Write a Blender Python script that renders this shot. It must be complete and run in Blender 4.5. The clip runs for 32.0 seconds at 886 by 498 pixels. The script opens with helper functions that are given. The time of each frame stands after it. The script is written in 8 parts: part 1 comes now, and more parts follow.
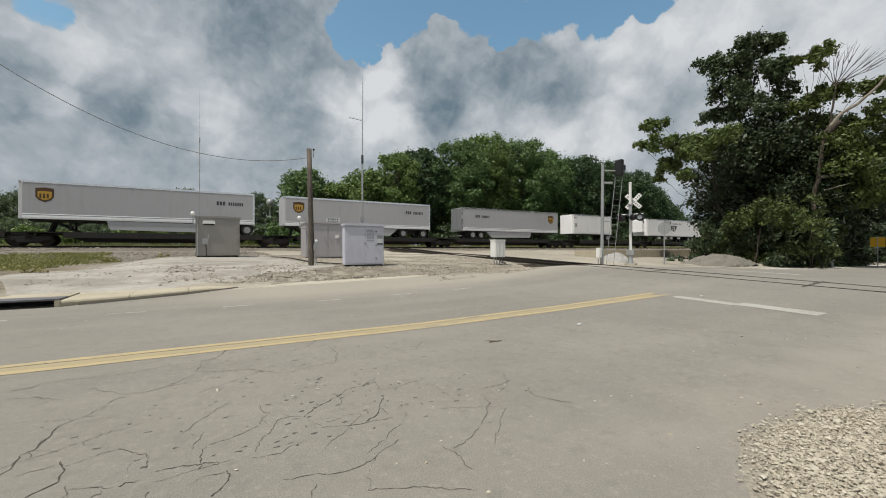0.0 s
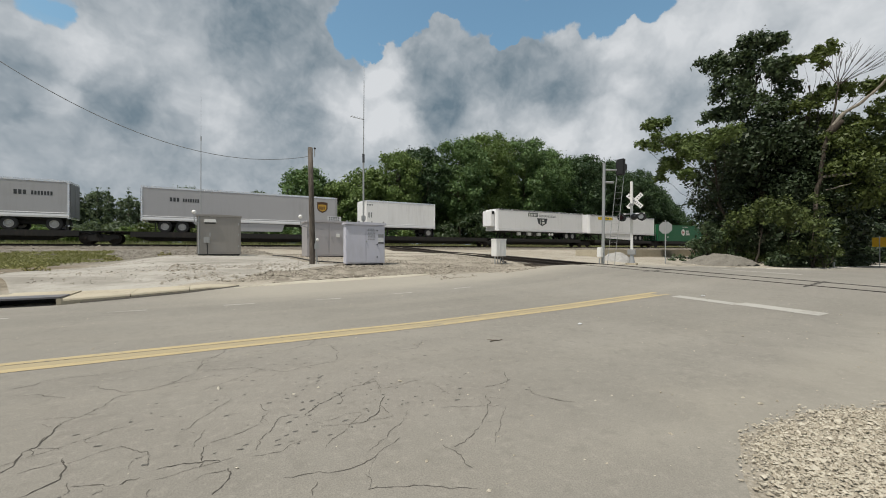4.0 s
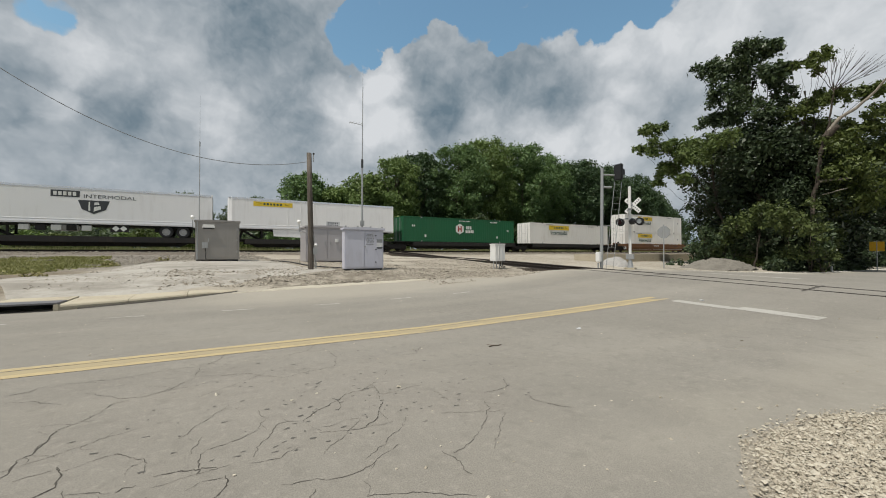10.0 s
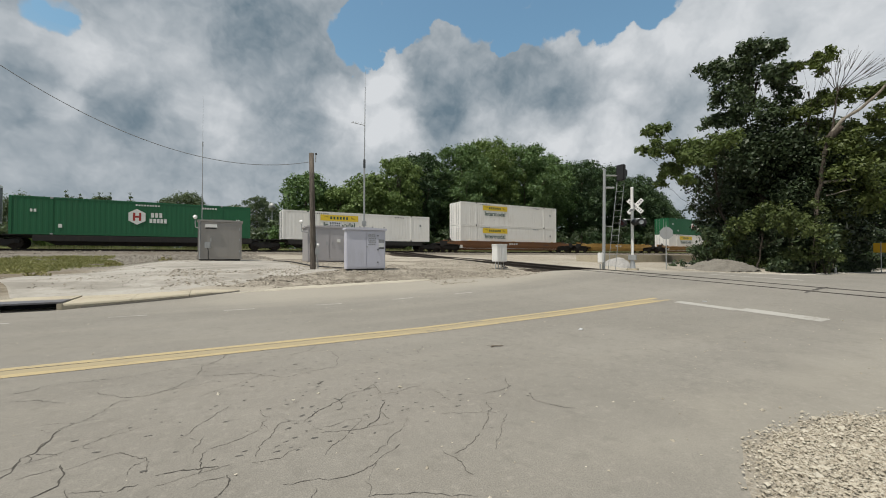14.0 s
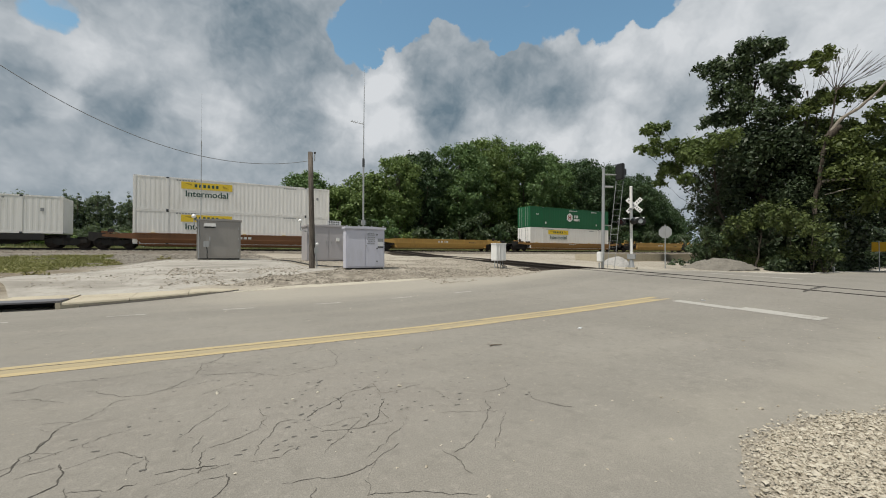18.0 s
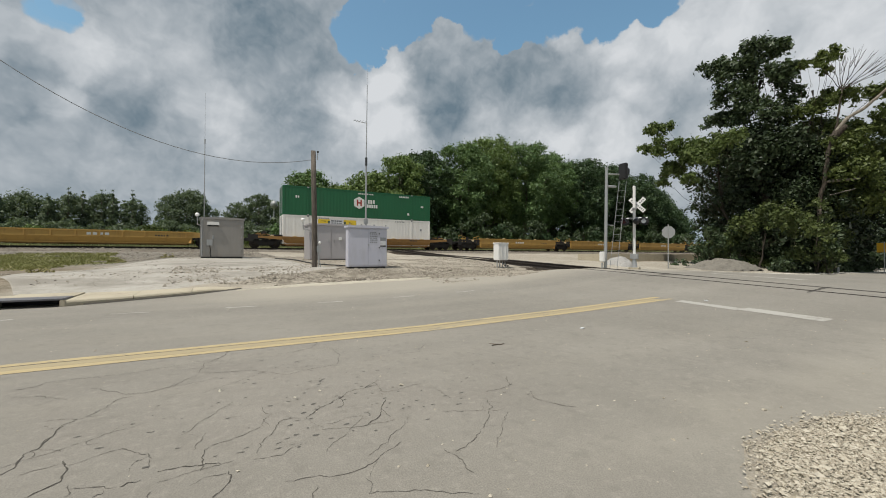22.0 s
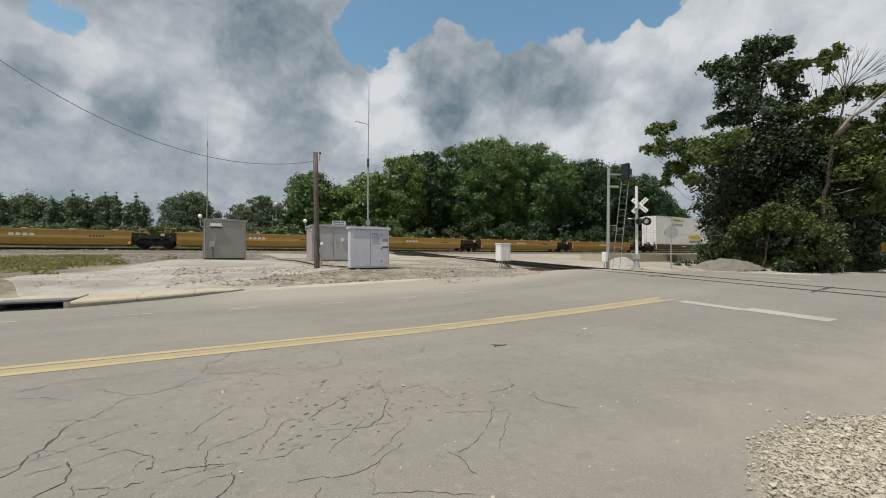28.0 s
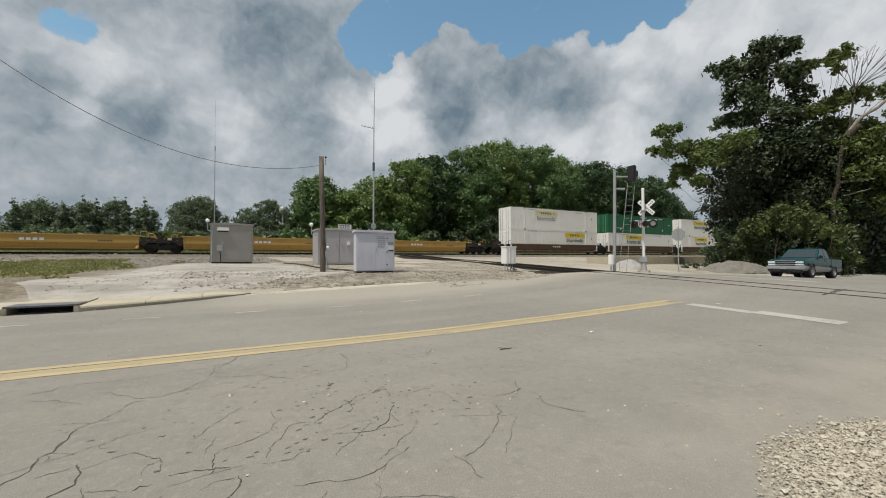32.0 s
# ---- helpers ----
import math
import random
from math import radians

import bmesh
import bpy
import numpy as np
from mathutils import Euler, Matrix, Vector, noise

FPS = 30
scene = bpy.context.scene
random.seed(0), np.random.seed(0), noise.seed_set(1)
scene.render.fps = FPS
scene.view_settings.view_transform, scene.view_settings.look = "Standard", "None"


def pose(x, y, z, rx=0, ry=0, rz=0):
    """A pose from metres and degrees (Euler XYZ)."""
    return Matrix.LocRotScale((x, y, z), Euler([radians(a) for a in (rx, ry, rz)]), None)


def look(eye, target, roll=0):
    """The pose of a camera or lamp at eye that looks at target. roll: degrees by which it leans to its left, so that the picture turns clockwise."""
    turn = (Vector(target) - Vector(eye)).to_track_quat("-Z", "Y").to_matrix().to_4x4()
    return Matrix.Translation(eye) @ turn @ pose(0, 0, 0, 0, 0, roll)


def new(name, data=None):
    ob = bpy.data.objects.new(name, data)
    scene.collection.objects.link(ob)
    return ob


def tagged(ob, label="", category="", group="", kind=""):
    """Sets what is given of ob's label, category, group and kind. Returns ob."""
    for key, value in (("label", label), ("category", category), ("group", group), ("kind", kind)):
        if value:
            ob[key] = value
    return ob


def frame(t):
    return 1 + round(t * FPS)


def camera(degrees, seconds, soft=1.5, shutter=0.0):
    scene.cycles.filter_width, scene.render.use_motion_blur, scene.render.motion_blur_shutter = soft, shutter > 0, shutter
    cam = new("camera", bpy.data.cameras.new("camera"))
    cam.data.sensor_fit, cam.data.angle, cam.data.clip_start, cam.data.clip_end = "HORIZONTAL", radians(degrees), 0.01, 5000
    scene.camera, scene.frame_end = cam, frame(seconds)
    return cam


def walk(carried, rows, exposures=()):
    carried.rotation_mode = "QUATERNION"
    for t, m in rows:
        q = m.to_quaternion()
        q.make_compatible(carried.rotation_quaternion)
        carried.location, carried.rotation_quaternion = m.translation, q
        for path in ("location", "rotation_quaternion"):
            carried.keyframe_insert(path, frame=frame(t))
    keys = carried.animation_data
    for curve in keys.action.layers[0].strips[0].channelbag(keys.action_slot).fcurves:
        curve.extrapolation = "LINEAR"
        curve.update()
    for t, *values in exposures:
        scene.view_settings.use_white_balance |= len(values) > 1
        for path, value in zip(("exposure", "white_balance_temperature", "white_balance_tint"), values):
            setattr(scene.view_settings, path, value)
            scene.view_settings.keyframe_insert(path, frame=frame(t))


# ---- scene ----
cam = camera(96.42, 32.0, soft=1.0)
EYE = 1.22


def aim(yaw, pitch, roll):
    """Camera pose at the tripod, turned from its first heading."""
    return pose(0, 0, EYE, 90 + pitch, 0, -29.69 - yaw) @ pose(0, 0, 0, 0, 0, roll)


walk(cam, [
    (0, aim(0.00, 0.34, -0.18)), (0.5, aim(-0.02, 0.36, -0.08)), (1, aim(-0.07, 0.35, -0.11)), (1.5, aim(-0.13, 0.25, -0.10)),
    (2, aim(-0.14, 0.33, -0.09)), (2.5, aim(-0.23, 0.44, -0.02)), (3, aim(-0.18, 0.42, 0.05)), (3.5, aim(-0.20, 0.18, -0.03)),
    (5.5, aim(0.07, 0.39, 0.05)), (6, aim(0.03, 0.33, 0.11)), (6.5, aim(0.11, 0.50, -0.05)), (7, aim(0.22, 0.68, -0.03)),
    (7.5, aim(0.06, 0.66, -0.01)), (8, aim(0.15, 0.77, 0.00)), (8.5, aim(-0.01, 0.70, -0.13)), (9, aim(0.07, 0.53, -0.13)),
    (9.5, aim(0.08, 0.47, -0.06)), (10, aim(0.05, 0.92, -0.15)), (10.5, aim(-0.01, 0.80, -0.03)), (11, aim(-0.01, 0.60, -0.08)),
    (11.5, aim(-0.13, 0.78, -0.02)), (12, aim(-0.17, 0.86, 0.01)), (12.5, aim(-0.27, 0.92, -0.06)), (13, aim(-0.24, 0.89, -0.04)),
    (13.5, aim(-0.15, 0.86, -0.01)), (14, aim(-0.22, 0.97, 0.00)), (14.5, aim(-0.15, 1.01, 0.05)), (16.5, aim(-0.23, 0.87, 0.09)),
    (17, aim(-0.09, 0.79, 0.04)), (17.5, aim(-0.11, 0.84, -0.02)), (18, aim(-0.10, 0.83, -0.01)), (18.5, aim(-0.14, 0.70, 0.12)),
    (19, aim(-0.29, 0.82, 0.14)), (19.5, aim(-0.21, 0.69, 0.17)), (20, aim(-0.42, 0.64, 0.02)), (20.5, aim(-0.30, 0.66, 0.15)),
    (21, aim(-0.38, 0.82, 0.23)), (21.5, aim(-0.43, 0.72, 0.22)), (22, aim(-0.44, 0.72, 0.21)), (22.5, aim(-0.49, 0.64, 0.36)),
    (23, aim(-0.57, 0.59, 0.30)), (23.5, aim(-0.48, 0.66, 0.22)), (24, aim(-0.61, 0.55, 0.11)), (24.5, aim(-0.58, 0.64, 0.06)),
    (25, aim(-0.57, 0.63, 0.17)), (25.5, aim(-0.66, 0.66, 0.10)), (27.5, aim(-0.64, 0.84, 0.21)), (28, aim(-0.74, 0.84, 0.06)),
    (28.5, aim(-0.72, 0.92, 0.09)), (29, aim(-0.75, 0.96, 0.11)), (29.5, aim(-0.90, 0.96, 0.14)), (30, aim(-1.03, 0.98, 0.01)),
    (30.5, aim(-1.27, 1.03, -0.07)), (31, aim(-1.38, 1.15, -0.03)), (31.5, aim(-1.41, 1.14, -0.00)), (32, aim(-1.53, 1.30, -0.13)),
])

# ---- sky, sun, exposure ----
SUN_AZ, SUN_EL = radians(-104), radians(65)   # azimuth from +y towards +x
scene.view_settings.exposure = 0.0


class Nodes:
    """Short hand for node trees."""

    def __init__(self, tree):
        self.t = tree
        tree.nodes.clear()

    def put(self, kind, **sockets):
        n = self.t.nodes.new(kind)
        for k, v in sockets.items():
            s = n.inputs[k.replace("_", " ")] if not k.startswith("i") or not k[1:].isdigit() else n.inputs[int(k[1:])]
            self.feed(s, v)
        return n

    def feed(self, socket, v):
        if isinstance(v, bpy.types.NodeSocket):
            self.t.links.new(v, socket)
        elif isinstance(v, bpy.types.Node):
            self.t.links.new(v.outputs[0], socket)
        else:
            socket.default_value = v

    def math(self, op, a, b=0.0, c=0.0, clamp=False):
        n = self.t.nodes.new("ShaderNodeMath")
        n.operation, n.use_clamp = op, clamp
        for i, v in enumerate((a, b, c)):
            self.feed(n.inputs[i], v)
        return n.outputs[0]

    def vmath(self, op, a, b=(0, 0, 0), out=0):
        n = self.t.nodes.new("ShaderNodeVectorMath")
        n.operation = op
        self.feed(n.inputs[0], a)
        self.feed(n.inputs[1], b)
        return n.outputs[out]

    def ramp(self, v, lo, hi, a=0.0, b=1.0, smooth=True):
        n = self.t.nodes.new("ShaderNodeMapRange")
        n.interpolation_type = "SMOOTHSTEP" if smooth else "LINEAR"
        for i, x in enumerate((v, lo, hi, a, b)):
            self.feed(n.inputs[i], x)
        return n.outputs[0]

    def mix(self, f, a, b, how="MIX"):
        n = self.t.nodes.new("ShaderNodeMix")
        n.data_type, n.blend_type = "RGBA", how
        n.clamp_factor = True
        self.feed(n.inputs[0], f)
        for i, v in ((6, a), (7, b)):
            self.feed(n.inputs[i], (*v, 1) if isinstance(v, tuple) and len(v) == 3 else v)
        return n.outputs[2]

    def noise(self, vec, scale, detail=4.0, rough=0.55, distort=0.0):
        n = self.t.nodes.new("ShaderNodeTexNoise")
        self.feed(n.inputs["Vector"], vec)
        n.inputs["Scale"].default_value, n.inputs["Detail"].default_value = scale, detail
        n.inputs["Roughness"].default_value, n.inputs["Distortion"].default_value = rough, distort
        return n.outputs[0]


def make_world():
    world = bpy.data.worlds.new("sky")
    scene.world = world
    world.use_nodes = True
    n = Nodes(world.node_tree)
    way = n.vmath("NORMALIZE", n.put("ShaderNodeTexCoord").outputs["Generated"])
    sky = n.put("ShaderNodeTexSky")
    sky.sky_type, sky.sun_disc = "NISHITA", False
    sky.sun_elevation, sky.sun_rotation = SUN_EL, SUN_AZ
    sky.air_density, sky.dust_density = 1.2, 2.0
    xyz = n.put("ShaderNodeSeparateXYZ", Vector=way)
    up = n.math("MAXIMUM", xyz.outputs[2], 0.0)
    # cumulus field: heaped puffs, lit on the side towards the sun, over broad light and dark masses
    warp = n.t.nodes.new("ShaderNodeTexNoise")
    n.feed(warp.inputs["Vector"], way)
    warp.inputs["Scale"].default_value, warp.inputs["Detail"].default_value, warp.inputs["Roughness"].default_value = 10.0, 8.0, 0.52
    drift = n.vmath("SUBTRACT", warp.outputs["Color"], (0.5, 0.5, 0.5))
    bent = n.vmath("NORMALIZE", n.vmath("ADD", way, n.vmath("MULTIPLY", drift, (0.115, 0.115, 0.115))))
    ragged = n.vmath("ADD", way, n.vmath("MULTIPLY", drift, (0.07, 0.07, 0.07)))

    def puffs(vec, scale, detail):
        v = n.t.nodes.new("ShaderNodeTexVoronoi")
        v.feature, v.normalize = "SMOOTH_F1", True
        n.feed(v.inputs["Vector"], vec)
        v.inputs["Scale"].default_value, v.inputs["Detail"].default_value = scale, detail
        v.inputs["Roughness"].default_value, v.inputs["Lacunarity"].default_value, v.inputs["Smoothness"].default_value = 0.55, 2.3, 0.6
        return n.math("SUBTRACT", 1.0, v.outputs[0])

    toward = (math.sin(SUN_AZ) * math.cos(SUN_EL) * 0.02, math.cos(SUN_AZ) * math.cos(SUN_EL) * 0.02, math.sin(SUN_EL) * 0.02)
    heap_here = puffs(ragged, 10.0, 3.0)
    heap_sun = puffs(n.vmath("ADD", ragged, toward), 10.0, 3.0)
    relief = n.math("SUBTRACT", heap_here, heap_sun)
    wisp = n.noise(n.vmath("MULTIPLY", way, (1.0, 1.0, 1.5)), 4.5, 8.0, 0.50, 0.15)

    hazy = n.vmath("NORMALIZE", n.vmath("ADD", way, n.vmath("MULTIPLY", drift, (0.08, 0.08, 0.08))))
    torn = n.vmath("NORMALIZE", n.vmath("ADD", way, n.vmath("MULTIPLY", drift, (0.15, 0.15, 0.15))))

    def lobe(d, wide, vec):
        dot = n.vmath("DOT_PRODUCT", vec, Vector(d).normalized()[:], 1)
        return n.ramp(dot, math.cos(radians(wide * 1.30)), math.cos(radians(wide * 0.45)))

    def total(items, vec=bent):
        acc = None
        for *d, wide, g in items:
            v = n.math("MULTIPLY", lobe(d, wide, vec), g)
            acc = v if acc is None else n.math("ADD", acc, v)
        return acc

    # blue openings between the clouds
    gaps = total([(0.266, 0.86, 0.434, 2.2, 1.0), (0.256, 0.84, 0.479, 2.6, 1.0), (0.27, 0.812, 0.518, 2.2, 1.0), (0.318, 0.804, 0.503, 3.0, 1.0), (0.366, 0.776, 0.515, 2.9, 1.0), (0.464, 0.714, 0.524, 3.1, 1.0),
                  (0.533, 0.684, 0.497, 2.5, 1.0), (0.562, 0.685, 0.464, 1.3, 0.8), (0.699, 0.527, 0.484, 1.7, 0.8), (0.723, 0.487, 0.489, 2.1, 0.9), (0.604, 0.573, 0.553, 3.3, 1.0), (0.743, 0.442, 0.503, 1.9, 0.9),
                  (0.349, 0.728, 0.59, 5.4, 1.0), (0.504, 0.628, 0.593, 5.3, 1.0), (0.652, 0.504, 0.566, 4.4, 1.0), (-0.247, 0.882, 0.401, 1.8, 0.62), (-0.219, 0.881, 0.419, 1.5, 0.45), (0.42, 0.76, 0.485, 1.6, -0.9)], torn)
    gaps = n.math("ADD", gaps, total([(0.607, 0.603, 0.517, 2.6, 1.0), (0.577, 0.655, 0.488, 2.2, 1.0), (0.548, 0.69, 0.475, 2.0, 0.7), (0.655, 0.56, 0.507, 2.4, 1.0), (0.70, 0.53, 0.478, 2.0, 0.9), (0.735, 0.478, 0.481, 2.2, 0.9), (0.318, 0.842, 0.428, 2.7, -1.1), (0.300, 0.862, 0.405, 2.4, -0.8)], torn))
    mask = n.ramp(n.math("ADD", gaps, n.math("MULTIPLY", n.math("SUBTRACT", heap_here, 0.62), -0.7)), 0.70, 0.20)
    tower = [(0.322, 0.85, 0.417, 3.4, 0.42), (0.345, 0.873, 0.345, 4.6, 0.34), (0.234, 0.907, 0.349, 2.8, 0.26), (0.272, 0.921, 0.28, 3.7, 0.22), (0.373, 0.887, 0.272, 4.2, 0.30)]
    west = [(-0.225, 0.907, 0.356, 2.9, 0.22), (-0.166, 0.922, 0.351, 3.6, 0.20), (-0.245, 0.932, 0.267, 1.9, 0.20), (-0.018, 0.952, 0.305, 2.8, 0.26), (-0.066, 0.924, 0.376, 2.3, 0.16),
            (-0.008, 0.969, 0.245, 2.6, 0.16), (-0.129, 0.893, 0.431, 2.1, 0.14), (-0.293, 0.882, 0.368, 1.9, 0.18), (-0.219, 0.954, 0.206, 3.1, 0.06)]
    east = [(0.77, 0.501, 0.395, 4.3, 0.22), (0.809, 0.411, 0.421, 5.0, 0.26), (0.784, 0.55, 0.289, 4.0, 0.22), (0.661, 0.699, 0.272, 4.4, 0.30), (0.745, 0.623, 0.239, 5.0, 0.26), (0.544, 0.787, 0.292, 3.1, 0.20),
            (0.871, 0.304, 0.386, 6.3, 0.26), (0.713, 0.544, 0.442, 2.5, 0.20), (0.636, 0.604, 0.48, 2.0, 0.18), (0.876, 0.395, 0.276, 5.1, 0.18), (0.921, 0.22, 0.322, 6.6, 0.26)]
    dull = [(-0.161, 0.946, 0.282, 3.0, -0.17), (0.112, 0.9, 0.42, 7.0, -0.17), (0.143, 0.949, 0.281, 4.9, -0.17), (0.046, 0.888, 0.457, 4.2, -0.08), (-0.298, 0.918, 0.262, 2.7, -0.16), (0.426, 0.825, 0.371, 4.8, -0.17),
            (0.472, 0.825, 0.311, 3.8, -0.15), (0.622, 0.675, 0.396, 4.9, -0.19), (0.818, 0.471, 0.33, 4.2, -0.20), (-0.093, 0.973, 0.211, 4.2, -0.06), (0.528, 0.741, 0.414, 3.5, -0.10), (0.68, 0.646, 0.345, 2.8, -0.16), (-0.274, 0.907, 0.319, 1.8, -0.10)]
    tone = n.math("ADD", n.math("ADD", total(tower), total(west)), n.math("ADD", total(east), total(dull, hazy)))
    detail = n.math("ADD", n.math("MULTIPLY", relief, 0.95), n.math("MULTIPLY", n.math("SUBTRACT", wisp, 0.5), 0.55))
    detail = n.math("ADD", detail, n.math("MULTIPLY", n.math("SUBTRACT", heap_here, 0.62), 0.18))
    shade = n.ramp(n.math("ADD", tone, detail), -0.37, 0.55, smooth=False)
    cloud = n.mix(shade, (0.150, 0.212, 0.262), (0.70, 0.725, 0.75))
    base = n.mix(n.ramp(up, 0.0, 0.10), (0.36, 0.44, 0.52), cloud)
    clear = n.put("ShaderNodeBackground", Color=n.mix(1.0, sky.outputs[0], (0.86, 1.08, 1.02), 'MULTIPLY'), Strength=0.135)
    cover_bg = n.put("ShaderNodeBackground", Color=base, Strength=0.95)
    both = n.put("ShaderNodeMixShader", Fac=mask)
    n.feed(both.inputs[1], clear.outputs[0])
    n.feed(both.inputs[2], cover_bg.outputs[0])
    n.feed(n.put("ShaderNodeOutputWorld").inputs[0], both.outputs[0])


make_world()
lamp = bpy.data.lights.new("sun", "SUN")
lamp.energy, lamp.angle, lamp.color = 4.4, radians(0.6), (1.0, 0.95, 0.87)
sun = new("sun", lamp)
sun.matrix_world = look((math.sin(SUN_AZ) * 50, math.cos(SUN_AZ) * 50, 50 * math.tan(SUN_EL)), (0, 0, 0))

# ---- materials ----
MATS = {}


def material(name, build):
    if name not in MATS:
        m = bpy.data.materials.new(name)
        m.use_nodes = True
        n = Nodes(m.node_tree)
        out = n.put("ShaderNodeOutputMaterial")
        n.feed(out.inputs[0], build(n))
        MATS[name] = m
    return MATS[name]


def where(n):
    return n.put("ShaderNodeTexCoord").outputs["Object"]


def bump(n, height, strength=0.3, distance=0.01):
    b = n.put("ShaderNodeBump", Height=height)
    b.inputs["Strength"].default_value, b.inputs["Distance"].default_value = strength, distance
    return b.outputs[0]


def surface(n, color, rough=0.7, metal=0.0, normal=None, spec=0.4):
    s = n.put("ShaderNodeBsdfPrincipled")
    n.feed(s.inputs["Base Color"], (*color, 1) if isinstance(color, tuple) and len(color) == 3 else color)
    n.feed(s.inputs["Roughness"], rough)
    n.feed(s.inputs["Metallic"], metal)
    s.inputs["Specular IOR Level"].default_value = spec
    if normal is not None:
        n.feed(s.inputs["Normal"], normal)
    return s.outputs[0]


def painted(name, color, dirt=(0.16, 0.13, 0.10), amount=0.35, rough=0.45, metal=0.0, scale=1.5, relief=0.0, streak=True):
    """Paint or metal with a broad uneven tone, vertical streaks of dirt and a fine grain."""
    def build(n):
        p = where(n)
        jit = n.put("ShaderNodeObjectInfo").outputs["Random"]
        q = n.vmath("ADD", p, n.put("ShaderNodeCombineXYZ", X=n.math("MULTIPLY", jit, 37.0), Y=n.math("MULTIPLY", jit, 11.0)))
        broad = n.noise(q, 0.5 * scale, 4, 0.6)
        squash = n.vmath("MULTIPLY", q, (1, 1, 0.10 if streak else 1))
        runs = n.noise(squash, 5.0 * scale, 5, 0.65)
        fine = n.noise(q, 40 * scale, 2)
        worn = n.math("MULTIPLY", n.ramp(n.math("ADD", n.math("MULTIPLY", broad, 0.6), n.math("MULTIPLY", runs, 0.6)), 0.56, 0.86), amount)
        c = n.mix(worn, color, dirt)
        c = n.mix(n.math("MULTIPLY", n.math("SUBTRACT", fine, 0.4), 0.22), c, tuple(x * 1.9 + 0.01 for x in color) if sum(color) < 1 else (0.2, 0.2, 0.2))
        r = n.math("ADD", rough - 0.08, n.math("MULTIPLY", broad, 0.22))
        return surface(n, c, r, metal, bump(n, fine, 0.15 + relief, 0.004))
    return material(name, build)


def plain(name, color, rough=0.6, metal=0.0):
    def build(n):
        p = where(n)
        v = n.noise(p, 9.0, 4)
        c = n.mix(n.math("MULTIPLY", n.ramp(v, 0.35, 0.75), 0.30), color, tuple(x * 0.55 for x in color))
        return surface(n, c, rough, metal, bump(n, n.noise(p, 60, 2), 0.1, 0.003))
    return material(name, build)


def asphalt_mat():
    def build(n):
        p = where(n)
        big = n.noise(p, 0.22, 4, 0.6)
        mid = n.noise(p, 1.6, 5, 0.6)
        lanes = n.noise(n.vmath("MULTIPLY", p, (0.06, 1.0, 1.0)), 0.9, 3, 0.5)
        grain = n.noise(p, 90, 3, 0.7)
        stone = n.put("ShaderNodeTexVoronoi", Vector=p, Scale=120.0)
        c = n.mix(n.ramp(big, 0.3, 0.7), (0.216, 0.202, 0.174), (0.270, 0.253, 0.220))
        c = n.mix(n.math("MULTIPLY", n.ramp(mid, 0.35, 0.75), 0.35), c, (0.195, 0.180, 0.155))
        c = n.mix(n.math("MULTIPLY", n.ramp(lanes, 0.45, 0.75), 0.30), c, (0.33, 0.305, 0.255))
        c = n.mix(n.math("MULTIPLY", n.ramp(grain, 0.40, 0.72, smooth=False), 0.5), c, (0.10, 0.095, 0.085))
        c = n.mix(n.math("MULTIPLY", n.ramp(n.noise(p, 14, 6, 0.7), 0.5, 0.72), 0.30), c, (0.36, 0.335, 0.29))
        c = n.mix(n.math("MULTIPLY", n.ramp(n.noise(p, 6.0, 6, 0.7), 0.52, 0.66), 0.35), c, (0.15, 0.14, 0.12))
        c = n.mix(n.math("MULTIPLY", n.ramp(stone.outputs[0], 0.0, 0.25, 1.0, 0.0), 0.22), c, (0.5, 0.48, 0.44))
        # sandy dust swept to both edges of the road
        side = n.put("ShaderNodeSeparateXYZ", Vector=p)
        wander = n.math("MULTIPLY", n.math("SUBTRACT", n.noise(p, 0.8, 5, 0.65), 0.5), 3.0)
        nearside = n.math("MULTIPLY", n.ramp(n.math("ADD", side.outputs[1], wander), 2.5, 0.9), n.ramp(side.outputs[0], 1.4, 3.4))
        farside = n.math("MULTIPLY", n.ramp(n.math("ADD", side.outputs[1], wander), 9.9, 12.2), n.ramp(side.outputs[0], -2.5, 1.5))
        c = n.mix(n.math("MAXIMUM", n.math("MULTIPLY", nearside, 0.28), n.math("MULTIPLY", farside, 0.55)), c, (0.36, 0.332, 0.275))
        return surface(n, c, 0.85, 0.0, bump(n, grain, 0.5, 0.006), 0.3)
    return material("asphalt", build)


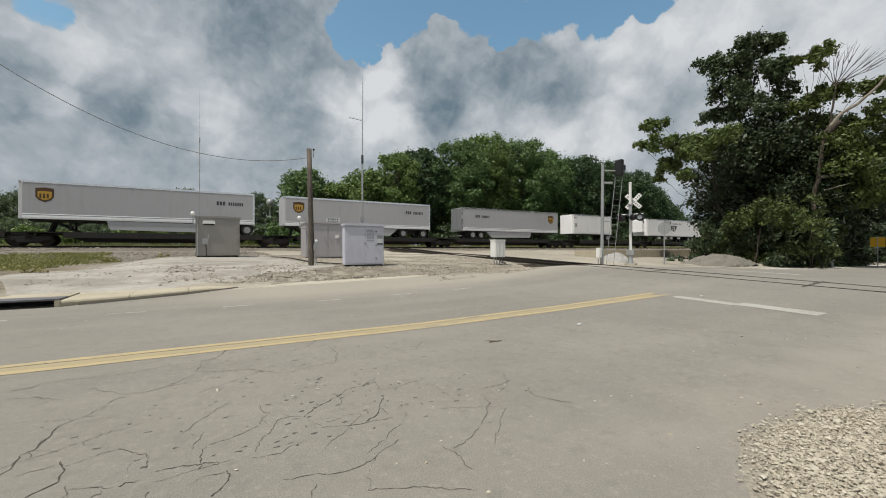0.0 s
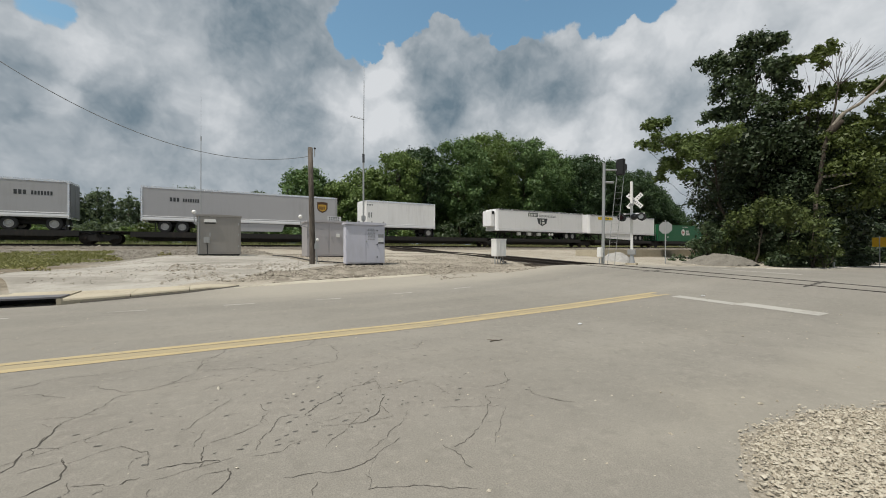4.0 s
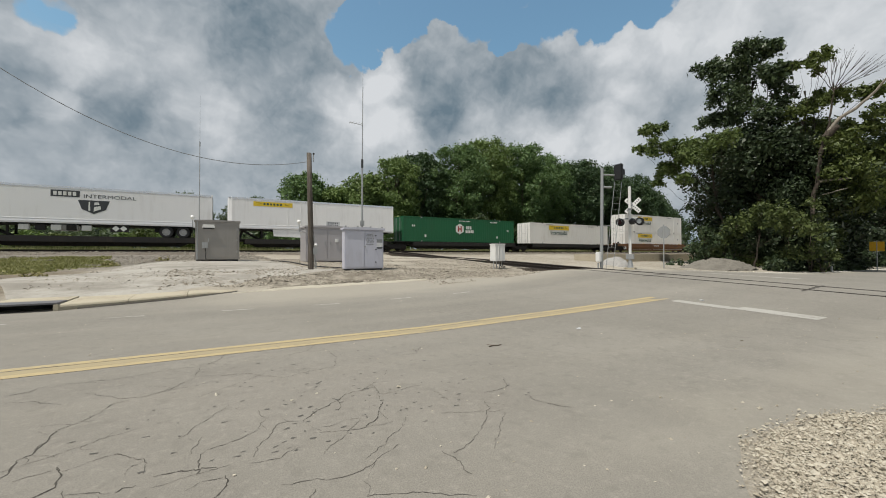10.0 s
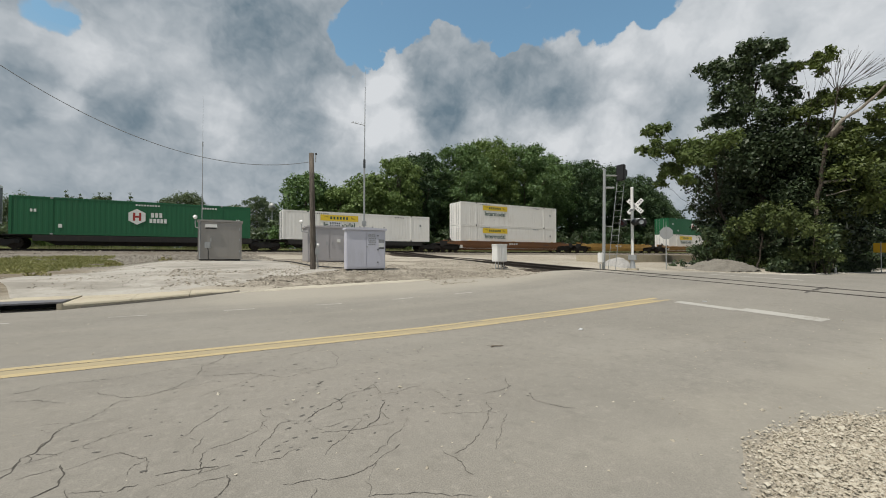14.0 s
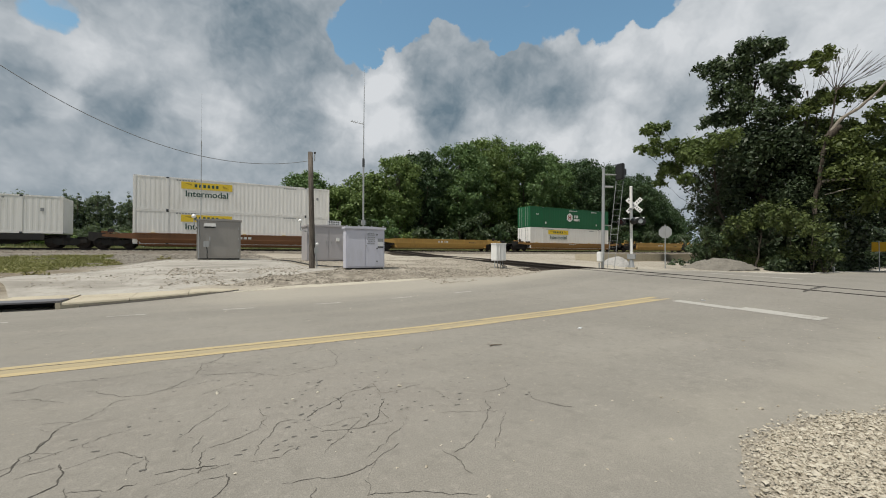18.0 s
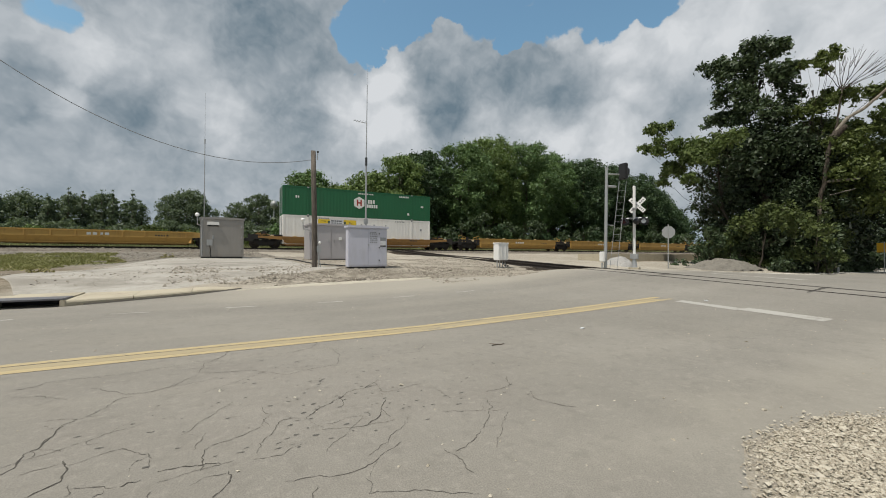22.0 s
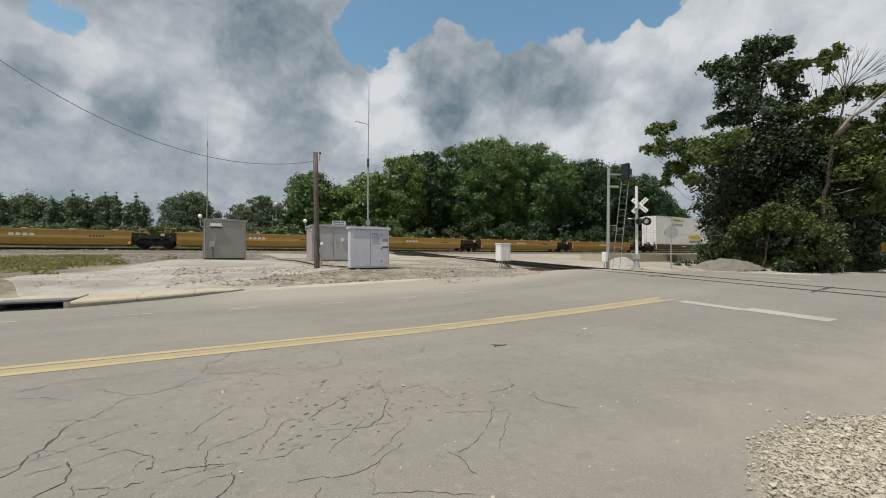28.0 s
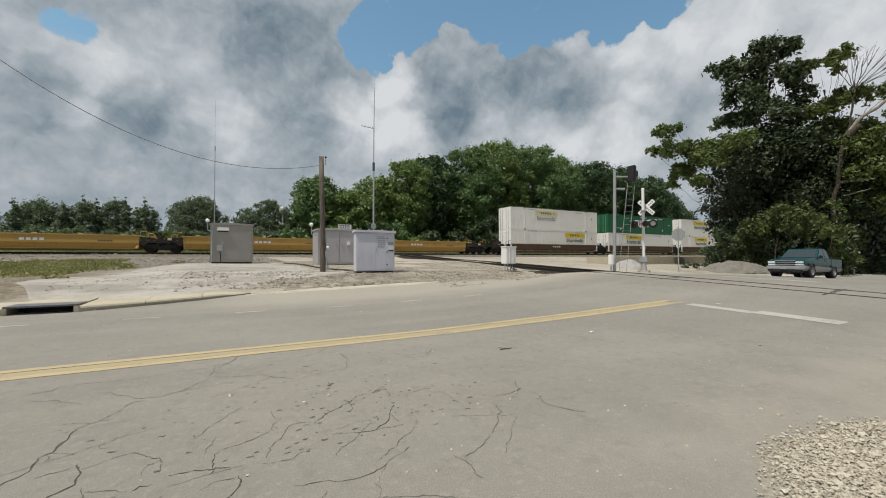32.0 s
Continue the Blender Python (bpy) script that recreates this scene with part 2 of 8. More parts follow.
def gravel_ground_mat():
    def build(n):
        p = where(n)
        big = n.noise(p, 0.10, 5, 0.6)
        mid = n.noise(p, 0.9, 6, 0.65)
        fine = n.put("ShaderNodeTexVoronoi", Vector=p, Scale=16.0)
        tiny = n.noise(p, 45, 3, 0.7)
        c = n.mix(n.ramp(big, 0.35, 0.65), (0.26, 0.23, 0.18), (0.36, 0.325, 0.265))
        c = n.mix(n.math("MULTIPLY", n.ramp(mid, 0.42, 0.72), 0.6), c, (0.165, 0.14, 0.105))
        c = n.mix(n.math("MULTIPLY", n.ramp(tiny, 0.3, 0.7), 0.4), c, (0.50, 0.47, 0.41))
        xyz = n.put("ShaderNodeSeparateXYZ", Vector=p)
        # open country away from the railway is under grass
        grass = n.math("MAXIMUM", n.ramp(n.math("ADD", xyz.outputs[1], n.math("MULTIPLY", mid, 3.0)), 47.5, 49.5),
                       n.math("MULTIPLY", n.ramp(n.math("ADD", xyz.outputs[0], n.math("MULTIPLY", big, 4.0)), -4.5, -7.0),
                              n.ramp(n.math("ADD", xyz.outputs[1], n.math("MULTIPLY", mid, 2.0)), 25.0, 27.5)))
        grass = n.math("MULTIPLY", grass, n.math("SUBTRACT", 1.0, n.math("MULTIPLY", n.ramp(xyz.outputs[1], 36.5, 38.0), n.ramp(xyz.outputs[1], 48.5, 47.5))))
        g = n.mix(n.ramp(mid, 0.3, 0.7), (0.085, 0.115, 0.035), (0.17, 0.18, 0.07))
        c = n.mix(grass, c, g)
        # grey stony shoulder below the track and dark soil beside the pad
        shoulder = n.math("MULTIPLY", n.ramp(n.math("ADD", xyz.outputs[0], n.math("MULTIPLY", mid, 3.0)), 5.0, 2.0), n.ramp(n.math("ADD", xyz.outputs[1], n.math("MULTIPLY", mid, 4.0)), 23.5, 26.0))
        shoulder = n.math("MULTIPLY", shoulder, n.ramp(xyz.outputs[1], 48.0, 46.0))
        rock = n.mix(n.ramp(n.noise(p, 9.0, 5, 0.75), 0.35, 0.65), (0.125, 0.115, 0.098), (0.275, 0.255, 0.222))
        c = n.mix(n.math("MULTIPLY", shoulder, n.math("SUBTRACT", 0.9, n.math("MULTIPLY", grass, 0.6))), c, rock)
        soil = n.math("MULTIPLY", n.ramp(n.math("ADD", xyz.outputs[0], n.math("MULTIPLY", mid, 1.5)), -3.5, -4.6), n.math("MULTIPLY", n.ramp(xyz.outputs[1], 12.9, 14.2), n.ramp(xyz.outputs[1], 24.0, 21.0)))
        c = n.mix(n.math("MULTIPLY", soil, 0.85), c, n.mix(n.ramp(n.noise(p, 4.0, 5, 0.7), 0.35, 0.65), (0.10, 0.080, 0.052), (0.22, 0.185, 0.135)))
        # trodden dark earth between the road and the cases
        trod = n.math("MULTIPLY", n.math("MULTIPLY", n.ramp(xyz.outputs[1], 13.7, 14.2), n.ramp(xyz.outputs[1], 17.2, 15.6)), n.math("MULTIPLY", n.ramp(xyz.outputs[0], 0.5, 1.8), n.ramp(xyz.outputs[0], 14.0, 8.0)))
        c = n.mix(n.math("MULTIPLY", trod, n.ramp(n.noise(p, 1.3, 6, 0.7), 0.40, 0.60)), c, (0.165, 0.145, 0.115))
        return surface(n, c, 0.95, 0.0, bump(n, n.math("ADD", fine.outputs[0], tiny), 0.7, 0.03), 0.2)
    return material("gravel_earth", build)


def pad_mat():
    def build(n):
        p = where(n)
        mid = n.noise(p, 0.7, 6, 0.65)
        dark = n.noise(n.vmath("MULTIPLY", p, (0.5, 1.4, 1)), 0.45, 5, 0.65)
        tiny = n.noise(p, 35, 3, 0.7)
        c = n.mix(n.ramp(mid, 0.3, 0.7), (0.315, 0.297, 0.262), (0.42, 0.40, 0.36))
        c = n.mix(n.math("MULTIPLY", n.ramp(dark, 0.50, 0.64), 0.75), c, (0.20, 0.185, 0.16))
        c = n.mix(n.math("MULTIPLY", n.ramp(n.noise(p, 5.0, 6, 0.7), 0.48, 0.68), 0.45), c, (0.21, 0.195, 0.165))
        c = n.mix(n.math("MULTIPLY", n.ramp(tiny, 0.35, 0.7), 0.35), c, (0.28, 0.26, 0.22))
        return surface(n, c, 0.95, 0.0, bump(n, tiny, 0.7, 0.02), 0.2)
    return material("pale_gravel", build)


def stone_mat(name, a, b):
    def build(n):
        g = n.put("ShaderNodeNewGeometry").outputs["Random Per Island"]
        p = where(n)
        c = n.mix(g, a, b)
        c = n.mix(n.math("MULTIPLY", n.noise(p, 70, 3), 0.4), c, tuple(x * 0.6 for x in a))
        return surface(n, c, 0.9, 0.0, bump(n, n.noise(p, 120, 2), 0.3, 0.004), 0.25)
    return material(name, build)


def leaf_mat(name, a, b, glow=0.22, gloss=0.20):
    def build(n):
        g = n.put("ShaderNodeNewGeometry").outputs["Random Per Island"]
        p = where(n)
        c = n.mix(g, a, b)
        c = n.mix(n.ramp(n.noise(p, 0.35, 3), 0.35, 0.7), c, n.mix(0.5, c, b))
        s = surface(n, c, 0.50, 0.0, None, gloss)
        tr = n.put("ShaderNodeBsdfTranslucent")
        n.feed(tr.inputs[0], n.mix(0.5, c, (0.16, 0.22, 0.05)))
        m = n.put("ShaderNodeMixShader", Fac=glow)
        n.feed(m.inputs[1], s)
        n.feed(m.inputs[2], tr.outputs[0])
        return m.outputs[0]
    return material(name, build)


def bark_mat(name, a, b):
    def build(n):
        p = where(n)
        v = n.noise(n.vmath("MULTIPLY", p, (1, 1, 0.15)), 14, 5, 0.65)
        return surface(n, n.mix(n.ramp(v, 0.3, 0.7), a, b), 0.9, 0.0, bump(n, v, 0.7, 0.02), 0.2)
    return material(name, build)


ASPHALT, EARTH, PAD = asphalt_mat(), gravel_ground_mat(), pad_mat()
BARK = bark_mat("bark", (0.07, 0.055, 0.042), (0.17, 0.14, 0.11))
# Bark darkened to hold the shade inside crowns and bushes.
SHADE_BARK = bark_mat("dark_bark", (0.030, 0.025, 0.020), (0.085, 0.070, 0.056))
DEADWOOD = bark_mat("dead_wood", (0.17, 0.15, 0.12), (0.31, 0.28, 0.235))
POLEWOOD = bark_mat("weathered_pole", (0.055, 0.047, 0.040), (0.15, 0.13, 0.11))
TIEWOOD = bark_mat("tie_wood", (0.075, 0.062, 0.05), (0.17, 0.145, 0.12))
LEAF_MID = leaf_mat("leaf_mid", (0.046, 0.092, 0.036), (0.150, 0.232, 0.088))
# Dark green, deepened further to hold shade among the trees.
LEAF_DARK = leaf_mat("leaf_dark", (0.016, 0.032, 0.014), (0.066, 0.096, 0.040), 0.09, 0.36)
# Dark pine green, which also holds shade between the crowns behind.
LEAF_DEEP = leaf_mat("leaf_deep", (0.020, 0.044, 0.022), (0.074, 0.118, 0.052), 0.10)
# Shade inside the roadside thicket is put into this leaf colour.
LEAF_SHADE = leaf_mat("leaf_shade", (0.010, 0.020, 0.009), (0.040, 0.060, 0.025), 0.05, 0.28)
# Sunlight on the long bough is put into this lighter leaf.
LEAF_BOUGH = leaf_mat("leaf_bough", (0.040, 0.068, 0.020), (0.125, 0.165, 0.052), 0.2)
LEAF_OLIVE = leaf_mat("leaf_olive", (0.034, 0.050, 0.016), (0.098, 0.124, 0.040), 0.14)
# Yellow-green with the sunlight on the upper boughs put into the colour.
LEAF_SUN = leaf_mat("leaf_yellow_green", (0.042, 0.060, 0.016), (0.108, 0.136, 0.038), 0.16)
LEAF_LIGHT = leaf_mat("leaf_light", (0.072, 0.124, 0.036), (0.185, 0.252, 0.084))
# Haze of the distance is put into this paler leaf colour.
LEAF_HAZED = leaf_mat("leaf_far", (0.072, 0.102, 0.066), (0.150, 0.188, 0.118), 0.32)
GRASS = leaf_mat("grass", (0.110, 0.118, 0.038), (0.290, 0.275, 0.110))
STRAW = leaf_mat("straw_grass", (0.16, 0.175, 0.065), (0.36, 0.345, 0.19), 0.3)
WEED = leaf_mat("dry_weed", (0.16, 0.15, 0.05), (0.30, 0.26, 0.12))
STONE = stone_mat("limestone", (0.34, 0.30, 0.232), (0.59, 0.545, 0.45))
BALLAST = stone_mat("ballast", (0.15, 0.135, 0.11), (0.34, 0.31, 0.26))
OLD_YELLOW = painted("old_yellow_stain", (0.325, 0.272, 0.168), (0.24, 0.22, 0.18), 0.8, 0.85, scale=2.5, streak=False)
YELLOW_LINE = painted("yellow_line", (0.400, 0.322, 0.180), (0.25, 0.228, 0.178), 1.3, 0.8, scale=2.5, streak=False)
WHITE_LINE = painted("white_line", (0.37, 0.358, 0.325), (0.24, 0.225, 0.195), 1.35, 0.8, scale=2.5, streak=False)
CONCRETE = painted("concrete", (0.41, 0.365, 0.275), (0.21, 0.18, 0.13), 0.7, 0.9, scale=2.0, relief=0.3, streak=False)
CRACK = plain("crack_tar", (0.068, 0.062, 0.053), 0.95)
# Near-black: shadow beneath the train is put into the steel colour.
RAIL = painted("rail_steel", (0.024, 0.019, 0.016), (0.045, 0.030, 0.022), 0.6, 0.65, 0.1, streak=False)
# Darkness inside the drain opening is put into this black.
BLACK_HOLE = plain("black_iron", (0.022, 0.021, 0.020), 0.7)
ALU = painted("bare_aluminium", (0.31, 0.293, 0.270), (0.21, 0.195, 0.175), 0.40, 0.38, 0.65, scale=0.8)
ALU_DULL = painted("dull_aluminium", (0.445, 0.425, 0.435), (0.30, 0.285, 0.28), 0.35, 0.48, 0.4, scale=0.8)
CAB_WHITE = painted("pale_enamel", (0.53, 0.535, 0.61), (0.32, 0.31, 0.30), 0.35, 0.45, scale=1.0)
WHITE = painted("white_paint", (0.74, 0.74, 0.72), (0.34, 0.30, 0.25), 0.30, 0.5)
GALV = painted("galvanised", (0.40, 0.41, 0.41), (0.22, 0.21, 0.19), 0.4, 0.45, 0.6)
BLACK = plain("black_paint", (0.018, 0.018, 0.019), 0.5)
GREYPRINT = plain("grey_print", (0.26, 0.27, 0.28), 0.6)
DARKPRINT = plain("dark_print", (0.05, 0.055, 0.06), 0.6)

# ---- mesh helpers ----


def box(bm, x0, x1, y0, y1, z0, z1, bevel=0.0):
    m = Matrix.LocRotScale(((x0 + x1) / 2, (y0 + y1) / 2, (z0 + z1) / 2), None, (abs(x1 - x0), abs(y1 - y0), abs(z1 - z0)))
    made = bmesh.ops.create_cube(bm, size=1.0, matrix=m)["verts"]
    if bevel:
        edges = list({e for v in made for e in v.link_edges})
        bmesh.ops.bevel(bm, geom=edges, offset=bevel, segments=2, affect="EDGES")
    return bm


def tube(bm, a, b, r0, r1=None, segs=10, caps=True):
    a, b = Vector(a), Vector(b)
    r1 = r0 if r1 is None else r1
    m = Matrix.Translation((a + b) / 2) @ (b - a).to_track_quat("Z", "Y").to_matrix().to_4x4()
    bmesh.ops.create_cone(bm, cap_ends=caps, segments=segs, radius1=r0, radius2=r1, depth=(b - a).length, matrix=m)
    return bm


def ball(bm, c, r, squash=1.0, u=12, v=8):
    bmesh.ops.create_uvsphere(bm, u_segments=u, v_segments=v, radius=r, matrix=Matrix.Translation(c) @ Matrix.Diagonal((1, 1, squash, 1)))
    return bm


def prism(bm, outline, y0, y1):
    """A plate with an outline in x and z, from y0 to y1."""
    front = [bm.verts.new((x, y0, z)) for x, z in outline]
    back = [bm.verts.new((x, y1, z)) for x, z in outline]
    bm.faces.new(front)
    bm.faces.new(back[::-1])
    k = len(outline)
    for i in range(k):
        bm.faces.new((front[i], back[i], back[(i + 1) % k], front[(i + 1) % k]))
    bmesh.ops.recalc_face_normals(bm, faces=bm.faces)
    return bm


def prism_x(bm, x0, x1, outline):
    """A bar with a cross section in y and z, from x0 to x1."""
    a = [bm.verts.new((x0, y, z)) for y, z in outline]
    b = [bm.verts.new((x1, y, z)) for y, z in outline]
    bm.faces.new(a)
    bm.faces.new(b[::-1])
    for i in range(len(outline)):
        j = (i + 1) % len(outline)
        bm.faces.new((a[i], b[i], b[j], a[j]))
    bmesh.ops.recalc_face_normals(bm, faces=bm.faces)
    return bm


def B():
    return bmesh.new()


def mesh_of(name, bm, mat):
    me = bpy.data.meshes.new(name)
    bm.to_mesh(me)
    bm.free()
    me.materials.append(mat)
    return me


def part(name, bm, mat, parent=None, label="", at=None):
    """Links a bmesh as one mesh object under a thing or a part."""
    ob = new(name, mesh_of(name, bm, mat))
    if parent is not None:
        ob.parent = parent
    if at is not None:
        ob.matrix_basis = at
    if label:
        ob["label"] = label
    return ob


def again(ob, at, parent=None):
    """Another object on the same mesh."""
    o = new(ob.name.split(".")[0], ob.data)
    o.parent = parent if parent is not None else ob.parent
    o.matrix_basis = at
    for k in ("label",):
        if k in ob:
            o[k] = ob[k]
    return o


def thing(name, at, label, category, group="", kind=""):
    ob = new(name)
    ob.matrix_basis = at
    return tagged(ob, label, category, group, kind)


def raw(name, verts, faces, mat, smooth=False):
    me = bpy.data.meshes.new(name)
    me.from_pydata([tuple(v) for v in verts], [], [tuple(f) for f in faces])
    me.materials.append(mat)
    if smooth:
        me.polygons.foreach_set("use_smooth", [True] * len(me.polygons))
    return new(name, me)


def smooth(lo, hi, v):
    u = min(1.0, max(0.0, (v - lo) / (hi - lo)))
    return u * u * (3 - 2 * u)


# ---- the lie of the land ----
RAIL_Z = EYE + 0.538          # top of rail on the main line
TRACK_Y = 42.63               # its centre line
ROAD_NEAR, ROAD_FAR = 1.1, 11.8


def branch_x(y):
    """Centre line of the branch track that crosses road and main line."""
    return 13.7 + (y - 2.8) * 0.0893


def road_z(x, y):
    """The road climbs to the branch track and falls away beyond it."""
    g = float(np.interp(x, [3.0, 6.2, 9.6, 12.6, 14.4, 17.0, 24.0, 28.5, 37.0, 50.0], [0, 0.16, 0.42, 0.97, 1.0, 0.85, 0.55, 0.40, 0.10, 0.0]))
    return g * (0.18 + 0.035 * min(max(y, 0), 12)) - 0.22 * smooth(19, 36, x)


RISE = ([11.8, 13.0, 14.5, 16, 17, 21, 24, 30, 37.5, 39.8, 45.4, 47.6, 60, 120, 220, 400], [0.0, 0.05, 0.26, 0.56, 0.63, 0.85, 0.97, 1.08, 1.20, 1.32, 1.32, 1.22, 1.45, 3.1, 5.0, 6.0])


def land_z(x, y):
    """Height of the open ground."""
    r = road_z(x, min(y, 11.8))
    if y <= 11.8:
        return r
    h = float(np.interp(y, *RISE))
    flat = smooth(21, 30, x)
    h = h * (1 - 0.58 * flat * smooth(40, 16, y))
    blend = smooth(11.8, 16, y)
    lump = 0.05 * noise.noise(Vector((x * 0.35, y * 0.35, 0))) * smooth(13, 18, y)
    left = smooth(-1.5, -5, x) * smooth(14, 22, y) * smooth(40, 33, y)
    trench = 0.035 * smooth(2.3, 1.4, abs(x - branch_x(y))) * smooth(12.5, 14.0, y) * smooth(39, 37, y)
    return r * (1 - blend) + h + lump - 0.30 * left - trench


def lines(*runs):
    out = []
    for a, b, step in runs:
        out += list(np.arange(a, b, step))
    return out


def make_ground():
    xs = lines((-2500, -500, 250), (-500, -100, 40), (-100, -24, 4), (-24, 60, 0.5), (60, 130, 4), (130, 500, 40), (500, 2600, 250))
    ys = lines((-1500, -200, 200), (-200, -20, 20), (-20, 0, 2), (0, 46, 0.4), (46, 130, 4), (130, 500, 40), (500, 3200, 300))
    verts, faces = [], []
    for y in ys:
        for x in xs:
            z = land_z(x, y)
            if 1.6 < y < ROAD_FAR - 0.1:
                z -= 0.10
            elif 0.0 < y <= 1.6:
                z -= 0.006
            verts.append((x, y, z))
    k = len(xs)
    for j in range(len(ys) - 1):
        for i in range(k - 1):
            a = j * k + i
            faces.append((a, a + 1, a + k + 1, a + k))
    tagged(raw("ground", verts, faces, EARTH, True), "pale gravel and earth with grass towards the fields", "ground", kind="structure")


def strip(name, x0, x1, edge0, edge1, lift, mat, step=0.5, rows=2, height=road_z, sunk=False):
    """A thin sheet that follows the ground, between two edges given as functions of x; its rim goes down into the ground."""
    verts, faces = [], []
    n = max(2, int(round((x1 - x0) / step)) + 1)
    for i in range(n):
        x = x0 + (x1 - x0) * i / (n - 1)
        for j in range(rows):
            y = edge0(x) + (edge1(x) - edge0(x)) * j / (rows - 1)
            rim = sunk and (j in (0, rows - 1) or i in (0, n - 1))
            verts.append((x, y, height(x, y) + (-0.06 if rim else lift)))
    for i in range(n - 1):
        for j in range(rows - 1):
            a = i * rows + j
            faces.append((a, a + rows, a + rows + 1, a + 1))
    return raw(name, verts, faces, mat, True)


def make_road():
    def near(x):
        rag = 0.08 * noise.noise(Vector((x * 0.9, 0, 3))) + 0.05 * noise.noise(Vector((x * 4, 0, 3)))
        return float(np.interp(x, [-8, -4, 1.9, 2.3, 2.6, 3.0, 3.9, 4.3, 5.5, 9], [1.0, 0.3, 0.1, 0.55, 0.7, 0.9, 0.8, 0.55, 0.4, 0.5])) + rag

    def far(x):
        return ROAD_FAR + float(np.interp(x, [-3.1, 0.4, 8.0, 12.0, 17, 24], [0, 1.75, 2.0, 0.9, 0.3, 0]))
    road = strip("road", -90, 160, near, far, 0.0, ASPHALT, 0.25, 16,
                 lambda x, y: road_z(x, y) - 0.012 if y <= near(x) + 0.001 else road_z(x, min(y, 11.8)) if y < 11.8 else land_z(x, y) + 0.014)
    tagged(road, "old grey cracked asphalt road, dusty at its edges", "road", kind="structure")
    for y in (5.66, 6.01):
        for a, b in ((-90, 9.5),):
            o = strip("yellow_line", a, b, lambda x, y=y: y - 0.066 + 0.012 * noise.noise(Vector((x * 2, y, 0))), lambda x, y=y: y + 0.066 + 0.012 * noise.noise(Vector((x * 2, y, 7))), 0.004, YELLOW_LINE, 0.25)
            o.parent = road
    strip("paint_stain", -90, 9.2, lambda x: 5.735, lambda x: 5.925, 0.003, OLD_YELLOW, 0.5).parent = road
    x = -15.9
    while x < 7:
        o = strip("edge_dash", x, x + 0.62, lambda x: 10.02, lambda x: 10.12, 0.004, WHITE_LINE, 0.3)
        o.parent = road
        x += 2.0
    # stop lines on both sides of the crossing
    for x0, x1, ya, yb in ((8.88, 9.32, 2.70, 4.05), (8.97, 9.30, 4.05, 5.38), (18.6, 19.0, 6.2, 9.6)):
        n = 12
        verts, faces = [], []
        for i in range(n):
            y = ya + (yb - ya) * i / (n - 1)
            skew = (y - ya) * 0.13
            for xx in (x0 + skew, x1 + skew):
                verts.append((xx, y, road_z(xx, y) + 0.004))
        for i in range(n - 1):
            faces.append((2 * i, 2 * i + 1, 2 * i + 3, 2 * i + 2))
        raw("stop_line", verts, faces, WHITE_LINE).parent = road
    return road


def ribbon(points, wide, lift, rnd):
    """A ragged thin strip along points on the road."""
    verts, faces = [], []
    for i, p in enumerate(points):
        q = points[min(i + 1, len(points) - 1)]
        o = points[max(i - 1, 0)]
        dx, dy = q[0] - o[0], q[1] - o[1]
        ln = math.hypot(dx, dy) or 1
        taper = min(1.0, 0.5 + 4 * min(i, len(points) - 1 - i) / len(points))
        w = wide * taper * rnd.uniform(0.25, 1.5) / 2
        for s in (-1, 1):
            x, y = p[0] - s * dy / ln * w, p[1] + s * dx / ln * w
            verts.append((x, y, road_z(x, y) + lift))
    for i in range(len(points) - 1):
        faces.append((2 * i, 2 * i + 1, 2 * i + 3, 2 * i + 2))
    return verts, faces


BOLD, THIN, FAINT = 0.0076, 0.0048, 0.0056   # width of the cracks


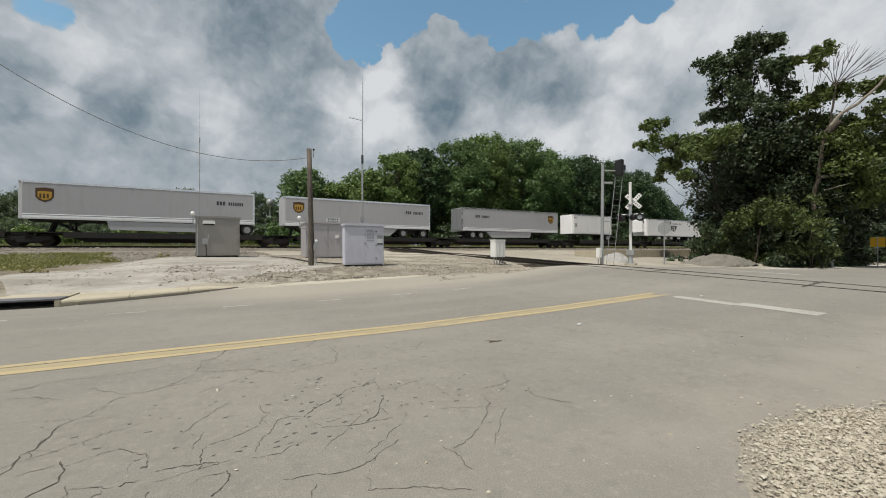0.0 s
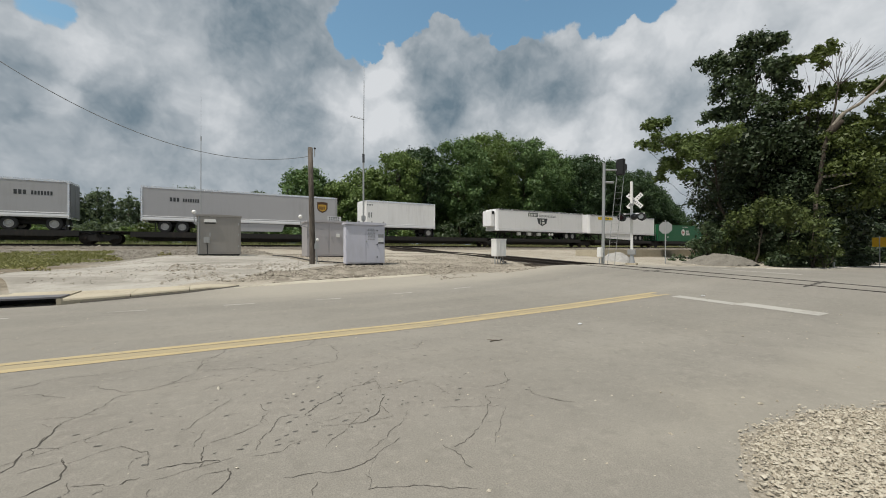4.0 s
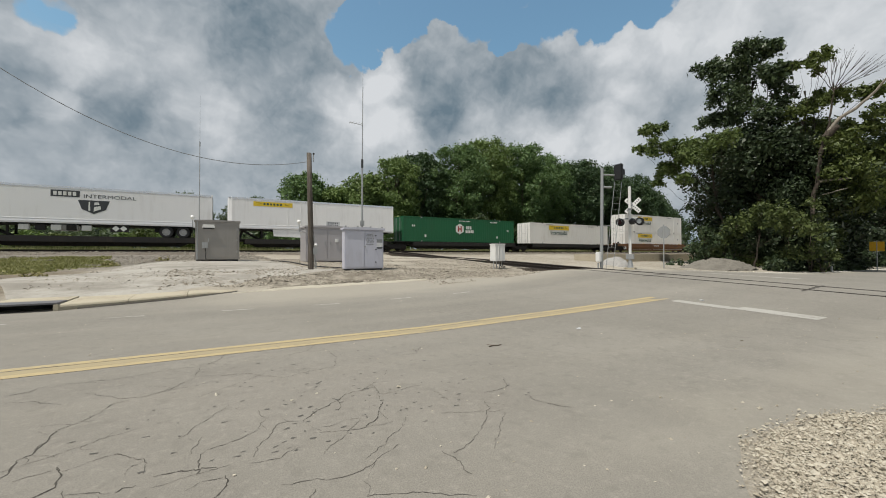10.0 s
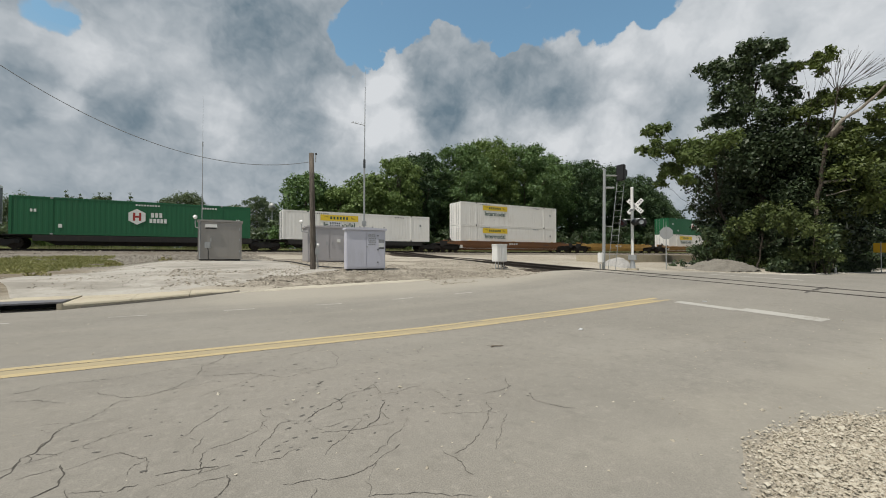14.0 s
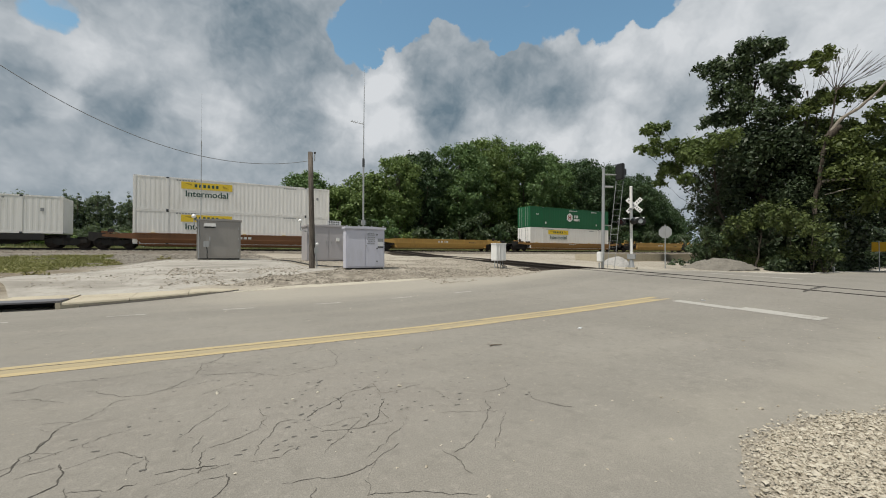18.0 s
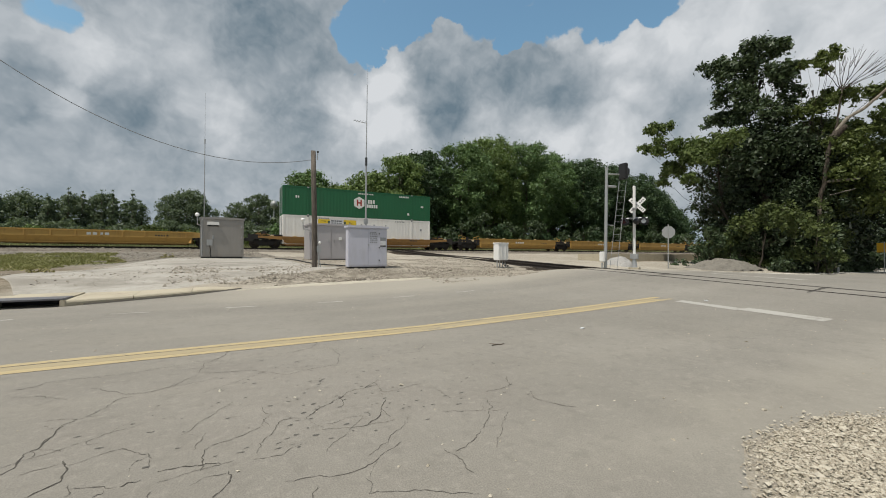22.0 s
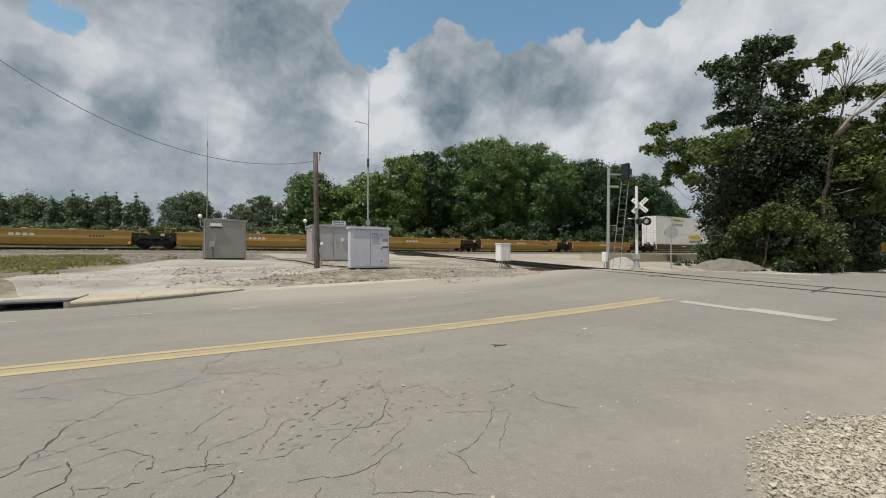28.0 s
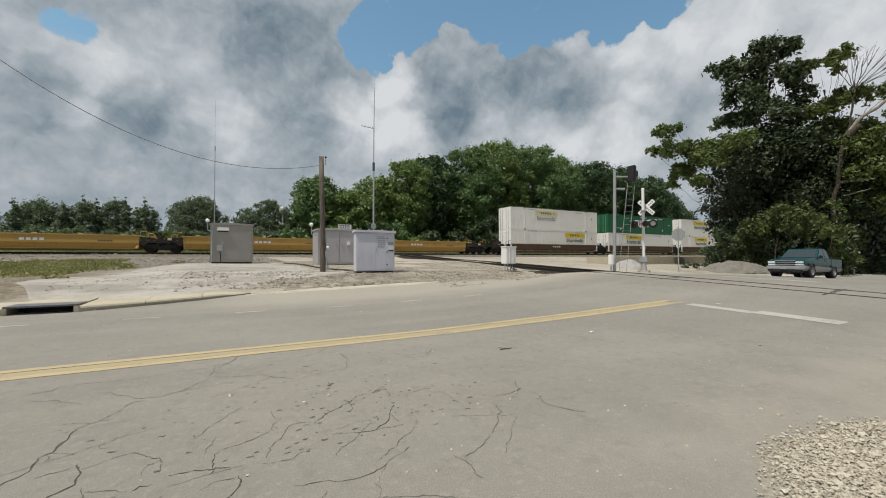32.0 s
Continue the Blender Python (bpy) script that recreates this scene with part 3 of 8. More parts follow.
def make_cracks(road):
    rnd = random.Random(5)

    def crack(wide, *nodes):
        """One wandering crack by way of a few turning points, with short side cracks."""
        ph, pts = rnd.random() * 50, []
        for (x0, y0), (x1, y1) in zip(nodes, nodes[1:]):
            n = max(3, int(math.hypot(x1 - x0, y1 - y0) / 0.022))
            for i in range(n):
                u, d = i / n, len(pts) * 0.3
                pts.append((x0 + (x1 - x0) * u + 0.024 * noise.noise(Vector((d * 0.5 + ph, 0, 0))) + 0.020 * noise.noise(Vector((d * 1.3 + ph, 5, 0))) + rnd.uniform(-0.006, 0.006),
                            y0 + (y1 - y0) * u + 0.024 * noise.noise(Vector((d * 0.5 + ph, 9, 0))) + 0.020 * noise.noise(Vector((d * 1.3 + ph, 3, 0))) + rnd.uniform(-0.006, 0.006)))
        v, f = ribbon(pts, wide, 0.0025, rnd)
        mat = CRACK if wide == BOLD else CRACK_DUSTY
        raw("crack", v, f, mat).parent = road
        for _ in range(int(len(pts) / 18)):
            i = rnd.randrange(0, len(pts))
            ang, q = rnd.random() * 6.28, [pts[i]]
            for _ in range(rnd.randrange(4, 11)):
                ang += rnd.uniform(-0.5, 0.5)
                q.append((q[-1][0] + 0.022 * math.cos(ang), q[-1][1] + 0.022 * math.sin(ang)))
            v, f = ribbon(q, wide * 0.5, 0.0025, rnd)
            raw("crack", v, f, mat).parent = road
    crack(BOLD, (-1.32, 2.80), (-1.16, 2.92), (-1.03, 3.1), (-1.02, 3.36), (-0.97, 3.39), (-0.97, 3.76), (-0.87, 3.87))
    crack(BOLD, (-0.85, 2.74), (-0.79, 2.78), (-0.74, 2.85), (-0.74, 2.95), (-0.76, 3.04), (-0.8, 3.14))
    crack(BOLD, (-0.3, 2.71), (-0.23, 2.71), (-0.09, 2.68), (-0.06, 2.69), (0.03, 2.62))
    crack(BOLD, (-0.09, 2.68), (-0.09, 2.79), (-0.07, 2.87), (-0.03, 2.92))
    crack(BOLD, (-0.03, 2.29), (0.0, 2.32), (0.06, 2.46), (0.07, 2.55))
    crack(BOLD, (0.57, 3.06), (0.71, 3.23), (0.89, 3.35), (0.98, 3.46), (1.15, 3.5), (1.29, 3.62))
    crack(BOLD, (-0.46, 2.63), (-0.42, 2.66), (-0.33, 2.67))
    crack(BOLD, (0.89, 2.72), (1.05, 2.83), (1.12, 2.97), (1.17, 3.08), (1.23, 3.15))
    crack(BOLD, (-0.13, 5.19), (0.01, 5.3), (0.1, 5.62), (0.18, 5.67))
    crack(THIN, (-0.76, 3.04), (-0.68, 3.07), (-0.63, 3.11), (-0.55, 3.13), (-0.51, 3.12), (-0.42, 3.01), (-0.38, 2.96), (-0.36, 2.89), (-0.35, 2.76))
    crack(THIN, (-0.67, 2.73), (-0.61, 2.71), (-0.51, 2.66), (-0.46, 2.63))
    crack(THIN, (-0.69, 2.79), (-0.66, 2.72), (-0.65, 2.63))
    crack(THIN, (-0.55, 2.58), (-0.52, 2.61), (-0.51, 2.64))
    crack(THIN, (-0.13, 2.47), (-0.08, 2.52), (-0.02, 2.51), (0.06, 2.51))
    crack(THIN, (-0.1, 2.6), (-0.06, 2.69))
    crack(THIN, (-0.03, 2.92), (0.06, 2.94), (0.14, 2.97), (0.27, 3.08))
    crack(THIN, (0.27, 3.08), (0.29, 3.18), (0.34, 3.27), (0.3, 3.31), (0.3, 3.47))
    crack(THIN, (0.2, 2.68), (0.25, 2.82), (0.36, 3.03), (0.42, 3.12), (0.57, 3.06))
    crack(THIN, (0.31, 2.27), (0.45, 2.23), (0.62, 2.19), (0.7, 2.19), (0.86, 2.27))
    crack(THIN, (0.17, 2.59), (0.35, 2.58), (0.38, 2.64), (0.52, 2.66))
    crack(THIN, (0.6, 2.82), (0.75, 2.77), (0.89, 2.72), (1.04, 2.72), (1.16, 2.74))
    crack(THIN, (1.29, 3.62), (1.25, 3.31), (1.4, 3.31), (1.53, 3.36), (1.71, 3.35))
    crack(THIN, (1.22, 2.16), (1.25, 2.08), (1.24, 1.96), (1.25, 1.84))
    crack(THIN, (1.27, 2.11), (1.38, 2.15), (1.5, 2.2), (1.6, 2.28))
    crack(THIN, (0.67, 1.95), (0.8, 1.9), (0.91, 1.86), (1.03, 1.76), (1.18, 1.67))
    crack(THIN, (-0.89, 5.03), (-0.67, 5.08), (-0.44, 5.16), (-0.21, 5.15), (-0.13, 5.19))
    crack(THIN, (-0.97, 3.37), (-0.89, 3.3), (-0.84, 3.26))
    crack(THIN, (-1.07, 3.81), (-1.01, 3.74), (-0.99, 3.7))
    crack(THIN, (-0.31, 2.43), (-0.31, 2.47), (-0.3, 2.53))
    crack(FAINT, (-1.63, 4.9), (-1.47, 4.94), (-1.41, 5.07), (-1.15, 5.08), (-0.89, 5.03))
    crack(FAINT, (-1.56, 4.69), (-1.33, 4.61), (-1.17, 4.44))
    crack(FAINT, (-1.0, 4.66), (-0.83, 4.48), (-0.71, 4.33), (-0.55, 4.29), (-0.41, 4.36), (-0.29, 4.51), (-0.2, 4.68))
    crack(FAINT, (-0.19, 4.74), (0.09, 4.63), (0.29, 4.58), (0.58, 4.25), (0.87, 4.35), (1.12, 4.38), (1.25, 4.76), (1.25, 5.18))
    crack(FAINT, (0.7, 5.16), (1.02, 5.3), (1.15, 5.57), (1.14, 6.12))
    crack(FAINT, (0.86, 2.27), (0.96, 2.35), (1.03, 2.41))
    crack(FAINT, (2.37, 2.68), (2.34, 2.51), (2.39, 2.36), (2.5, 2.22))
    crack(FAINT, (1.98, 2.74), (1.78, 2.45), (1.6, 2.28))
    crack(FAINT, (2.5, 3.16), (2.33, 2.91), (2.02, 2.87))
    crack(FAINT, (-0.87, 3.87), (-0.78, 4.05), (-0.71, 4.24), (-0.62, 4.25))
    crack(FAINT, (-0.95, 3.04), (-0.88, 3.06), (-0.78, 3.07))
    crack(FAINT, (1.9, 4.48), (2.15, 4.47), (2.4, 4.79))
    crack(FAINT, (0.41, 2.04), (0.45, 2.18))
    crack(FAINT, (-0.19, 4.74), (-0.13, 5.19))
    # fine map cracking between the long cracks
    knots = {}
    for i in range(10):
        for j in range(9):
            knots[i, j] = (-1.35 + 0.36 * i + rnd.uniform(-0.15, 0.15) + 0.10 * j, 2.15 + 0.38 * j + rnd.uniform(-0.16, 0.16))
    for (i, j), here in knots.items():
        for k in ((i + 1, j), (i, j + 1), (i + 1, j + 1)):
            if k in knots and rnd.random() < 0.085:
                crack(0.0036, here, knots[k])
    # small spalls where the top coat has broken out
    for i in range(150):
        x, y = rnd.gauss(0.9, 0.8), 2.6 + abs(rnd.gauss(0, 1.2))
        a, ln = rnd.uniform(-0.3, 0.5), rnd.uniform(0.012, 0.05)
        q = [(x + ln * (k / 4) * math.cos(a), y + ln * (k / 4) * math.sin(a)) for k in range(5)]
        v, f = ribbon(q, rnd.uniform(0.006, 0.02), 0.003, rnd)
        raw("spall", v, f, SPALL).parent = road


CRACK_DUSTY = plain("dusty_crack", (0.105, 0.096, 0.083), 0.95)
SPALL = plain("spalled_asphalt", (0.11, 0.105, 0.095), 0.95)


def rail_profile():
    return [(-0.036, 0.0), (-0.036, -0.035), (-0.009, -0.05), (-0.009, -0.135), (-0.07, -0.155), (-0.07, -0.165),
            (0.07, -0.165), (0.07, -0.155), (0.009, -0.135), (0.009, -0.05), (0.036, -0.035), (0.036, 0.0)]


def sweep(name, path, profile, mat, parent):
    """A profile (across, up) drawn along a path of x, y, z."""
    verts, faces, k = [], [], len(profile)
    for i, p in enumerate(path):
        a, b = path[max(i - 1, 0)], path[min(i + 1, len(path) - 1)]
        dx, dy = b[0] - a[0], b[1] - a[1]
        ln = math.hypot(dx, dy)
        for u, z in profile:
            verts.append((p[0] + dy / ln * u, p[1] - dx / ln * u, p[2] + z))
    for i in range(len(path) - 1):
        for j in range(k):
            a, b = i * k + j, i * k + (j + 1) % k
            faces.append((a, b, b + k, a + k))
    faces += [tuple(range(k))[::-1], tuple(range((len(path) - 1) * k, len(path) * k))]
    o = raw(name, verts, faces, mat)
    o.parent = parent
    return o


def branch_z(y):
    return float(np.interp(y, [-40, 2.8, 12, 14.7, 19.5, 29.2, 42.6, 60], [0.25, 0.285, 0.60, 0.69, 0.87, 1.14, RAIL_Z, RAIL_Z]))


def make_tracks():
    # main line: ballast bed, ties, rails
    main = thing("main_track", pose(0, 0, 0), "main line railway track on grey ballast", "railway track", kind="structure")
    prof = [(-3.6, -0.70), (-1.9, -0.20), (1.9, -0.20), (3.6, -0.70)]
    path = [(x, TRACK_Y, RAIL_Z) for x in lines((-400, -60, 40), (-60, 160, 2.0), (160, 901, 40))]
    v, f = [], []
    for p in path:
        for u, z in prof:
            v.append((p[0], p[1] + u, p[2] + z + 0.03 * noise.noise(Vector((p[0], u, 1)))))
    for i in range(len(path) - 1):
        for j in range(3):
            a = i * 4 + j
            f.append((a, a + 4, a + 5, a + 1))
    raw("ballast_bed", v, f, BALLAST_FLAT).parent = main
    for y in (TRACK_Y - 0.755, TRACK_Y + 0.755):
        sweep("rail", [(x, y, RAIL_Z) for x in (-400, -100, 0, 100, 300, 900)], rail_profile(), RAIL, main)
    tie = None
    for i in range(150):
        x = -25 + i * 0.55
        at = pose(x, TRACK_Y, RAIL_Z - 0.235, 0, 0, 0)
        if tie is None:
            tie = part("tie", box(B(), -0.115, 0.115, -1.3, 1.3, -0.08, 0.08, 0.012), TIEWOOD, main, at=at)
        else:
            again(tie, at)
    # branch, level with the road where it crosses
    branch = thing("branch_track", pose(0, 0, 0), "dusty branch railway track crossing the road", "railway track", kind="structure")
    ys = lines((-40, 0, 4), (0, 41.0, 0.5))
    for s in (-0.755, 0.755):
        sweep("rail", [(branch_x(y) + s, y, max(branch_z(y), road_z(branch_x(y) + s, y) + 0.008 if y < 11.8 else -9)) for y in ys], rail_profile(), RAIL, branch)
        # dark flangeway beside each rail in the road
        g = 0.075 if s < 0 else -0.075
        pts = [(branch_x(y) + s + g, y) for y in np.arange(0.8, 12.2, 0.4)]
        vv, ff = [], []
        for x, y in pts:
            for w in (-0.04, 0.04):
                vv.append((x + w, y, road_z(x + w, y) + 0.005))
        for i in range(len(pts) - 1):
            ff.append((2 * i, 2 * i + 1, 2 * i + 3, 2 * i + 2))
        raw("flangeway", vv, ff, CRACK).parent = branch
    for y in (4.1, 8.6):
        v, f = ribbon([(branch_x(y) - 1.3 + 0.15 * i, y + 0.02 * i) for i in range(18)], 0.10, 0.006, random.Random(3))
        raw("panel_seam", v, f, CRACK).parent = branch
    for i in range(48):
        y = 13.0 + i * 0.58
        at = pose(branch_x(y), y, branch_z(y) - 0.245, 0, 0, 85)
        again(tie, pose(branch_x(y), y, branch_z(y) - 0.285, 0, 0, 84.9), branch)


def BALLAST_FLAT_build(n):
    p = where(n)
    v = n.put("ShaderNodeTexVoronoi", Vector=p, Scale=14.0)
    big = n.noise(p, 0.5, 5, 0.6)
    c = n.mix(n.ramp(big, 0.3, 0.7), (0.17, 0.15, 0.12), (0.26, 0.235, 0.195))
    c = n.mix(n.math("MULTIPLY", v.outputs[0], 0.9), c, (0.12, 0.105, 0.09))
    return surface(n, c, 0.95, 0.0, bump(n, v.outputs[0], 0.9, 0.03), 0.2)


BALLAST_FLAT = material("ballast_bed", BALLAST_FLAT_build)


def stones(name, n, place, size, mat, label, seed):
    """Loose stones, each a small irregular solid."""
    rnd = np.random.RandomState(seed)
    base = np.array([(1, 0, 0), (-1, 0, 0), (0, 1, 0), (0, -1, 0), (0, 0, 1), (0, 0, -1)], float)
    tri = [(0, 2, 4), (2, 1, 4), (1, 3, 4), (3, 0, 4), (2, 0, 5), (1, 2, 5), (3, 1, 5), (0, 3, 5)]
    verts, faces = [], []
    k = 0
    while k < n:
        p = place(rnd)
        if p is None:
            continue
        s = size * rnd.lognormal(0, 0.38)
        a = rnd.rand() * 6.28
        v = base * (1 + 0.5 * (rnd.rand(6, 3) - 0.5)) * s * np.array([1.0, 0.75, 0.55]) + rnd.randn(6, 3) * s * 0.16
        c, d = math.cos(a), math.sin(a)
        v = np.stack([v[:, 0] * c - v[:, 1] * d + p[0], v[:, 0] * d + v[:, 1] * c + p[1], v[:, 2] + p[2] + s * 0.2], 1)
        o = len(verts)
        verts += v.tolist()
        faces += [(x + o, y + o, z + o) for x, y, z in tri]
        k += 1
    return tagged(raw(name, verts, faces, mat), label, "gravel", kind="stuff")


PADSTONE = stone_mat("pad_stone", (0.22, 0.205, 0.175), (0.50, 0.47, 0.42))
YARDSTONE = stone_mat("yard_stone", (0.19, 0.165, 0.13), (0.46, 0.42, 0.355))


def make_gravel():
    def corner(r):
        x, y = 2.0 + r.rand() * 3.6, 0.1 + r.rand() * 1.4
        lim = float(np.interp(x, [2.15, 2.38, 2.68, 3.0, 3.2, 3.55, 3.85, 4.14, 4.32, 5.6], [0.3, 0.86, 1.03, 1.2, 1.23, 1.2, 1.14, 1.03, 0.93, 0.6])) + 0.10 * noise.noise(Vector((x * 3, y * 3, 0)))
        if y > lim + 0.18 * r.rand() ** 6:
            return None
        return x, y, road_z(x, y) - 0.006 + 0.018 * r.rand()
    stones("gravel", 38000, corner, 0.0078, STONE, "crushed pale limestone gravel at the road's edge", 3)

    def verge(r):
        x, y = -8 + r.rand() * 24, 12.4 + r.rand() * 14
        if noise.noise(Vector((x * 0.4, y * 0.4, 2))) < 0.22 - (0.4 if x > 2.5 else 0) or y < 14.2 or abs(x - branch_x(y)) < 1.2:
            return None
        return x, y, land_z(x, y)
    stones("gravel", 16000, verge, 0.019, YARDSTONE, "loose stones scattered over the gravel yard", 4)

    def trodden(r):
        x = -1.5 + r.rand() * 14
        y = (13.85 if x < 7 else 12.5) + r.rand() ** 1.4 * 4.2
        if noise.noise(Vector((x * 0.7, y * 0.9, 6))) < -0.12 or abs(x - branch_x(y)) < 1.2:
            return None
        return x, y, land_z(x, y)
    stones("gravel", 6200, trodden, 0.030, YARDSTONE, "brown and grey rubble between the road and the cases", 14)

    def pad_bits(r):
        x, y = -4.6 + r.rand() * 8, 14.5 + r.rand() * 10
        if noise.noise(Vector((x * 0.8, y * 0.5, 16))) < 0.05:
            return None
        return x, y, land_z(x, y) + 0.012
    stones("gravel", 1100, pad_bits, 0.018, PADSTONE, "small stones strewn over the pale pad", 15)

    def shoulder(r):
        x, y = -14 + r.rand() * 17, 26 + r.rand() * 13
        return x, y, land_z(x, y)
    stones("ballast", 9000, shoulder, 0.038, BALLAST, "grey stones on the shoulder below the track", 16)

    def bank(r):
        x = -20 + r.rand() * 100
        y = TRACK_Y - 3.6 + r.rand() * 2.4
        return x, y, RAIL_Z - 0.70 + 0.50 * min(1.0, (y - TRACK_Y + 3.6) / 1.7)
    stones("ballast", 6000, bank, 0.05, BALLAST, "grey ballast stones beside the main track", 5)

    def crumbs(r):
        x, y = -3 + r.rand() * 14, 1.3 + r.rand() ** 1.6 * 9
        return x, y, road_z(x, y)
    stones("gravel", 420, crumbs, 0.009, STONE, "scattered grit on the asphalt", 6)


def make_curb():
    """Concrete kerb that curves away where the gravel drive begins."""
    curb = thing("kerb", pose(0, 0, 0), "weathered concrete kerb curving into the gravel drive", "kerb", kind="structure")
    def y_of(x):
        return 11.85 + 0.47 * max(0.0, x + 3.05)
    seg = [(-40, -22), (-22, -12), (-12, -4.30), (-3.05, -1.9), (-1.9, -0.7), (-0.7, 0.55)]
    for a, b in seg:
        v, f = [], []
        n = max(3, int((b - a) / 0.25))
        for i in range(n + 1):
            x = a + 0.006 + (b - a - 0.012) * i / n
            low = 1 - 0.6 * smooth(-0.5, 0.55, x)
            back = float(np.interp(x, [-4.3, -3.05, -1.0, 0.55], [1.5, 1.75, 0.9, 0.4])) + 0.06 * noise.noise(Vector((x * 3, 2, 0)))
            prof = [(0.0, -0.05), (0.0, 0.10), (0.025, 0.135), (0.06, 0.15), (back * 0.5, 0.165), (back, 0.175), (back, -0.05)]
            for u, z in prof:
                y = y_of(x) + u
                v.append((x, y, max(road_z(x, 11.7), land_z(x, y_of(x)) - 0.02) + (z * low if z > 0 else z)))
        k = len(prof)
        for i in range(n):
            for j in range(k - 1):
                o = i * k + j
                f.append((o, o + k, o + k + 1, o + 1))
        f += [tuple(range(k)), tuple(range(n * k, n * k + k))[::-1]]
        raw("kerb_stone", v, f, CONCRETE).parent = curb
    # Thin dark strip along the foot of the kerb.
    foot = [(-2.75 + 0.06 * i, y_of(-2.75 + 0.06 * i) - 0.012 + 0.01 * noise.noise(Vector((i * 0.4, 0, 0)))) for i in range(56)]
    v, f = [], []
    for x, y in foot:
        v += [(x, y - 0.05, land_z(x, y - 0.05) + 0.020), (x, y + 0.01, land_z(x, y) + 0.045)]
    f = [(2 * i, 2 * i + 2, 2 * i + 3, 2 * i + 1) for i in range(len(foot) - 1)]
    raw("dirt_seam", v, f, CRACK).parent = curb
    v, f = [], []
    for x in (-4.29, -3.06):
        z = land_z(x, 12.4)
        v += [(x, 12.54, z - 0.05), (x, 12.54, z + 0.16), (x, 13.45, z + 0.175), (x, 13.45, z - 0.05)]
    f = [(0, 1, 5, 4), (1, 2, 6, 5), (2, 3, 7, 6), (3, 2, 1, 0), (4, 5, 6, 7)]
    raw("kerb_stone", v, f, CONCRETE).parent = curb
    drain = thing("storm_drain", pose(-3.67, 11.85, 0), "dark steel storm drain inlet set in the kerb", "drain")
    part("throat", box(B(), -0.56, 0.56, 0.05, 0.60, -0.12, 0.0), BLACK_HOLE, drain)
    part("back_plate", box(B(), -0.58, 0.58, 0.55, 0.62, -0.1, 0.16), BLACK_HOLE, drain)
    part("hood", box(B(), -0.62, 0.62, 0.02, 0.68, 0.155, 0.195, 0.01), DRAIN_IRON, drain, "worn dark iron cover")
    part("sill", box(B(), -0.60, 0.60, -0.14, 0.06, -0.08, 0.012, 0.006), BLACK_HOLE, drain)
    for s in (-0.59, 0.59):
        part("cheek", box(B(), s - 0.05, s + 0.05, 0.0, 0.62, -0.08, 0.155, 0.01), CONCRETE, drain, "concrete cheek")


DRAIN_IRON = painted("drain_iron", (0.14, 0.14, 0.15), (0.14, 0.11, 0.09), 0.5, 0.6, 0.3, streak=False)


def make_pad():
    def lo(x):
        return 12.65 + 0.52 * max(0.0, x + 3.0) + 3.6 * smooth(-3.9, -5.7, x) + 0.3 * noise.noise(Vector((x, 0, 9)))
    def hi(x):
        return 25.6 - 1.6 * smooth(-1.2, -2.4, x) - 6.5 * smooth(-3.0, -5.7, x) - 8.5 * smooth(1.5, 4.2, x) + 0.5 * noise.noise(Vector((x * 0.8, 4, 9)))
    o = strip("gravel_pad", -5.8, 4.6, lo, lambda x: max(lo(x) + 0.05, hi(x)), 0.012, PAD, 0.25, 30, land_z, True)
    tagged(o, "pale limestone pad round the equipment cases", "gravel pad", kind="structure")


def make_gutter():
    """Pale broken edge of concrete between the road and the rubble."""
    def mid(x):
        return float(np.interp(x, [0.3, 1.45, 2.4, 4.1, 7.4], [13.25, 13.48, 13.72, 13.8, 14.0]))
    def rag(x, k):
        return 0.10 * noise.noise(Vector((x * 2.5, k, 0))) + 0.05 * noise.noise(Vector((x * 9, k, 2)))
    def half(x):
        return 0.05 + 0.17 * smooth(0.6, 2.0, x) * smooth(7.4, 5.5, x)
    o = strip("broken_gutter", 0.3, 7.4, lambda x: mid(x) - half(x) + rag(x, 1), lambda x: mid(x) + half(x) + rag(x, 5), 0.045, GUTTER, 0.12, 5, land_z, True)
    tagged(o, "pale broken concrete gutter edge half buried in dust", "gutter", kind="structure")


GUTTER = painted("pale_gutter", (0.43, 0.395, 0.32), (0.25, 0.225, 0.18), 1.0, 0.9, scale=3.0, relief=0.4, streak=False)
make_ground()
make_gutter()
road = make_road()
make_cracks(road)
make_curb()
make_pad()
make_tracks()
make_gravel()

# ---- trees ----


def tube_mesh(verts, faces, pts, radii, segs=7):
    """Adds a bent tapered limb to lists of vertices and faces."""
    o = len(verts)
    for i, p in enumerate(pts):
        a, b = Vector(pts[max(i - 1, 0)]), Vector(pts[min(i + 1, len(pts) - 1)])
        q = (b - a).to_track_quat("Z", "Y")
        for s in range(segs):
            w = 2 * math.pi * s / segs
            verts.append(tuple(Vector(p) + q @ Vector((radii[i] * math.cos(w), radii[i] * math.sin(w), 0))))
    for i in range(len(pts) - 1):
        for s in range(segs):
            a, b = o + i * segs + s, o + i * segs + (s + 1) % segs
            faces.append((a, b, b + segs, a + segs))
    faces.append(tuple(range(o + (len(pts) - 1) * segs, o + len(pts) * segs)))


def limb(rnd, a, b, r0, r1, n=6, sway=0.06):
    a, b = Vector(a), Vector(b)
    ln = (b - a).length
    pts = [a + (b - a) * i / n + Vector((rnd.uniform(-1, 1), rnd.uniform(-1, 1), rnd.uniform(-0.5, 0.5))) * ln * sway * (0 < i < n) for i in range(n + 1)]
    return pts, [r0 + (r1 - r0) * i / n for i in range(n + 1)]


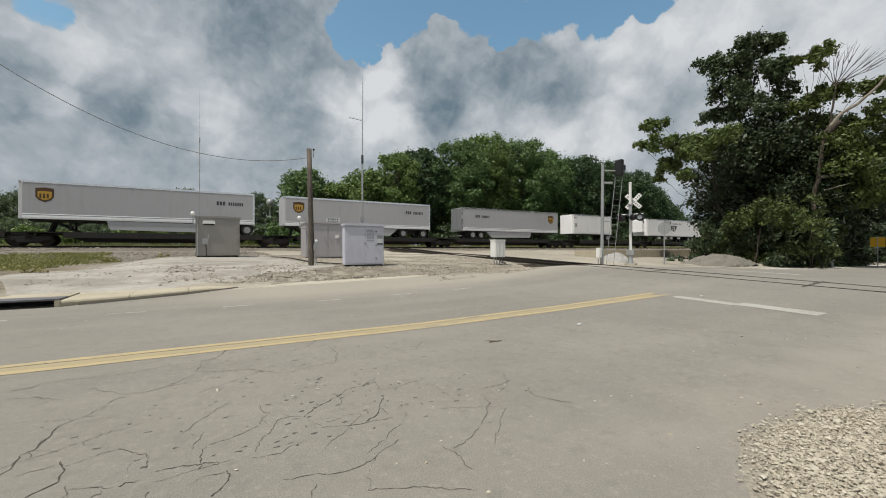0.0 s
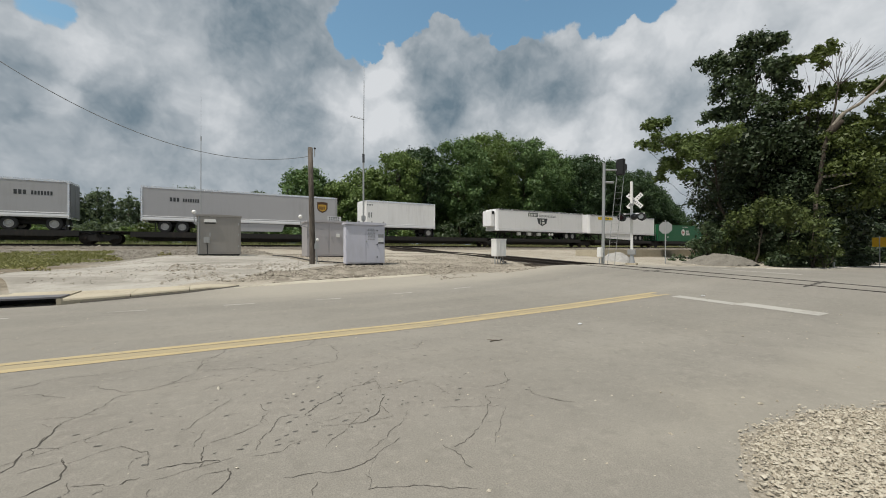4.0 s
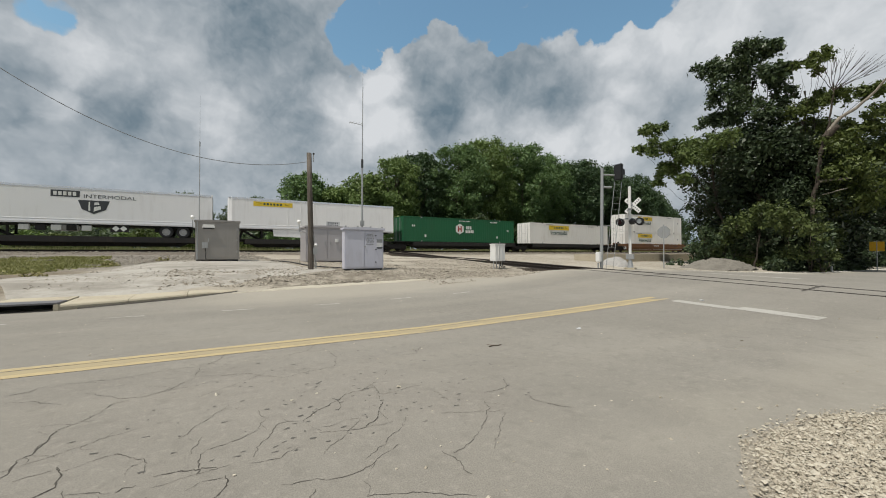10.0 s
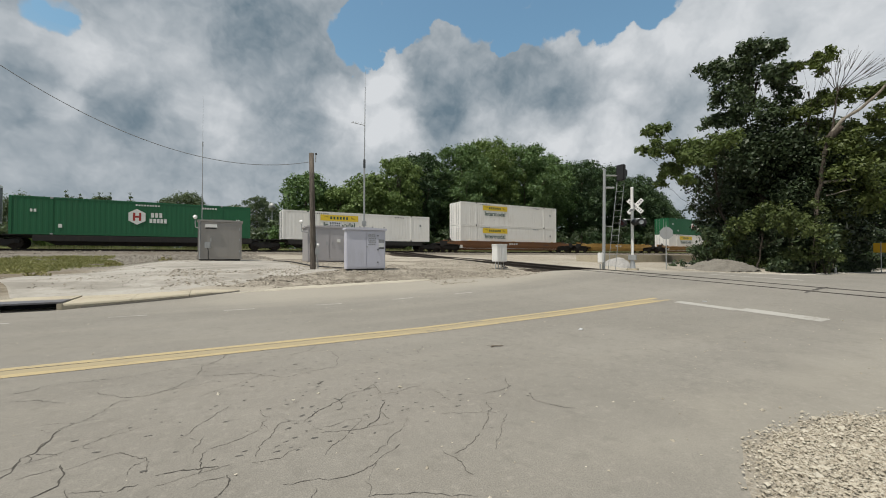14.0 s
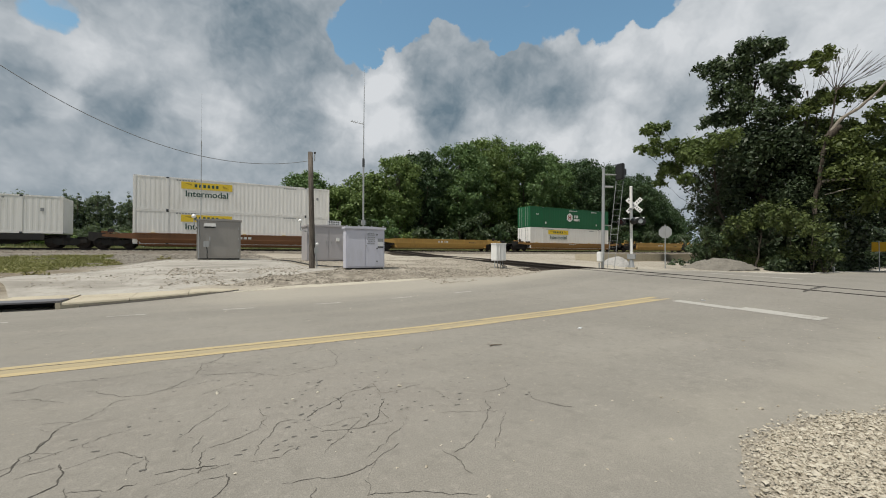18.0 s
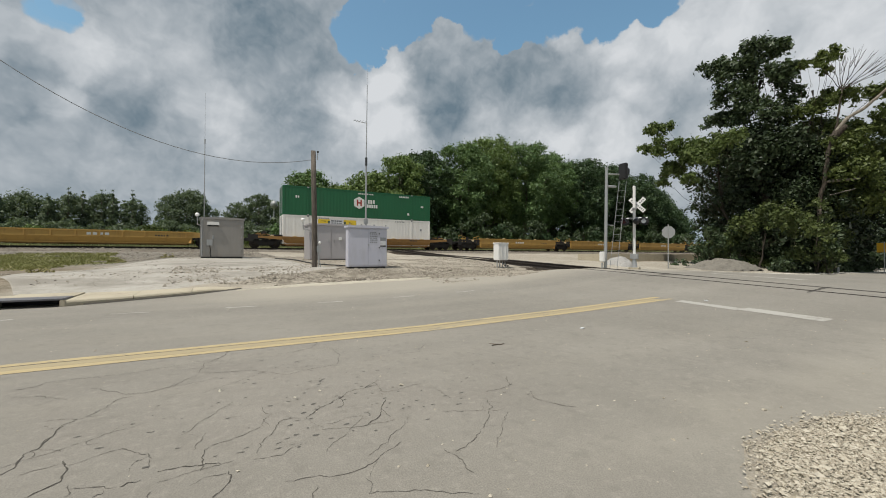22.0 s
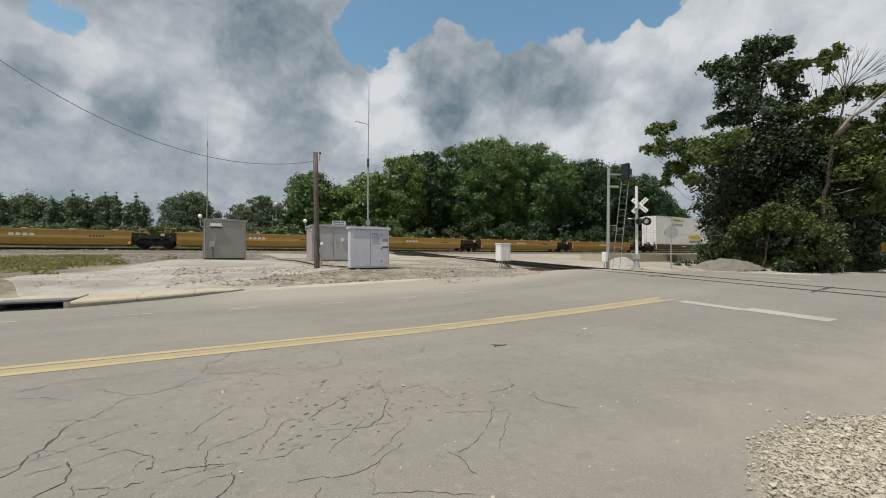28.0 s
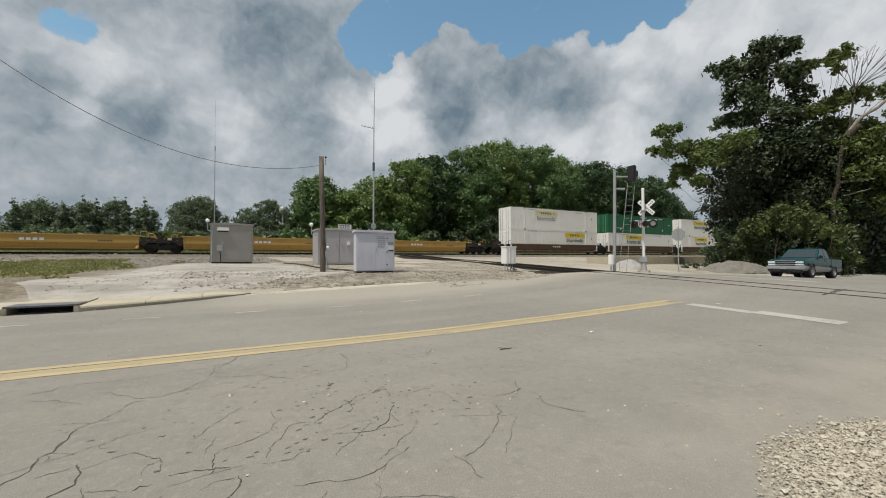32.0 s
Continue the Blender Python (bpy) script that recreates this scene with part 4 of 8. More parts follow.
def leaves(lobes, count, leaf, rs, fill=0.62, spray=0.24):
    """Leaves in drooping sprays that stand over the shells of lobes (x, y, z, radius, flatness), with gaps between the sprays."""
    spots, sizes = [], []
    for x, y, z, r, flat in lobes:
        size = min(spray * r + 0.10, 1.0)
        n = max(8, int(fill * 4 * (r / size) ** 2))
        u = rs.randn(n, 3)
        u[:, 2] = np.where(u[:, 2] < -0.7, -u[:, 2] * 0.5, u[:, 2])
        u /= np.linalg.norm(u, axis=1)[:, None]
        d = r * (0.45 + 0.55 * rs.rand(n) ** 0.6) - size * 0.3
        spots.append(np.array((x, y, z)) + u * d[:, None] * np.array((1, 1, flat)))
        sizes.append(size * np.exp(0.3 * rs.randn(n)))
    spots, sizes = np.concatenate(spots), np.concatenate(sizes)
    share = sizes ** 2
    pick = rs.choice(len(spots), count, p=share / share.sum())
    u = rs.randn(count, 3) * np.array((0.52, 0.52, 0.44))
    u[:, 2] -= 0.35 * (u[:, 0] ** 2 + u[:, 1] ** 2)
    c = spots[pick] + u * sizes[pick][:, None]
    nrm = 0.9 * u + 0.50 * rs.randn(count, 3)
    nrm[:, 2] += 0.45
    nrm /= np.linalg.norm(nrm, axis=1)[:, None]
    t = np.cross(nrm, rs.randn(count, 3))
    t /= np.maximum(np.linalg.norm(t, axis=1), 1e-6)[:, None]
    b = np.cross(nrm, t)
    s = (leaf * np.exp(0.3 * rs.randn(count)))[:, None]
    v = np.stack([c - t * s, c + b * s * 0.55 - nrm * s * 0.12, c + t * s * 1.05, c - b * s * 0.5 - nrm * s * 0.1], 1).reshape(-1, 3)
    f = np.arange(count * 4).reshape(-1, 4)
    return v, f


def leaf_object(name, v, f, mat, parent):
    me = bpy.data.meshes.new(name)
    k = len(f)
    me.vertices.add(len(v))
    me.vertices.foreach_set("co", np.ascontiguousarray(v, dtype=np.float32).ravel())
    me.loops.add(k * 4)
    me.loops.foreach_set("vertex_index", f.astype(np.int32).ravel())
    me.polygons.add(k)
    me.polygons.foreach_set("loop_start", np.arange(0, k * 4, 4, dtype=np.int32))
    me.update(calc_edges=True)
    me.materials.append(mat)
    ob = new(name, me)
    ob.parent = parent
    return ob


def tree(x, y, top, r, mat, label, seed, density=1.0, leaf=0.30, low=0.25, group="", name="tree", lobes_n=34, trunk_r=None):
    """A broadleaf tree: tapered trunk, limbs and a lobed crown of leaf sprays."""
    rnd, rs = random.Random(seed), np.random.RandomState(seed)
    g = land_z(x, y)
    h = top - g
    ob = thing(name, pose(x, y, g), label, "tree", group)
    lobes, mid, half = [], h * (1 + low) / 2, h * (1 - low) / 2
    for i in range(lobes_n):
        # leafy masses over the whole crown, smaller towards its rim
        k = 1 - 2 * (i + 0.5) / lobes_n
        a = i * 2.399 + rnd.uniform(-0.35, 0.35)
        wide = math.sqrt(1 - k * k)
        lr = r * rnd.uniform(0.20, 0.34)
        reach = rnd.uniform(0.80, 1.05)
        z = mid + k * (half - lr * 0.85) * (0.94 + 0.06 * rnd.random())
        lobes.append(((r - lr) * wide * reach * math.cos(a), (r - lr) * wide * reach * math.sin(a), z, lr, rnd.uniform(0.7, 0.95)))
    for k in (-0.45, 0.0, 0.45):
        lobes.append((0, 0, mid + half * k, r * 0.58, 1.0))
    tv, tf = [], []
    tr = trunk_r or max(0.12, h * 0.018)
    tube_mesh(tv, tf, *limb(rnd, (0, 0, -0.3), (rnd.uniform(-0.4, 0.4), rnd.uniform(-0.4, 0.4), h * 0.8), tr, tr * 0.2, 8, 0.015), segs=9)
    for lx, ly, lz, lr, _ in lobes[::3]:
        z0 = max(h * 0.12, lz - 0.28 * h)
        tube_mesh(tv, tf, *limb(rnd, (0, 0, z0), (lx, ly, lz), tr * 0.42, tr * 0.08, 5, 0.07), segs=6)
    o = raw("trunk", tv, tf, BARK, True)
    o.parent = ob
    area = sum(l[3] ** 2 for l in lobes)
    v, f = leaves(lobes, int(density * 5.5 * area / leaf ** 2), leaf, rs)
    leaf_object("crown", v, f, mat, ob)
    return ob


def bush(x, y, r, h, mat, label, seed, leaf=0.2, density=1.0, name="bush", group="", base=None):
    rnd, rs = random.Random(seed), np.random.RandomState(seed)
    ob = thing(name, pose(x, y, land_z(x, y) if base is None else base), label, "bush", group)
    lobes = []
    for i in range(9):
        a, d = rnd.random() * 6.28, r * rnd.random() ** 0.6 * 0.8
        lr = min(r, h) * rnd.uniform(0.32, 0.5)
        lobes.append((d * math.cos(a), d * math.sin(a), rnd.uniform(0.15, 1.0) * (h - lr), lr, 0.85))
    for l in lobes[:5]:
        tv, tf = [], []
        tube_mesh(tv, tf, *limb(rnd, (0, 0, -0.15), l[:3], 0.035, 0.010, 4, 0.06), segs=5)
        o = raw("stem", tv, tf, SHADE_BARK, True)
        o.parent = ob
    area = sum(l[3] ** 2 for l in lobes)
    v, f = leaves(lobes, int(density * 5.5 * area / leaf ** 2), leaf, rs)
    v[:, 2] = np.maximum(v[:, 2], -0.1)
    leaf_object("foliage", v, f, mat, ob)
    return ob


def conifer(x, y, top, r, mat, label, seed, group):
    """A ragged pointed evergreen: whorls of drooping sprays that widen downwards."""
    rnd, rs = random.Random(seed), np.random.RandomState(seed)
    g = land_z(x, y)
    h = top - g
    ob = thing("tree", pose(x, y, g), label, "tree", group)
    tv, tf = [], []
    tube_mesh(tv, tf, *limb(rnd, (0, 0, -0.3), (0, 0, h * 0.97), 0.25, 0.03, 8, 0.006), segs=8)
    lobes = []
    for k in range(12):
        u = (k + 0.3) / 12
        for _ in range(2 if k else 1):
            a, d = rnd.random() * 6.28, r * u ** 0.7 * rnd.uniform(0.3, 0.75)
            lobes.append((d * math.cos(a), d * math.sin(a), h * (1 - 0.92 * u), 0.25 + r * 0.5 * u ** 0.7, 1.15))
            tube_mesh(tv, tf, *limb(rnd, (0, 0, h * (1 - 0.92 * u) - 0.3), lobes[-1][:3], 0.06, 0.02, 3, 0.05), segs=5)
    o = raw("trunk", tv, tf, BARK, True)
    o.parent = ob
    v, f = leaves(lobes, int(6.0 * sum(l[3] ** 2 for l in lobes) / 0.25 ** 2), 0.25, rs)
    leaf_object("crown", v, f, mat, ob)
    return ob


def make_grove():
    """The wood behind the railway."""
    wood = "trees behind the railway"
    for i, (x, y, top, r) in enumerate([(12.2, 66, 15.2, 4.2), (17.0, 64, 12.9, 3.8), (22.0, 66, 15.6, 4.4), (27.2, 64, 18.3, 4.8), (33.5, 67, 20.2, 5.6),
                                        (41, 66, 22.6, 6.6), (49, 68, 25.3, 7.2), (57.5, 66, 25.0, 7.4), (67, 69, 24.6, 7.2), (76.5, 67, 24.2, 7.0),
                                        (86.5, 68, 24.8, 7.0), (95.5, 66, 23.3, 6.4), (103.5, 66, 19.0, 5.2), (109, 64, 14.5, 3.6)]):
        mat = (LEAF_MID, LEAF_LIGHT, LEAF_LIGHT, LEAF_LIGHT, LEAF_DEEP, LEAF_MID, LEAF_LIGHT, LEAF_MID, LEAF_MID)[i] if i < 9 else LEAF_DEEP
        r *= 1.16
        top += 1.3 * smooth(18, 30, x) * smooth(92, 80, x)
        tree(x, y, top, r, mat, "tall dense broadleaf tree in full summer leaf behind the railway", 20 + i, 0.95, 0.20, 0.16, wood, trunk_r=0.3)
    rnd = random.Random(8)
    for i, (x, top) in enumerate([(16, 12.6), (21, 13.2), (27, 16.5), (33, 18.2), (40, 19.8), (47, 22.5), (56, 23.8), (66, 23.6), (76, 23.4), (86, 23.0), (97, 22.6), (107, 18.0), (115, 13.0)]):
        # Shade between the front crowns is put into these dark leaves.
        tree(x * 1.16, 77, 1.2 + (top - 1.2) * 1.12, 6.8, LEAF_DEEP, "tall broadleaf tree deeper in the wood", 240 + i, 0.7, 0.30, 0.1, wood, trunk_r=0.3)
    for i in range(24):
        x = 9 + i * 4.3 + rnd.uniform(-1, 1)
        # Beyond x = 33 the shade under the wood is leaf colour.
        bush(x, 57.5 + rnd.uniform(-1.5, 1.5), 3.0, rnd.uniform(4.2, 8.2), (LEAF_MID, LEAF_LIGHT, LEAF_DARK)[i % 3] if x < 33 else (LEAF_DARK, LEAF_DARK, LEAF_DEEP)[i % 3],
             "leafy undergrowth at the edge of the wood", 60 + i, 0.20, 0.9, "thicket", "undergrowth behind the railway")
    for i in range(26):
        x = 8 + i * 4.6 + rnd.uniform(-1, 1)
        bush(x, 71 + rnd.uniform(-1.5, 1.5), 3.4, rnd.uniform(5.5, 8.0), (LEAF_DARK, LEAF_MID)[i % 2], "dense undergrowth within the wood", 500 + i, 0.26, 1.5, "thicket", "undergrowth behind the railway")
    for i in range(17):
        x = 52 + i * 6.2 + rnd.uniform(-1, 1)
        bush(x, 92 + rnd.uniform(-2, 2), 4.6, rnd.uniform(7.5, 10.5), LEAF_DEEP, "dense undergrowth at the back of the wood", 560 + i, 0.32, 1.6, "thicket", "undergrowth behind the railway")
    far = "distant trees beyond the field"
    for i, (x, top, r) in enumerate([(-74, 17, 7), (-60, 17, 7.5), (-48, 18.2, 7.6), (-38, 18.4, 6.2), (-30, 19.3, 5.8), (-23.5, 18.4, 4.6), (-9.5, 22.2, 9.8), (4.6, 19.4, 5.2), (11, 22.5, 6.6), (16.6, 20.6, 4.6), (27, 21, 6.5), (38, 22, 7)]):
        tree(x, 150 + rnd.uniform(-4, 4), top, r, LEAF_HAZED, "distant broadleaf tree beyond the field", 100 + i, 0.85, 0.27, 0.04, far, lobes_n=30, trunk_r=0.3)
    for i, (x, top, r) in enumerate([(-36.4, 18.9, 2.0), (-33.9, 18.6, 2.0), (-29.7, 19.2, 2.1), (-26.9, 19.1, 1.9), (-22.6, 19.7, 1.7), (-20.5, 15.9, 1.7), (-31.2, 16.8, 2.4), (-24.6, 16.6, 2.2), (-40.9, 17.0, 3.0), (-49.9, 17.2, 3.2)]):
        conifer(x, 144 + rnd.uniform(-2, 2), top, r, LEAF_HAZED, "distant pointed evergreen beyond the field", 180 + i, far)
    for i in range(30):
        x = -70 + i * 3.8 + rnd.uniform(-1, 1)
        bush(x, 139 + rnd.uniform(-3, 3), 4.4, rnd.uniform(5.0, 7.5), LEAF_HAZED, "dense scrub beyond the field", 440 + i, 0.30, 1.5, "thicket", "scrub beyond the field")
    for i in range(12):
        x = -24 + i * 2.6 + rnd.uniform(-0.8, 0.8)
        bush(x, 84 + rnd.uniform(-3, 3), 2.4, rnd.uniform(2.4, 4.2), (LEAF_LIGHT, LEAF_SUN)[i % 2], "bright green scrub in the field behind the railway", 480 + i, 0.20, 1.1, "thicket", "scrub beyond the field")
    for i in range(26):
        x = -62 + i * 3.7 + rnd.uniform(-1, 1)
        bush(x, 130 + rnd.uniform(-4, 4), 4.2, rnd.uniform(5.0, 8.6), LEAF_HAZED, "scrub along the far edge of the field", 140 + i, 0.26, 0.8,
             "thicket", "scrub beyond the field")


def lobe_tree(x, y, lobes, mat, label, seed, leaf, density, trunk, tr=0.28, fill=0.62, spray=0.24):
    """A tree of uneven habit whose crown masses are set one by one (height above the ground at its foot)."""
    rnd, rs = random.Random(seed), np.random.RandomState(seed)
    g = land_z(x, y)
    ob = thing("tree", pose(x, y, g), label, "tree", "trees beside the crossing")
    tv, tf = [], []
    tube_mesh(tv, tf, *limb(rnd, (0, 0, -0.3), trunk, tr, tr * 0.35, 9, 0.02), segs=10)
    for l in lobes:
        k = rnd.uniform(0.35, 0.7)
        root = (trunk[0] * k, trunk[1] * k, min(trunk[2] * k, l[2] - 0.5))
        tube_mesh(tv, tf, *limb(rnd, root, l[:3], tr * 0.13, 0.010, 6, 0.025), segs=6)
        for _ in range(3):
            e = Vector(l[:3]) + Vector((rnd.uniform(-1, 1), rnd.uniform(-1, 1), rnd.uniform(-0.4, 1))) * l[3] * 0.85
            tube_mesh(tv, tf, *limb(rnd, l[:3], e, 0.025, 0.008, 4, 0.08), segs=5)
    o = raw("trunk", tv, tf, SHADE_BARK, True)
    o.parent = ob
    area = sum(l[3] ** 2 for l in lobes)
    v, f = leaves(lobes, int(density * 5.5 * area / leaf ** 2), leaf, rs, fill, spray)
    v[:, 2] = np.maximum(v[:, 2], 0.02)
    leaf_object("crown", v, f, mat, ob)
    return ob


def make_roadside_trees():
    top = [(-0.8, 1.8, 17.7, 2, 0.85), (1.2, 0.6, 19.3, 1.6, 0.85), (-1.2, 0.7, 19.3, 1, 0.85), (0.9, -0.7, 19.4, 0.9, 0.85), (-1.4, 3.2, 18.3, 1.4, 0.85), (-0.8, 4.8, 19.2, 0.7, 0.85), (-1.7, 1.8, 15.4, 1.6, 0.85), (0.5, 0.4, 16.4, 2, 0.85), (0.5, -1.3, 16.7, 1.2, 0.85), (1.8, -1.2, 15.1, 1.1, 0.85), (-1.1, 0.4, 13.8, 1.7, 0.85), (-0.5, 2.7, 13.8, 1.2, 0.85), (-1.6, 3.6, 13.4, 1, 0.85)]
    low = [(0.9, -0.9, 13.2, 1.7, 0.85), (1.2, 1.8, 11.4, 2.4, 0.85), (0, -1.2, 10.1, 2.4, 0.85), (-0, 2.9, 10.5, 2, 0.85), (1.5, -2.6, 8.5, 2.1, 0.85), (1.4, 1.4, 7.7, 2.6, 0.85), (-1.3, 2.1, 6, 1.8, 0.85), (1.6, -1.1, 6.3, 2.5, 0.85), (-1.2, 3.9, 5, 1, 0.85), (0.3, 3.9, 7.1, 1.1, 0.85), (-0.5, 0.2, 3.3, 2.5, 0.85), (-0.1, 3.1, 2.9, 1.6, 0.85), (1.2, -2, 2.8, 2.4, 0.85)]
    low += [(-1.5, 0.6, 9.0, 2.6, 1.1), (0.5, 0.6, 11.0, 2.4, 1.0), (3.0, 0.8, 6.5, 3.4, 1.0)]
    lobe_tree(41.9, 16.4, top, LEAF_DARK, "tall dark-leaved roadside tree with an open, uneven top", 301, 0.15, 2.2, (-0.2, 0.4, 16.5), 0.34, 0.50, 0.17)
    # Lower lobes of the tall tree, set apart in the shade-coloured leaf.
    lobe_tree(42.0, 16.6, low, LEAF_SHADE, "lower part of the tall tree, shade put into its leaf colour", 306, 0.15, 1.7, (-0.2, 0.2, 9.0), 0.2)
    bough = [(-5.6, 3.9, 12.4, 0.9, 0.85), (-4.9, 5.2, 11.1, 0.7, 0.85), (-5.9, 2.7, 10.7, 1.2, 0.85), (-3.9, 2.3, 10.4, 1.5, 0.85), (-3.7, 0.7, 9.8, 1.6, 0.85), (-3.7, 3.4, 8.8, 1.2, 0.85), (-4.9, 1, 7.6, 0.8, 0.85), (-4.6, 3.4, 12.8, 0.7, 0.85), (-5.2, 3.3, 7.5, 0.6, 0.85), (-2.2, 0.7, 10.9, 1.2, 0.85), (-3.7, -1.4, 10.5, 1.1, 0.85)]
    lobe_tree(40.5, 18.5, bough, LEAF_BOUGH, "roadside tree with a long bough over the gravel, sunlight put into its leaf colour", 302, 0.13, 2.8, (-1.2, 0.6, 9.5), 0.16, 0.5, 0.18)
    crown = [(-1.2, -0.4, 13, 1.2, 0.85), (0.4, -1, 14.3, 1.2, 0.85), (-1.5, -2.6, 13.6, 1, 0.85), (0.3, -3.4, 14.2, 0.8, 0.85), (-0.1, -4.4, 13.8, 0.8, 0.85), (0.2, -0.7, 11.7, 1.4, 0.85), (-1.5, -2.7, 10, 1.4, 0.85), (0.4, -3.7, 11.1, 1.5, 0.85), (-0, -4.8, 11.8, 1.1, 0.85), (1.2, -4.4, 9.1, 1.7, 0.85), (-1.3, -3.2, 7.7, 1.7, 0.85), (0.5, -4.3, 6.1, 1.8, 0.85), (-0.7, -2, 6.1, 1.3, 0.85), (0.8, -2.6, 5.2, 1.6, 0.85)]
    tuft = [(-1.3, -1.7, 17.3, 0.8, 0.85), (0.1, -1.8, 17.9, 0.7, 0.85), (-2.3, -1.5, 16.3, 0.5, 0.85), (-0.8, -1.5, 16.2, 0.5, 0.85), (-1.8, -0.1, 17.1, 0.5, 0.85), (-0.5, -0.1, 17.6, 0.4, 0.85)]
    lobe_tree(44.0, 14.3, crown + tuft, LEAF_SUN, "yellow-green roadside tree with open boughs over the road, sunlight put into its leaf colour", 303, 0.13, 2.0, (-0.9, -0.6, 15.0), 0.24, 0.55, 0.20)
    # Low masses of the yellow-green tree, split off to carry painted shade.
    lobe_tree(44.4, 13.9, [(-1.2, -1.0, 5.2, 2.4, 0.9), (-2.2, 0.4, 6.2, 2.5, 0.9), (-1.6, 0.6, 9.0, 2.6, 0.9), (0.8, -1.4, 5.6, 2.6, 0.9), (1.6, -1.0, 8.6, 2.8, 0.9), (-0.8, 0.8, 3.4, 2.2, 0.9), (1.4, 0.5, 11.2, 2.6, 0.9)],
              LEAF_SHADE, "low boughs set as a tree of their own, shade put into their leaf colour", 305, 0.11, 1.1, (0.0, 0.0, 8.0), tr=0.2)
    # The dark under these crowns is put into their leaves as colour.
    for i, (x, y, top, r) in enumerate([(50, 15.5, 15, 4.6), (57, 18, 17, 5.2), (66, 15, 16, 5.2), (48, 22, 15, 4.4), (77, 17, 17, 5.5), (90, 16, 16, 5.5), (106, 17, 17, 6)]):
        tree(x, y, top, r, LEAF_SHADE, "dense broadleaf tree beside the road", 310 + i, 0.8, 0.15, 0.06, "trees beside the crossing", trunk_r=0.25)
    rnd = random.Random(12)
    for i in range(12):
        x = 34.2 + i * 1.0
        bush(x + rnd.uniform(-0.4, 0.4), 17.9 - 0.42 * (x - 34.2) + rnd.uniform(-0.1, 0.7), rnd.uniform(1.1, 1.6), rnd.uniform(1.8, 3.9),
             (LEAF_DARK, LEAF_OLIVE, LEAF_DARK)[(i * 2) % 3], "overgrown shrub at the foot of the trees", 330 + i, 0.10, 0.8, "bush", "shrubs beside the crossing")
    lobe_tree(37.2, 15.2, [(-0.6, 1, 3.4, 1.1, 0.85), (1.1, 0.2, 3.8, 1.3, 0.85), (-0.4, -1.9, 4, 1.2, 0.85), (1.3, -2.3, 3.4, 1.1, 0.85), (0.1, -0.6, 4.6, 0.8, 0.85), (0.4, 1.9, 2.7, 0.9, 0.85), (0.2, -3.7, 2.9, 0.8, 0.85), (-0.7, 2.5, 1.3, 0.7, 0.85)], LEAF_OLIVE, "small olive-green tree at the edge of the thicket", 304, 0.12, 1.2, (0.3, -0.4, 2.8), 0.08)
    # Undergrowth wears the shade of the canopy as its leaf colour.
    for i in range(22):
        x = 41.5 + (i % 11) * 3.2 + rnd.uniform(-0.8, 0.8)
        bush(x, (15.5, 20.0)[i // 11] - 0.06 * (x - 41) + rnd.uniform(-0.8, 0.8), rnd.uniform(2.2, 2.8), rnd.uniform(3.8, 5.6), LEAF_SHADE, "undergrowth beneath the roadside trees, shade put into its leaf colour", 360 + i, 0.16, 1.2, "thicket", "undergrowth beside the crossing")
    for i, (x, y, r, h) in enumerate([(39.1, 12.3, 1.2, 5.8), (41.0, 12.5, 1.2, 4.6), (38.4, 13.4, 1.0, 4.6), (40.6, 12.6, 1.1, 3.6), (40.2, 11.9, 1.0, 3.0)]):
        bush(x, y, r, h, (LEAF_OLIVE, LEAF_DARK)[i % 2], "overgrown shrub at the foot of the trees", 390 + i, 0.10, 0.8, "bush", "shrubs beside the crossing")
    # Added scrub: dark leaves stand for the shaded ground before the thicket.
    for i in range(16):
        x = 36.6 + i * 0.95
        bush(x + rnd.uniform(-0.2, 0.2), 13.6 - 0.085 * (x - 36.6) + rnd.uniform(-0.3, 0.3), rnd.uniform(0.7, 1.0), rnd.uniform(0.7, 1.4), (LEAF_SHADE, LEAF_DARK)[i % 3 == 0], "low dark scrub added to stand for shade at the foot of the thicket", 410 + i, 0.09, 1.2, "bush", "shrubs beside the crossing")
    # dead leaning snag: trunk with its shade put into dark bark, one pale bough reaching over the road, a fan of bare
    # twigs
    rnd = random.Random(4)
    gx, gy = 41.22, 13.26
    snag = thing("dead_tree", pose(gx, gy, land_z(gx, gy)), "bare grey dead tree leaning among the green ones", "tree")

    def wood(name, mat, runs):
        tv, tf = [], []
        for a, b, r0, r1 in runs:
            tube_mesh(tv, tf, *limb(rnd, a, b, r0, r1, 5, 0.025), segs=8)
        o = raw(name, tv, tf, mat, True)
        o.parent = snag
    wood("trunk", SHADE_BARK, [((0, 0, -0.3), (0.15, -0.5, 5.4), 0.18, 0.16), ((0.15, -0.5, 5.3), (0.30, -0.95, 9.4), 0.16, 0.15), ((0.30, -0.95, 9.3), (0.42, -1.4, 11.0), 0.16, 0.16)])
    wood("burl", SHADE_BARK, [((0.36, -1.25, 10.5), (0.56, -1.95, 11.3), 0.30, 0.16)])
    wood("bough", DEADWOOD, [((0.42, -1.4, 10.9), (0.60, -2.05, 11.9), 0.15, 0.12), ((0.60, -2.05, 11.9), (0.82, -2.9, 12.4), 0.12, 0.11), ((0.82, -2.9, 12.4), (1.0, -3.6, 13.1), 0.11, 0.09), ((1.0, -3.6, 13.1), (1.3, -5.1, 14.9), 0.09, 0.05)])
    wood("broken_branch", DEADWOOD, [((0.25, -0.7, 7.1), (0.76, -2.66, 7.15), 0.13, 0.06)])
    wood("broken_branch", DEADWOOD, [((0.30, -0.9, 6.0), (0.70, -2.4, 6.4), 0.06, 0.03)])
    root = Vector((0.52, -1.74, 14.1))
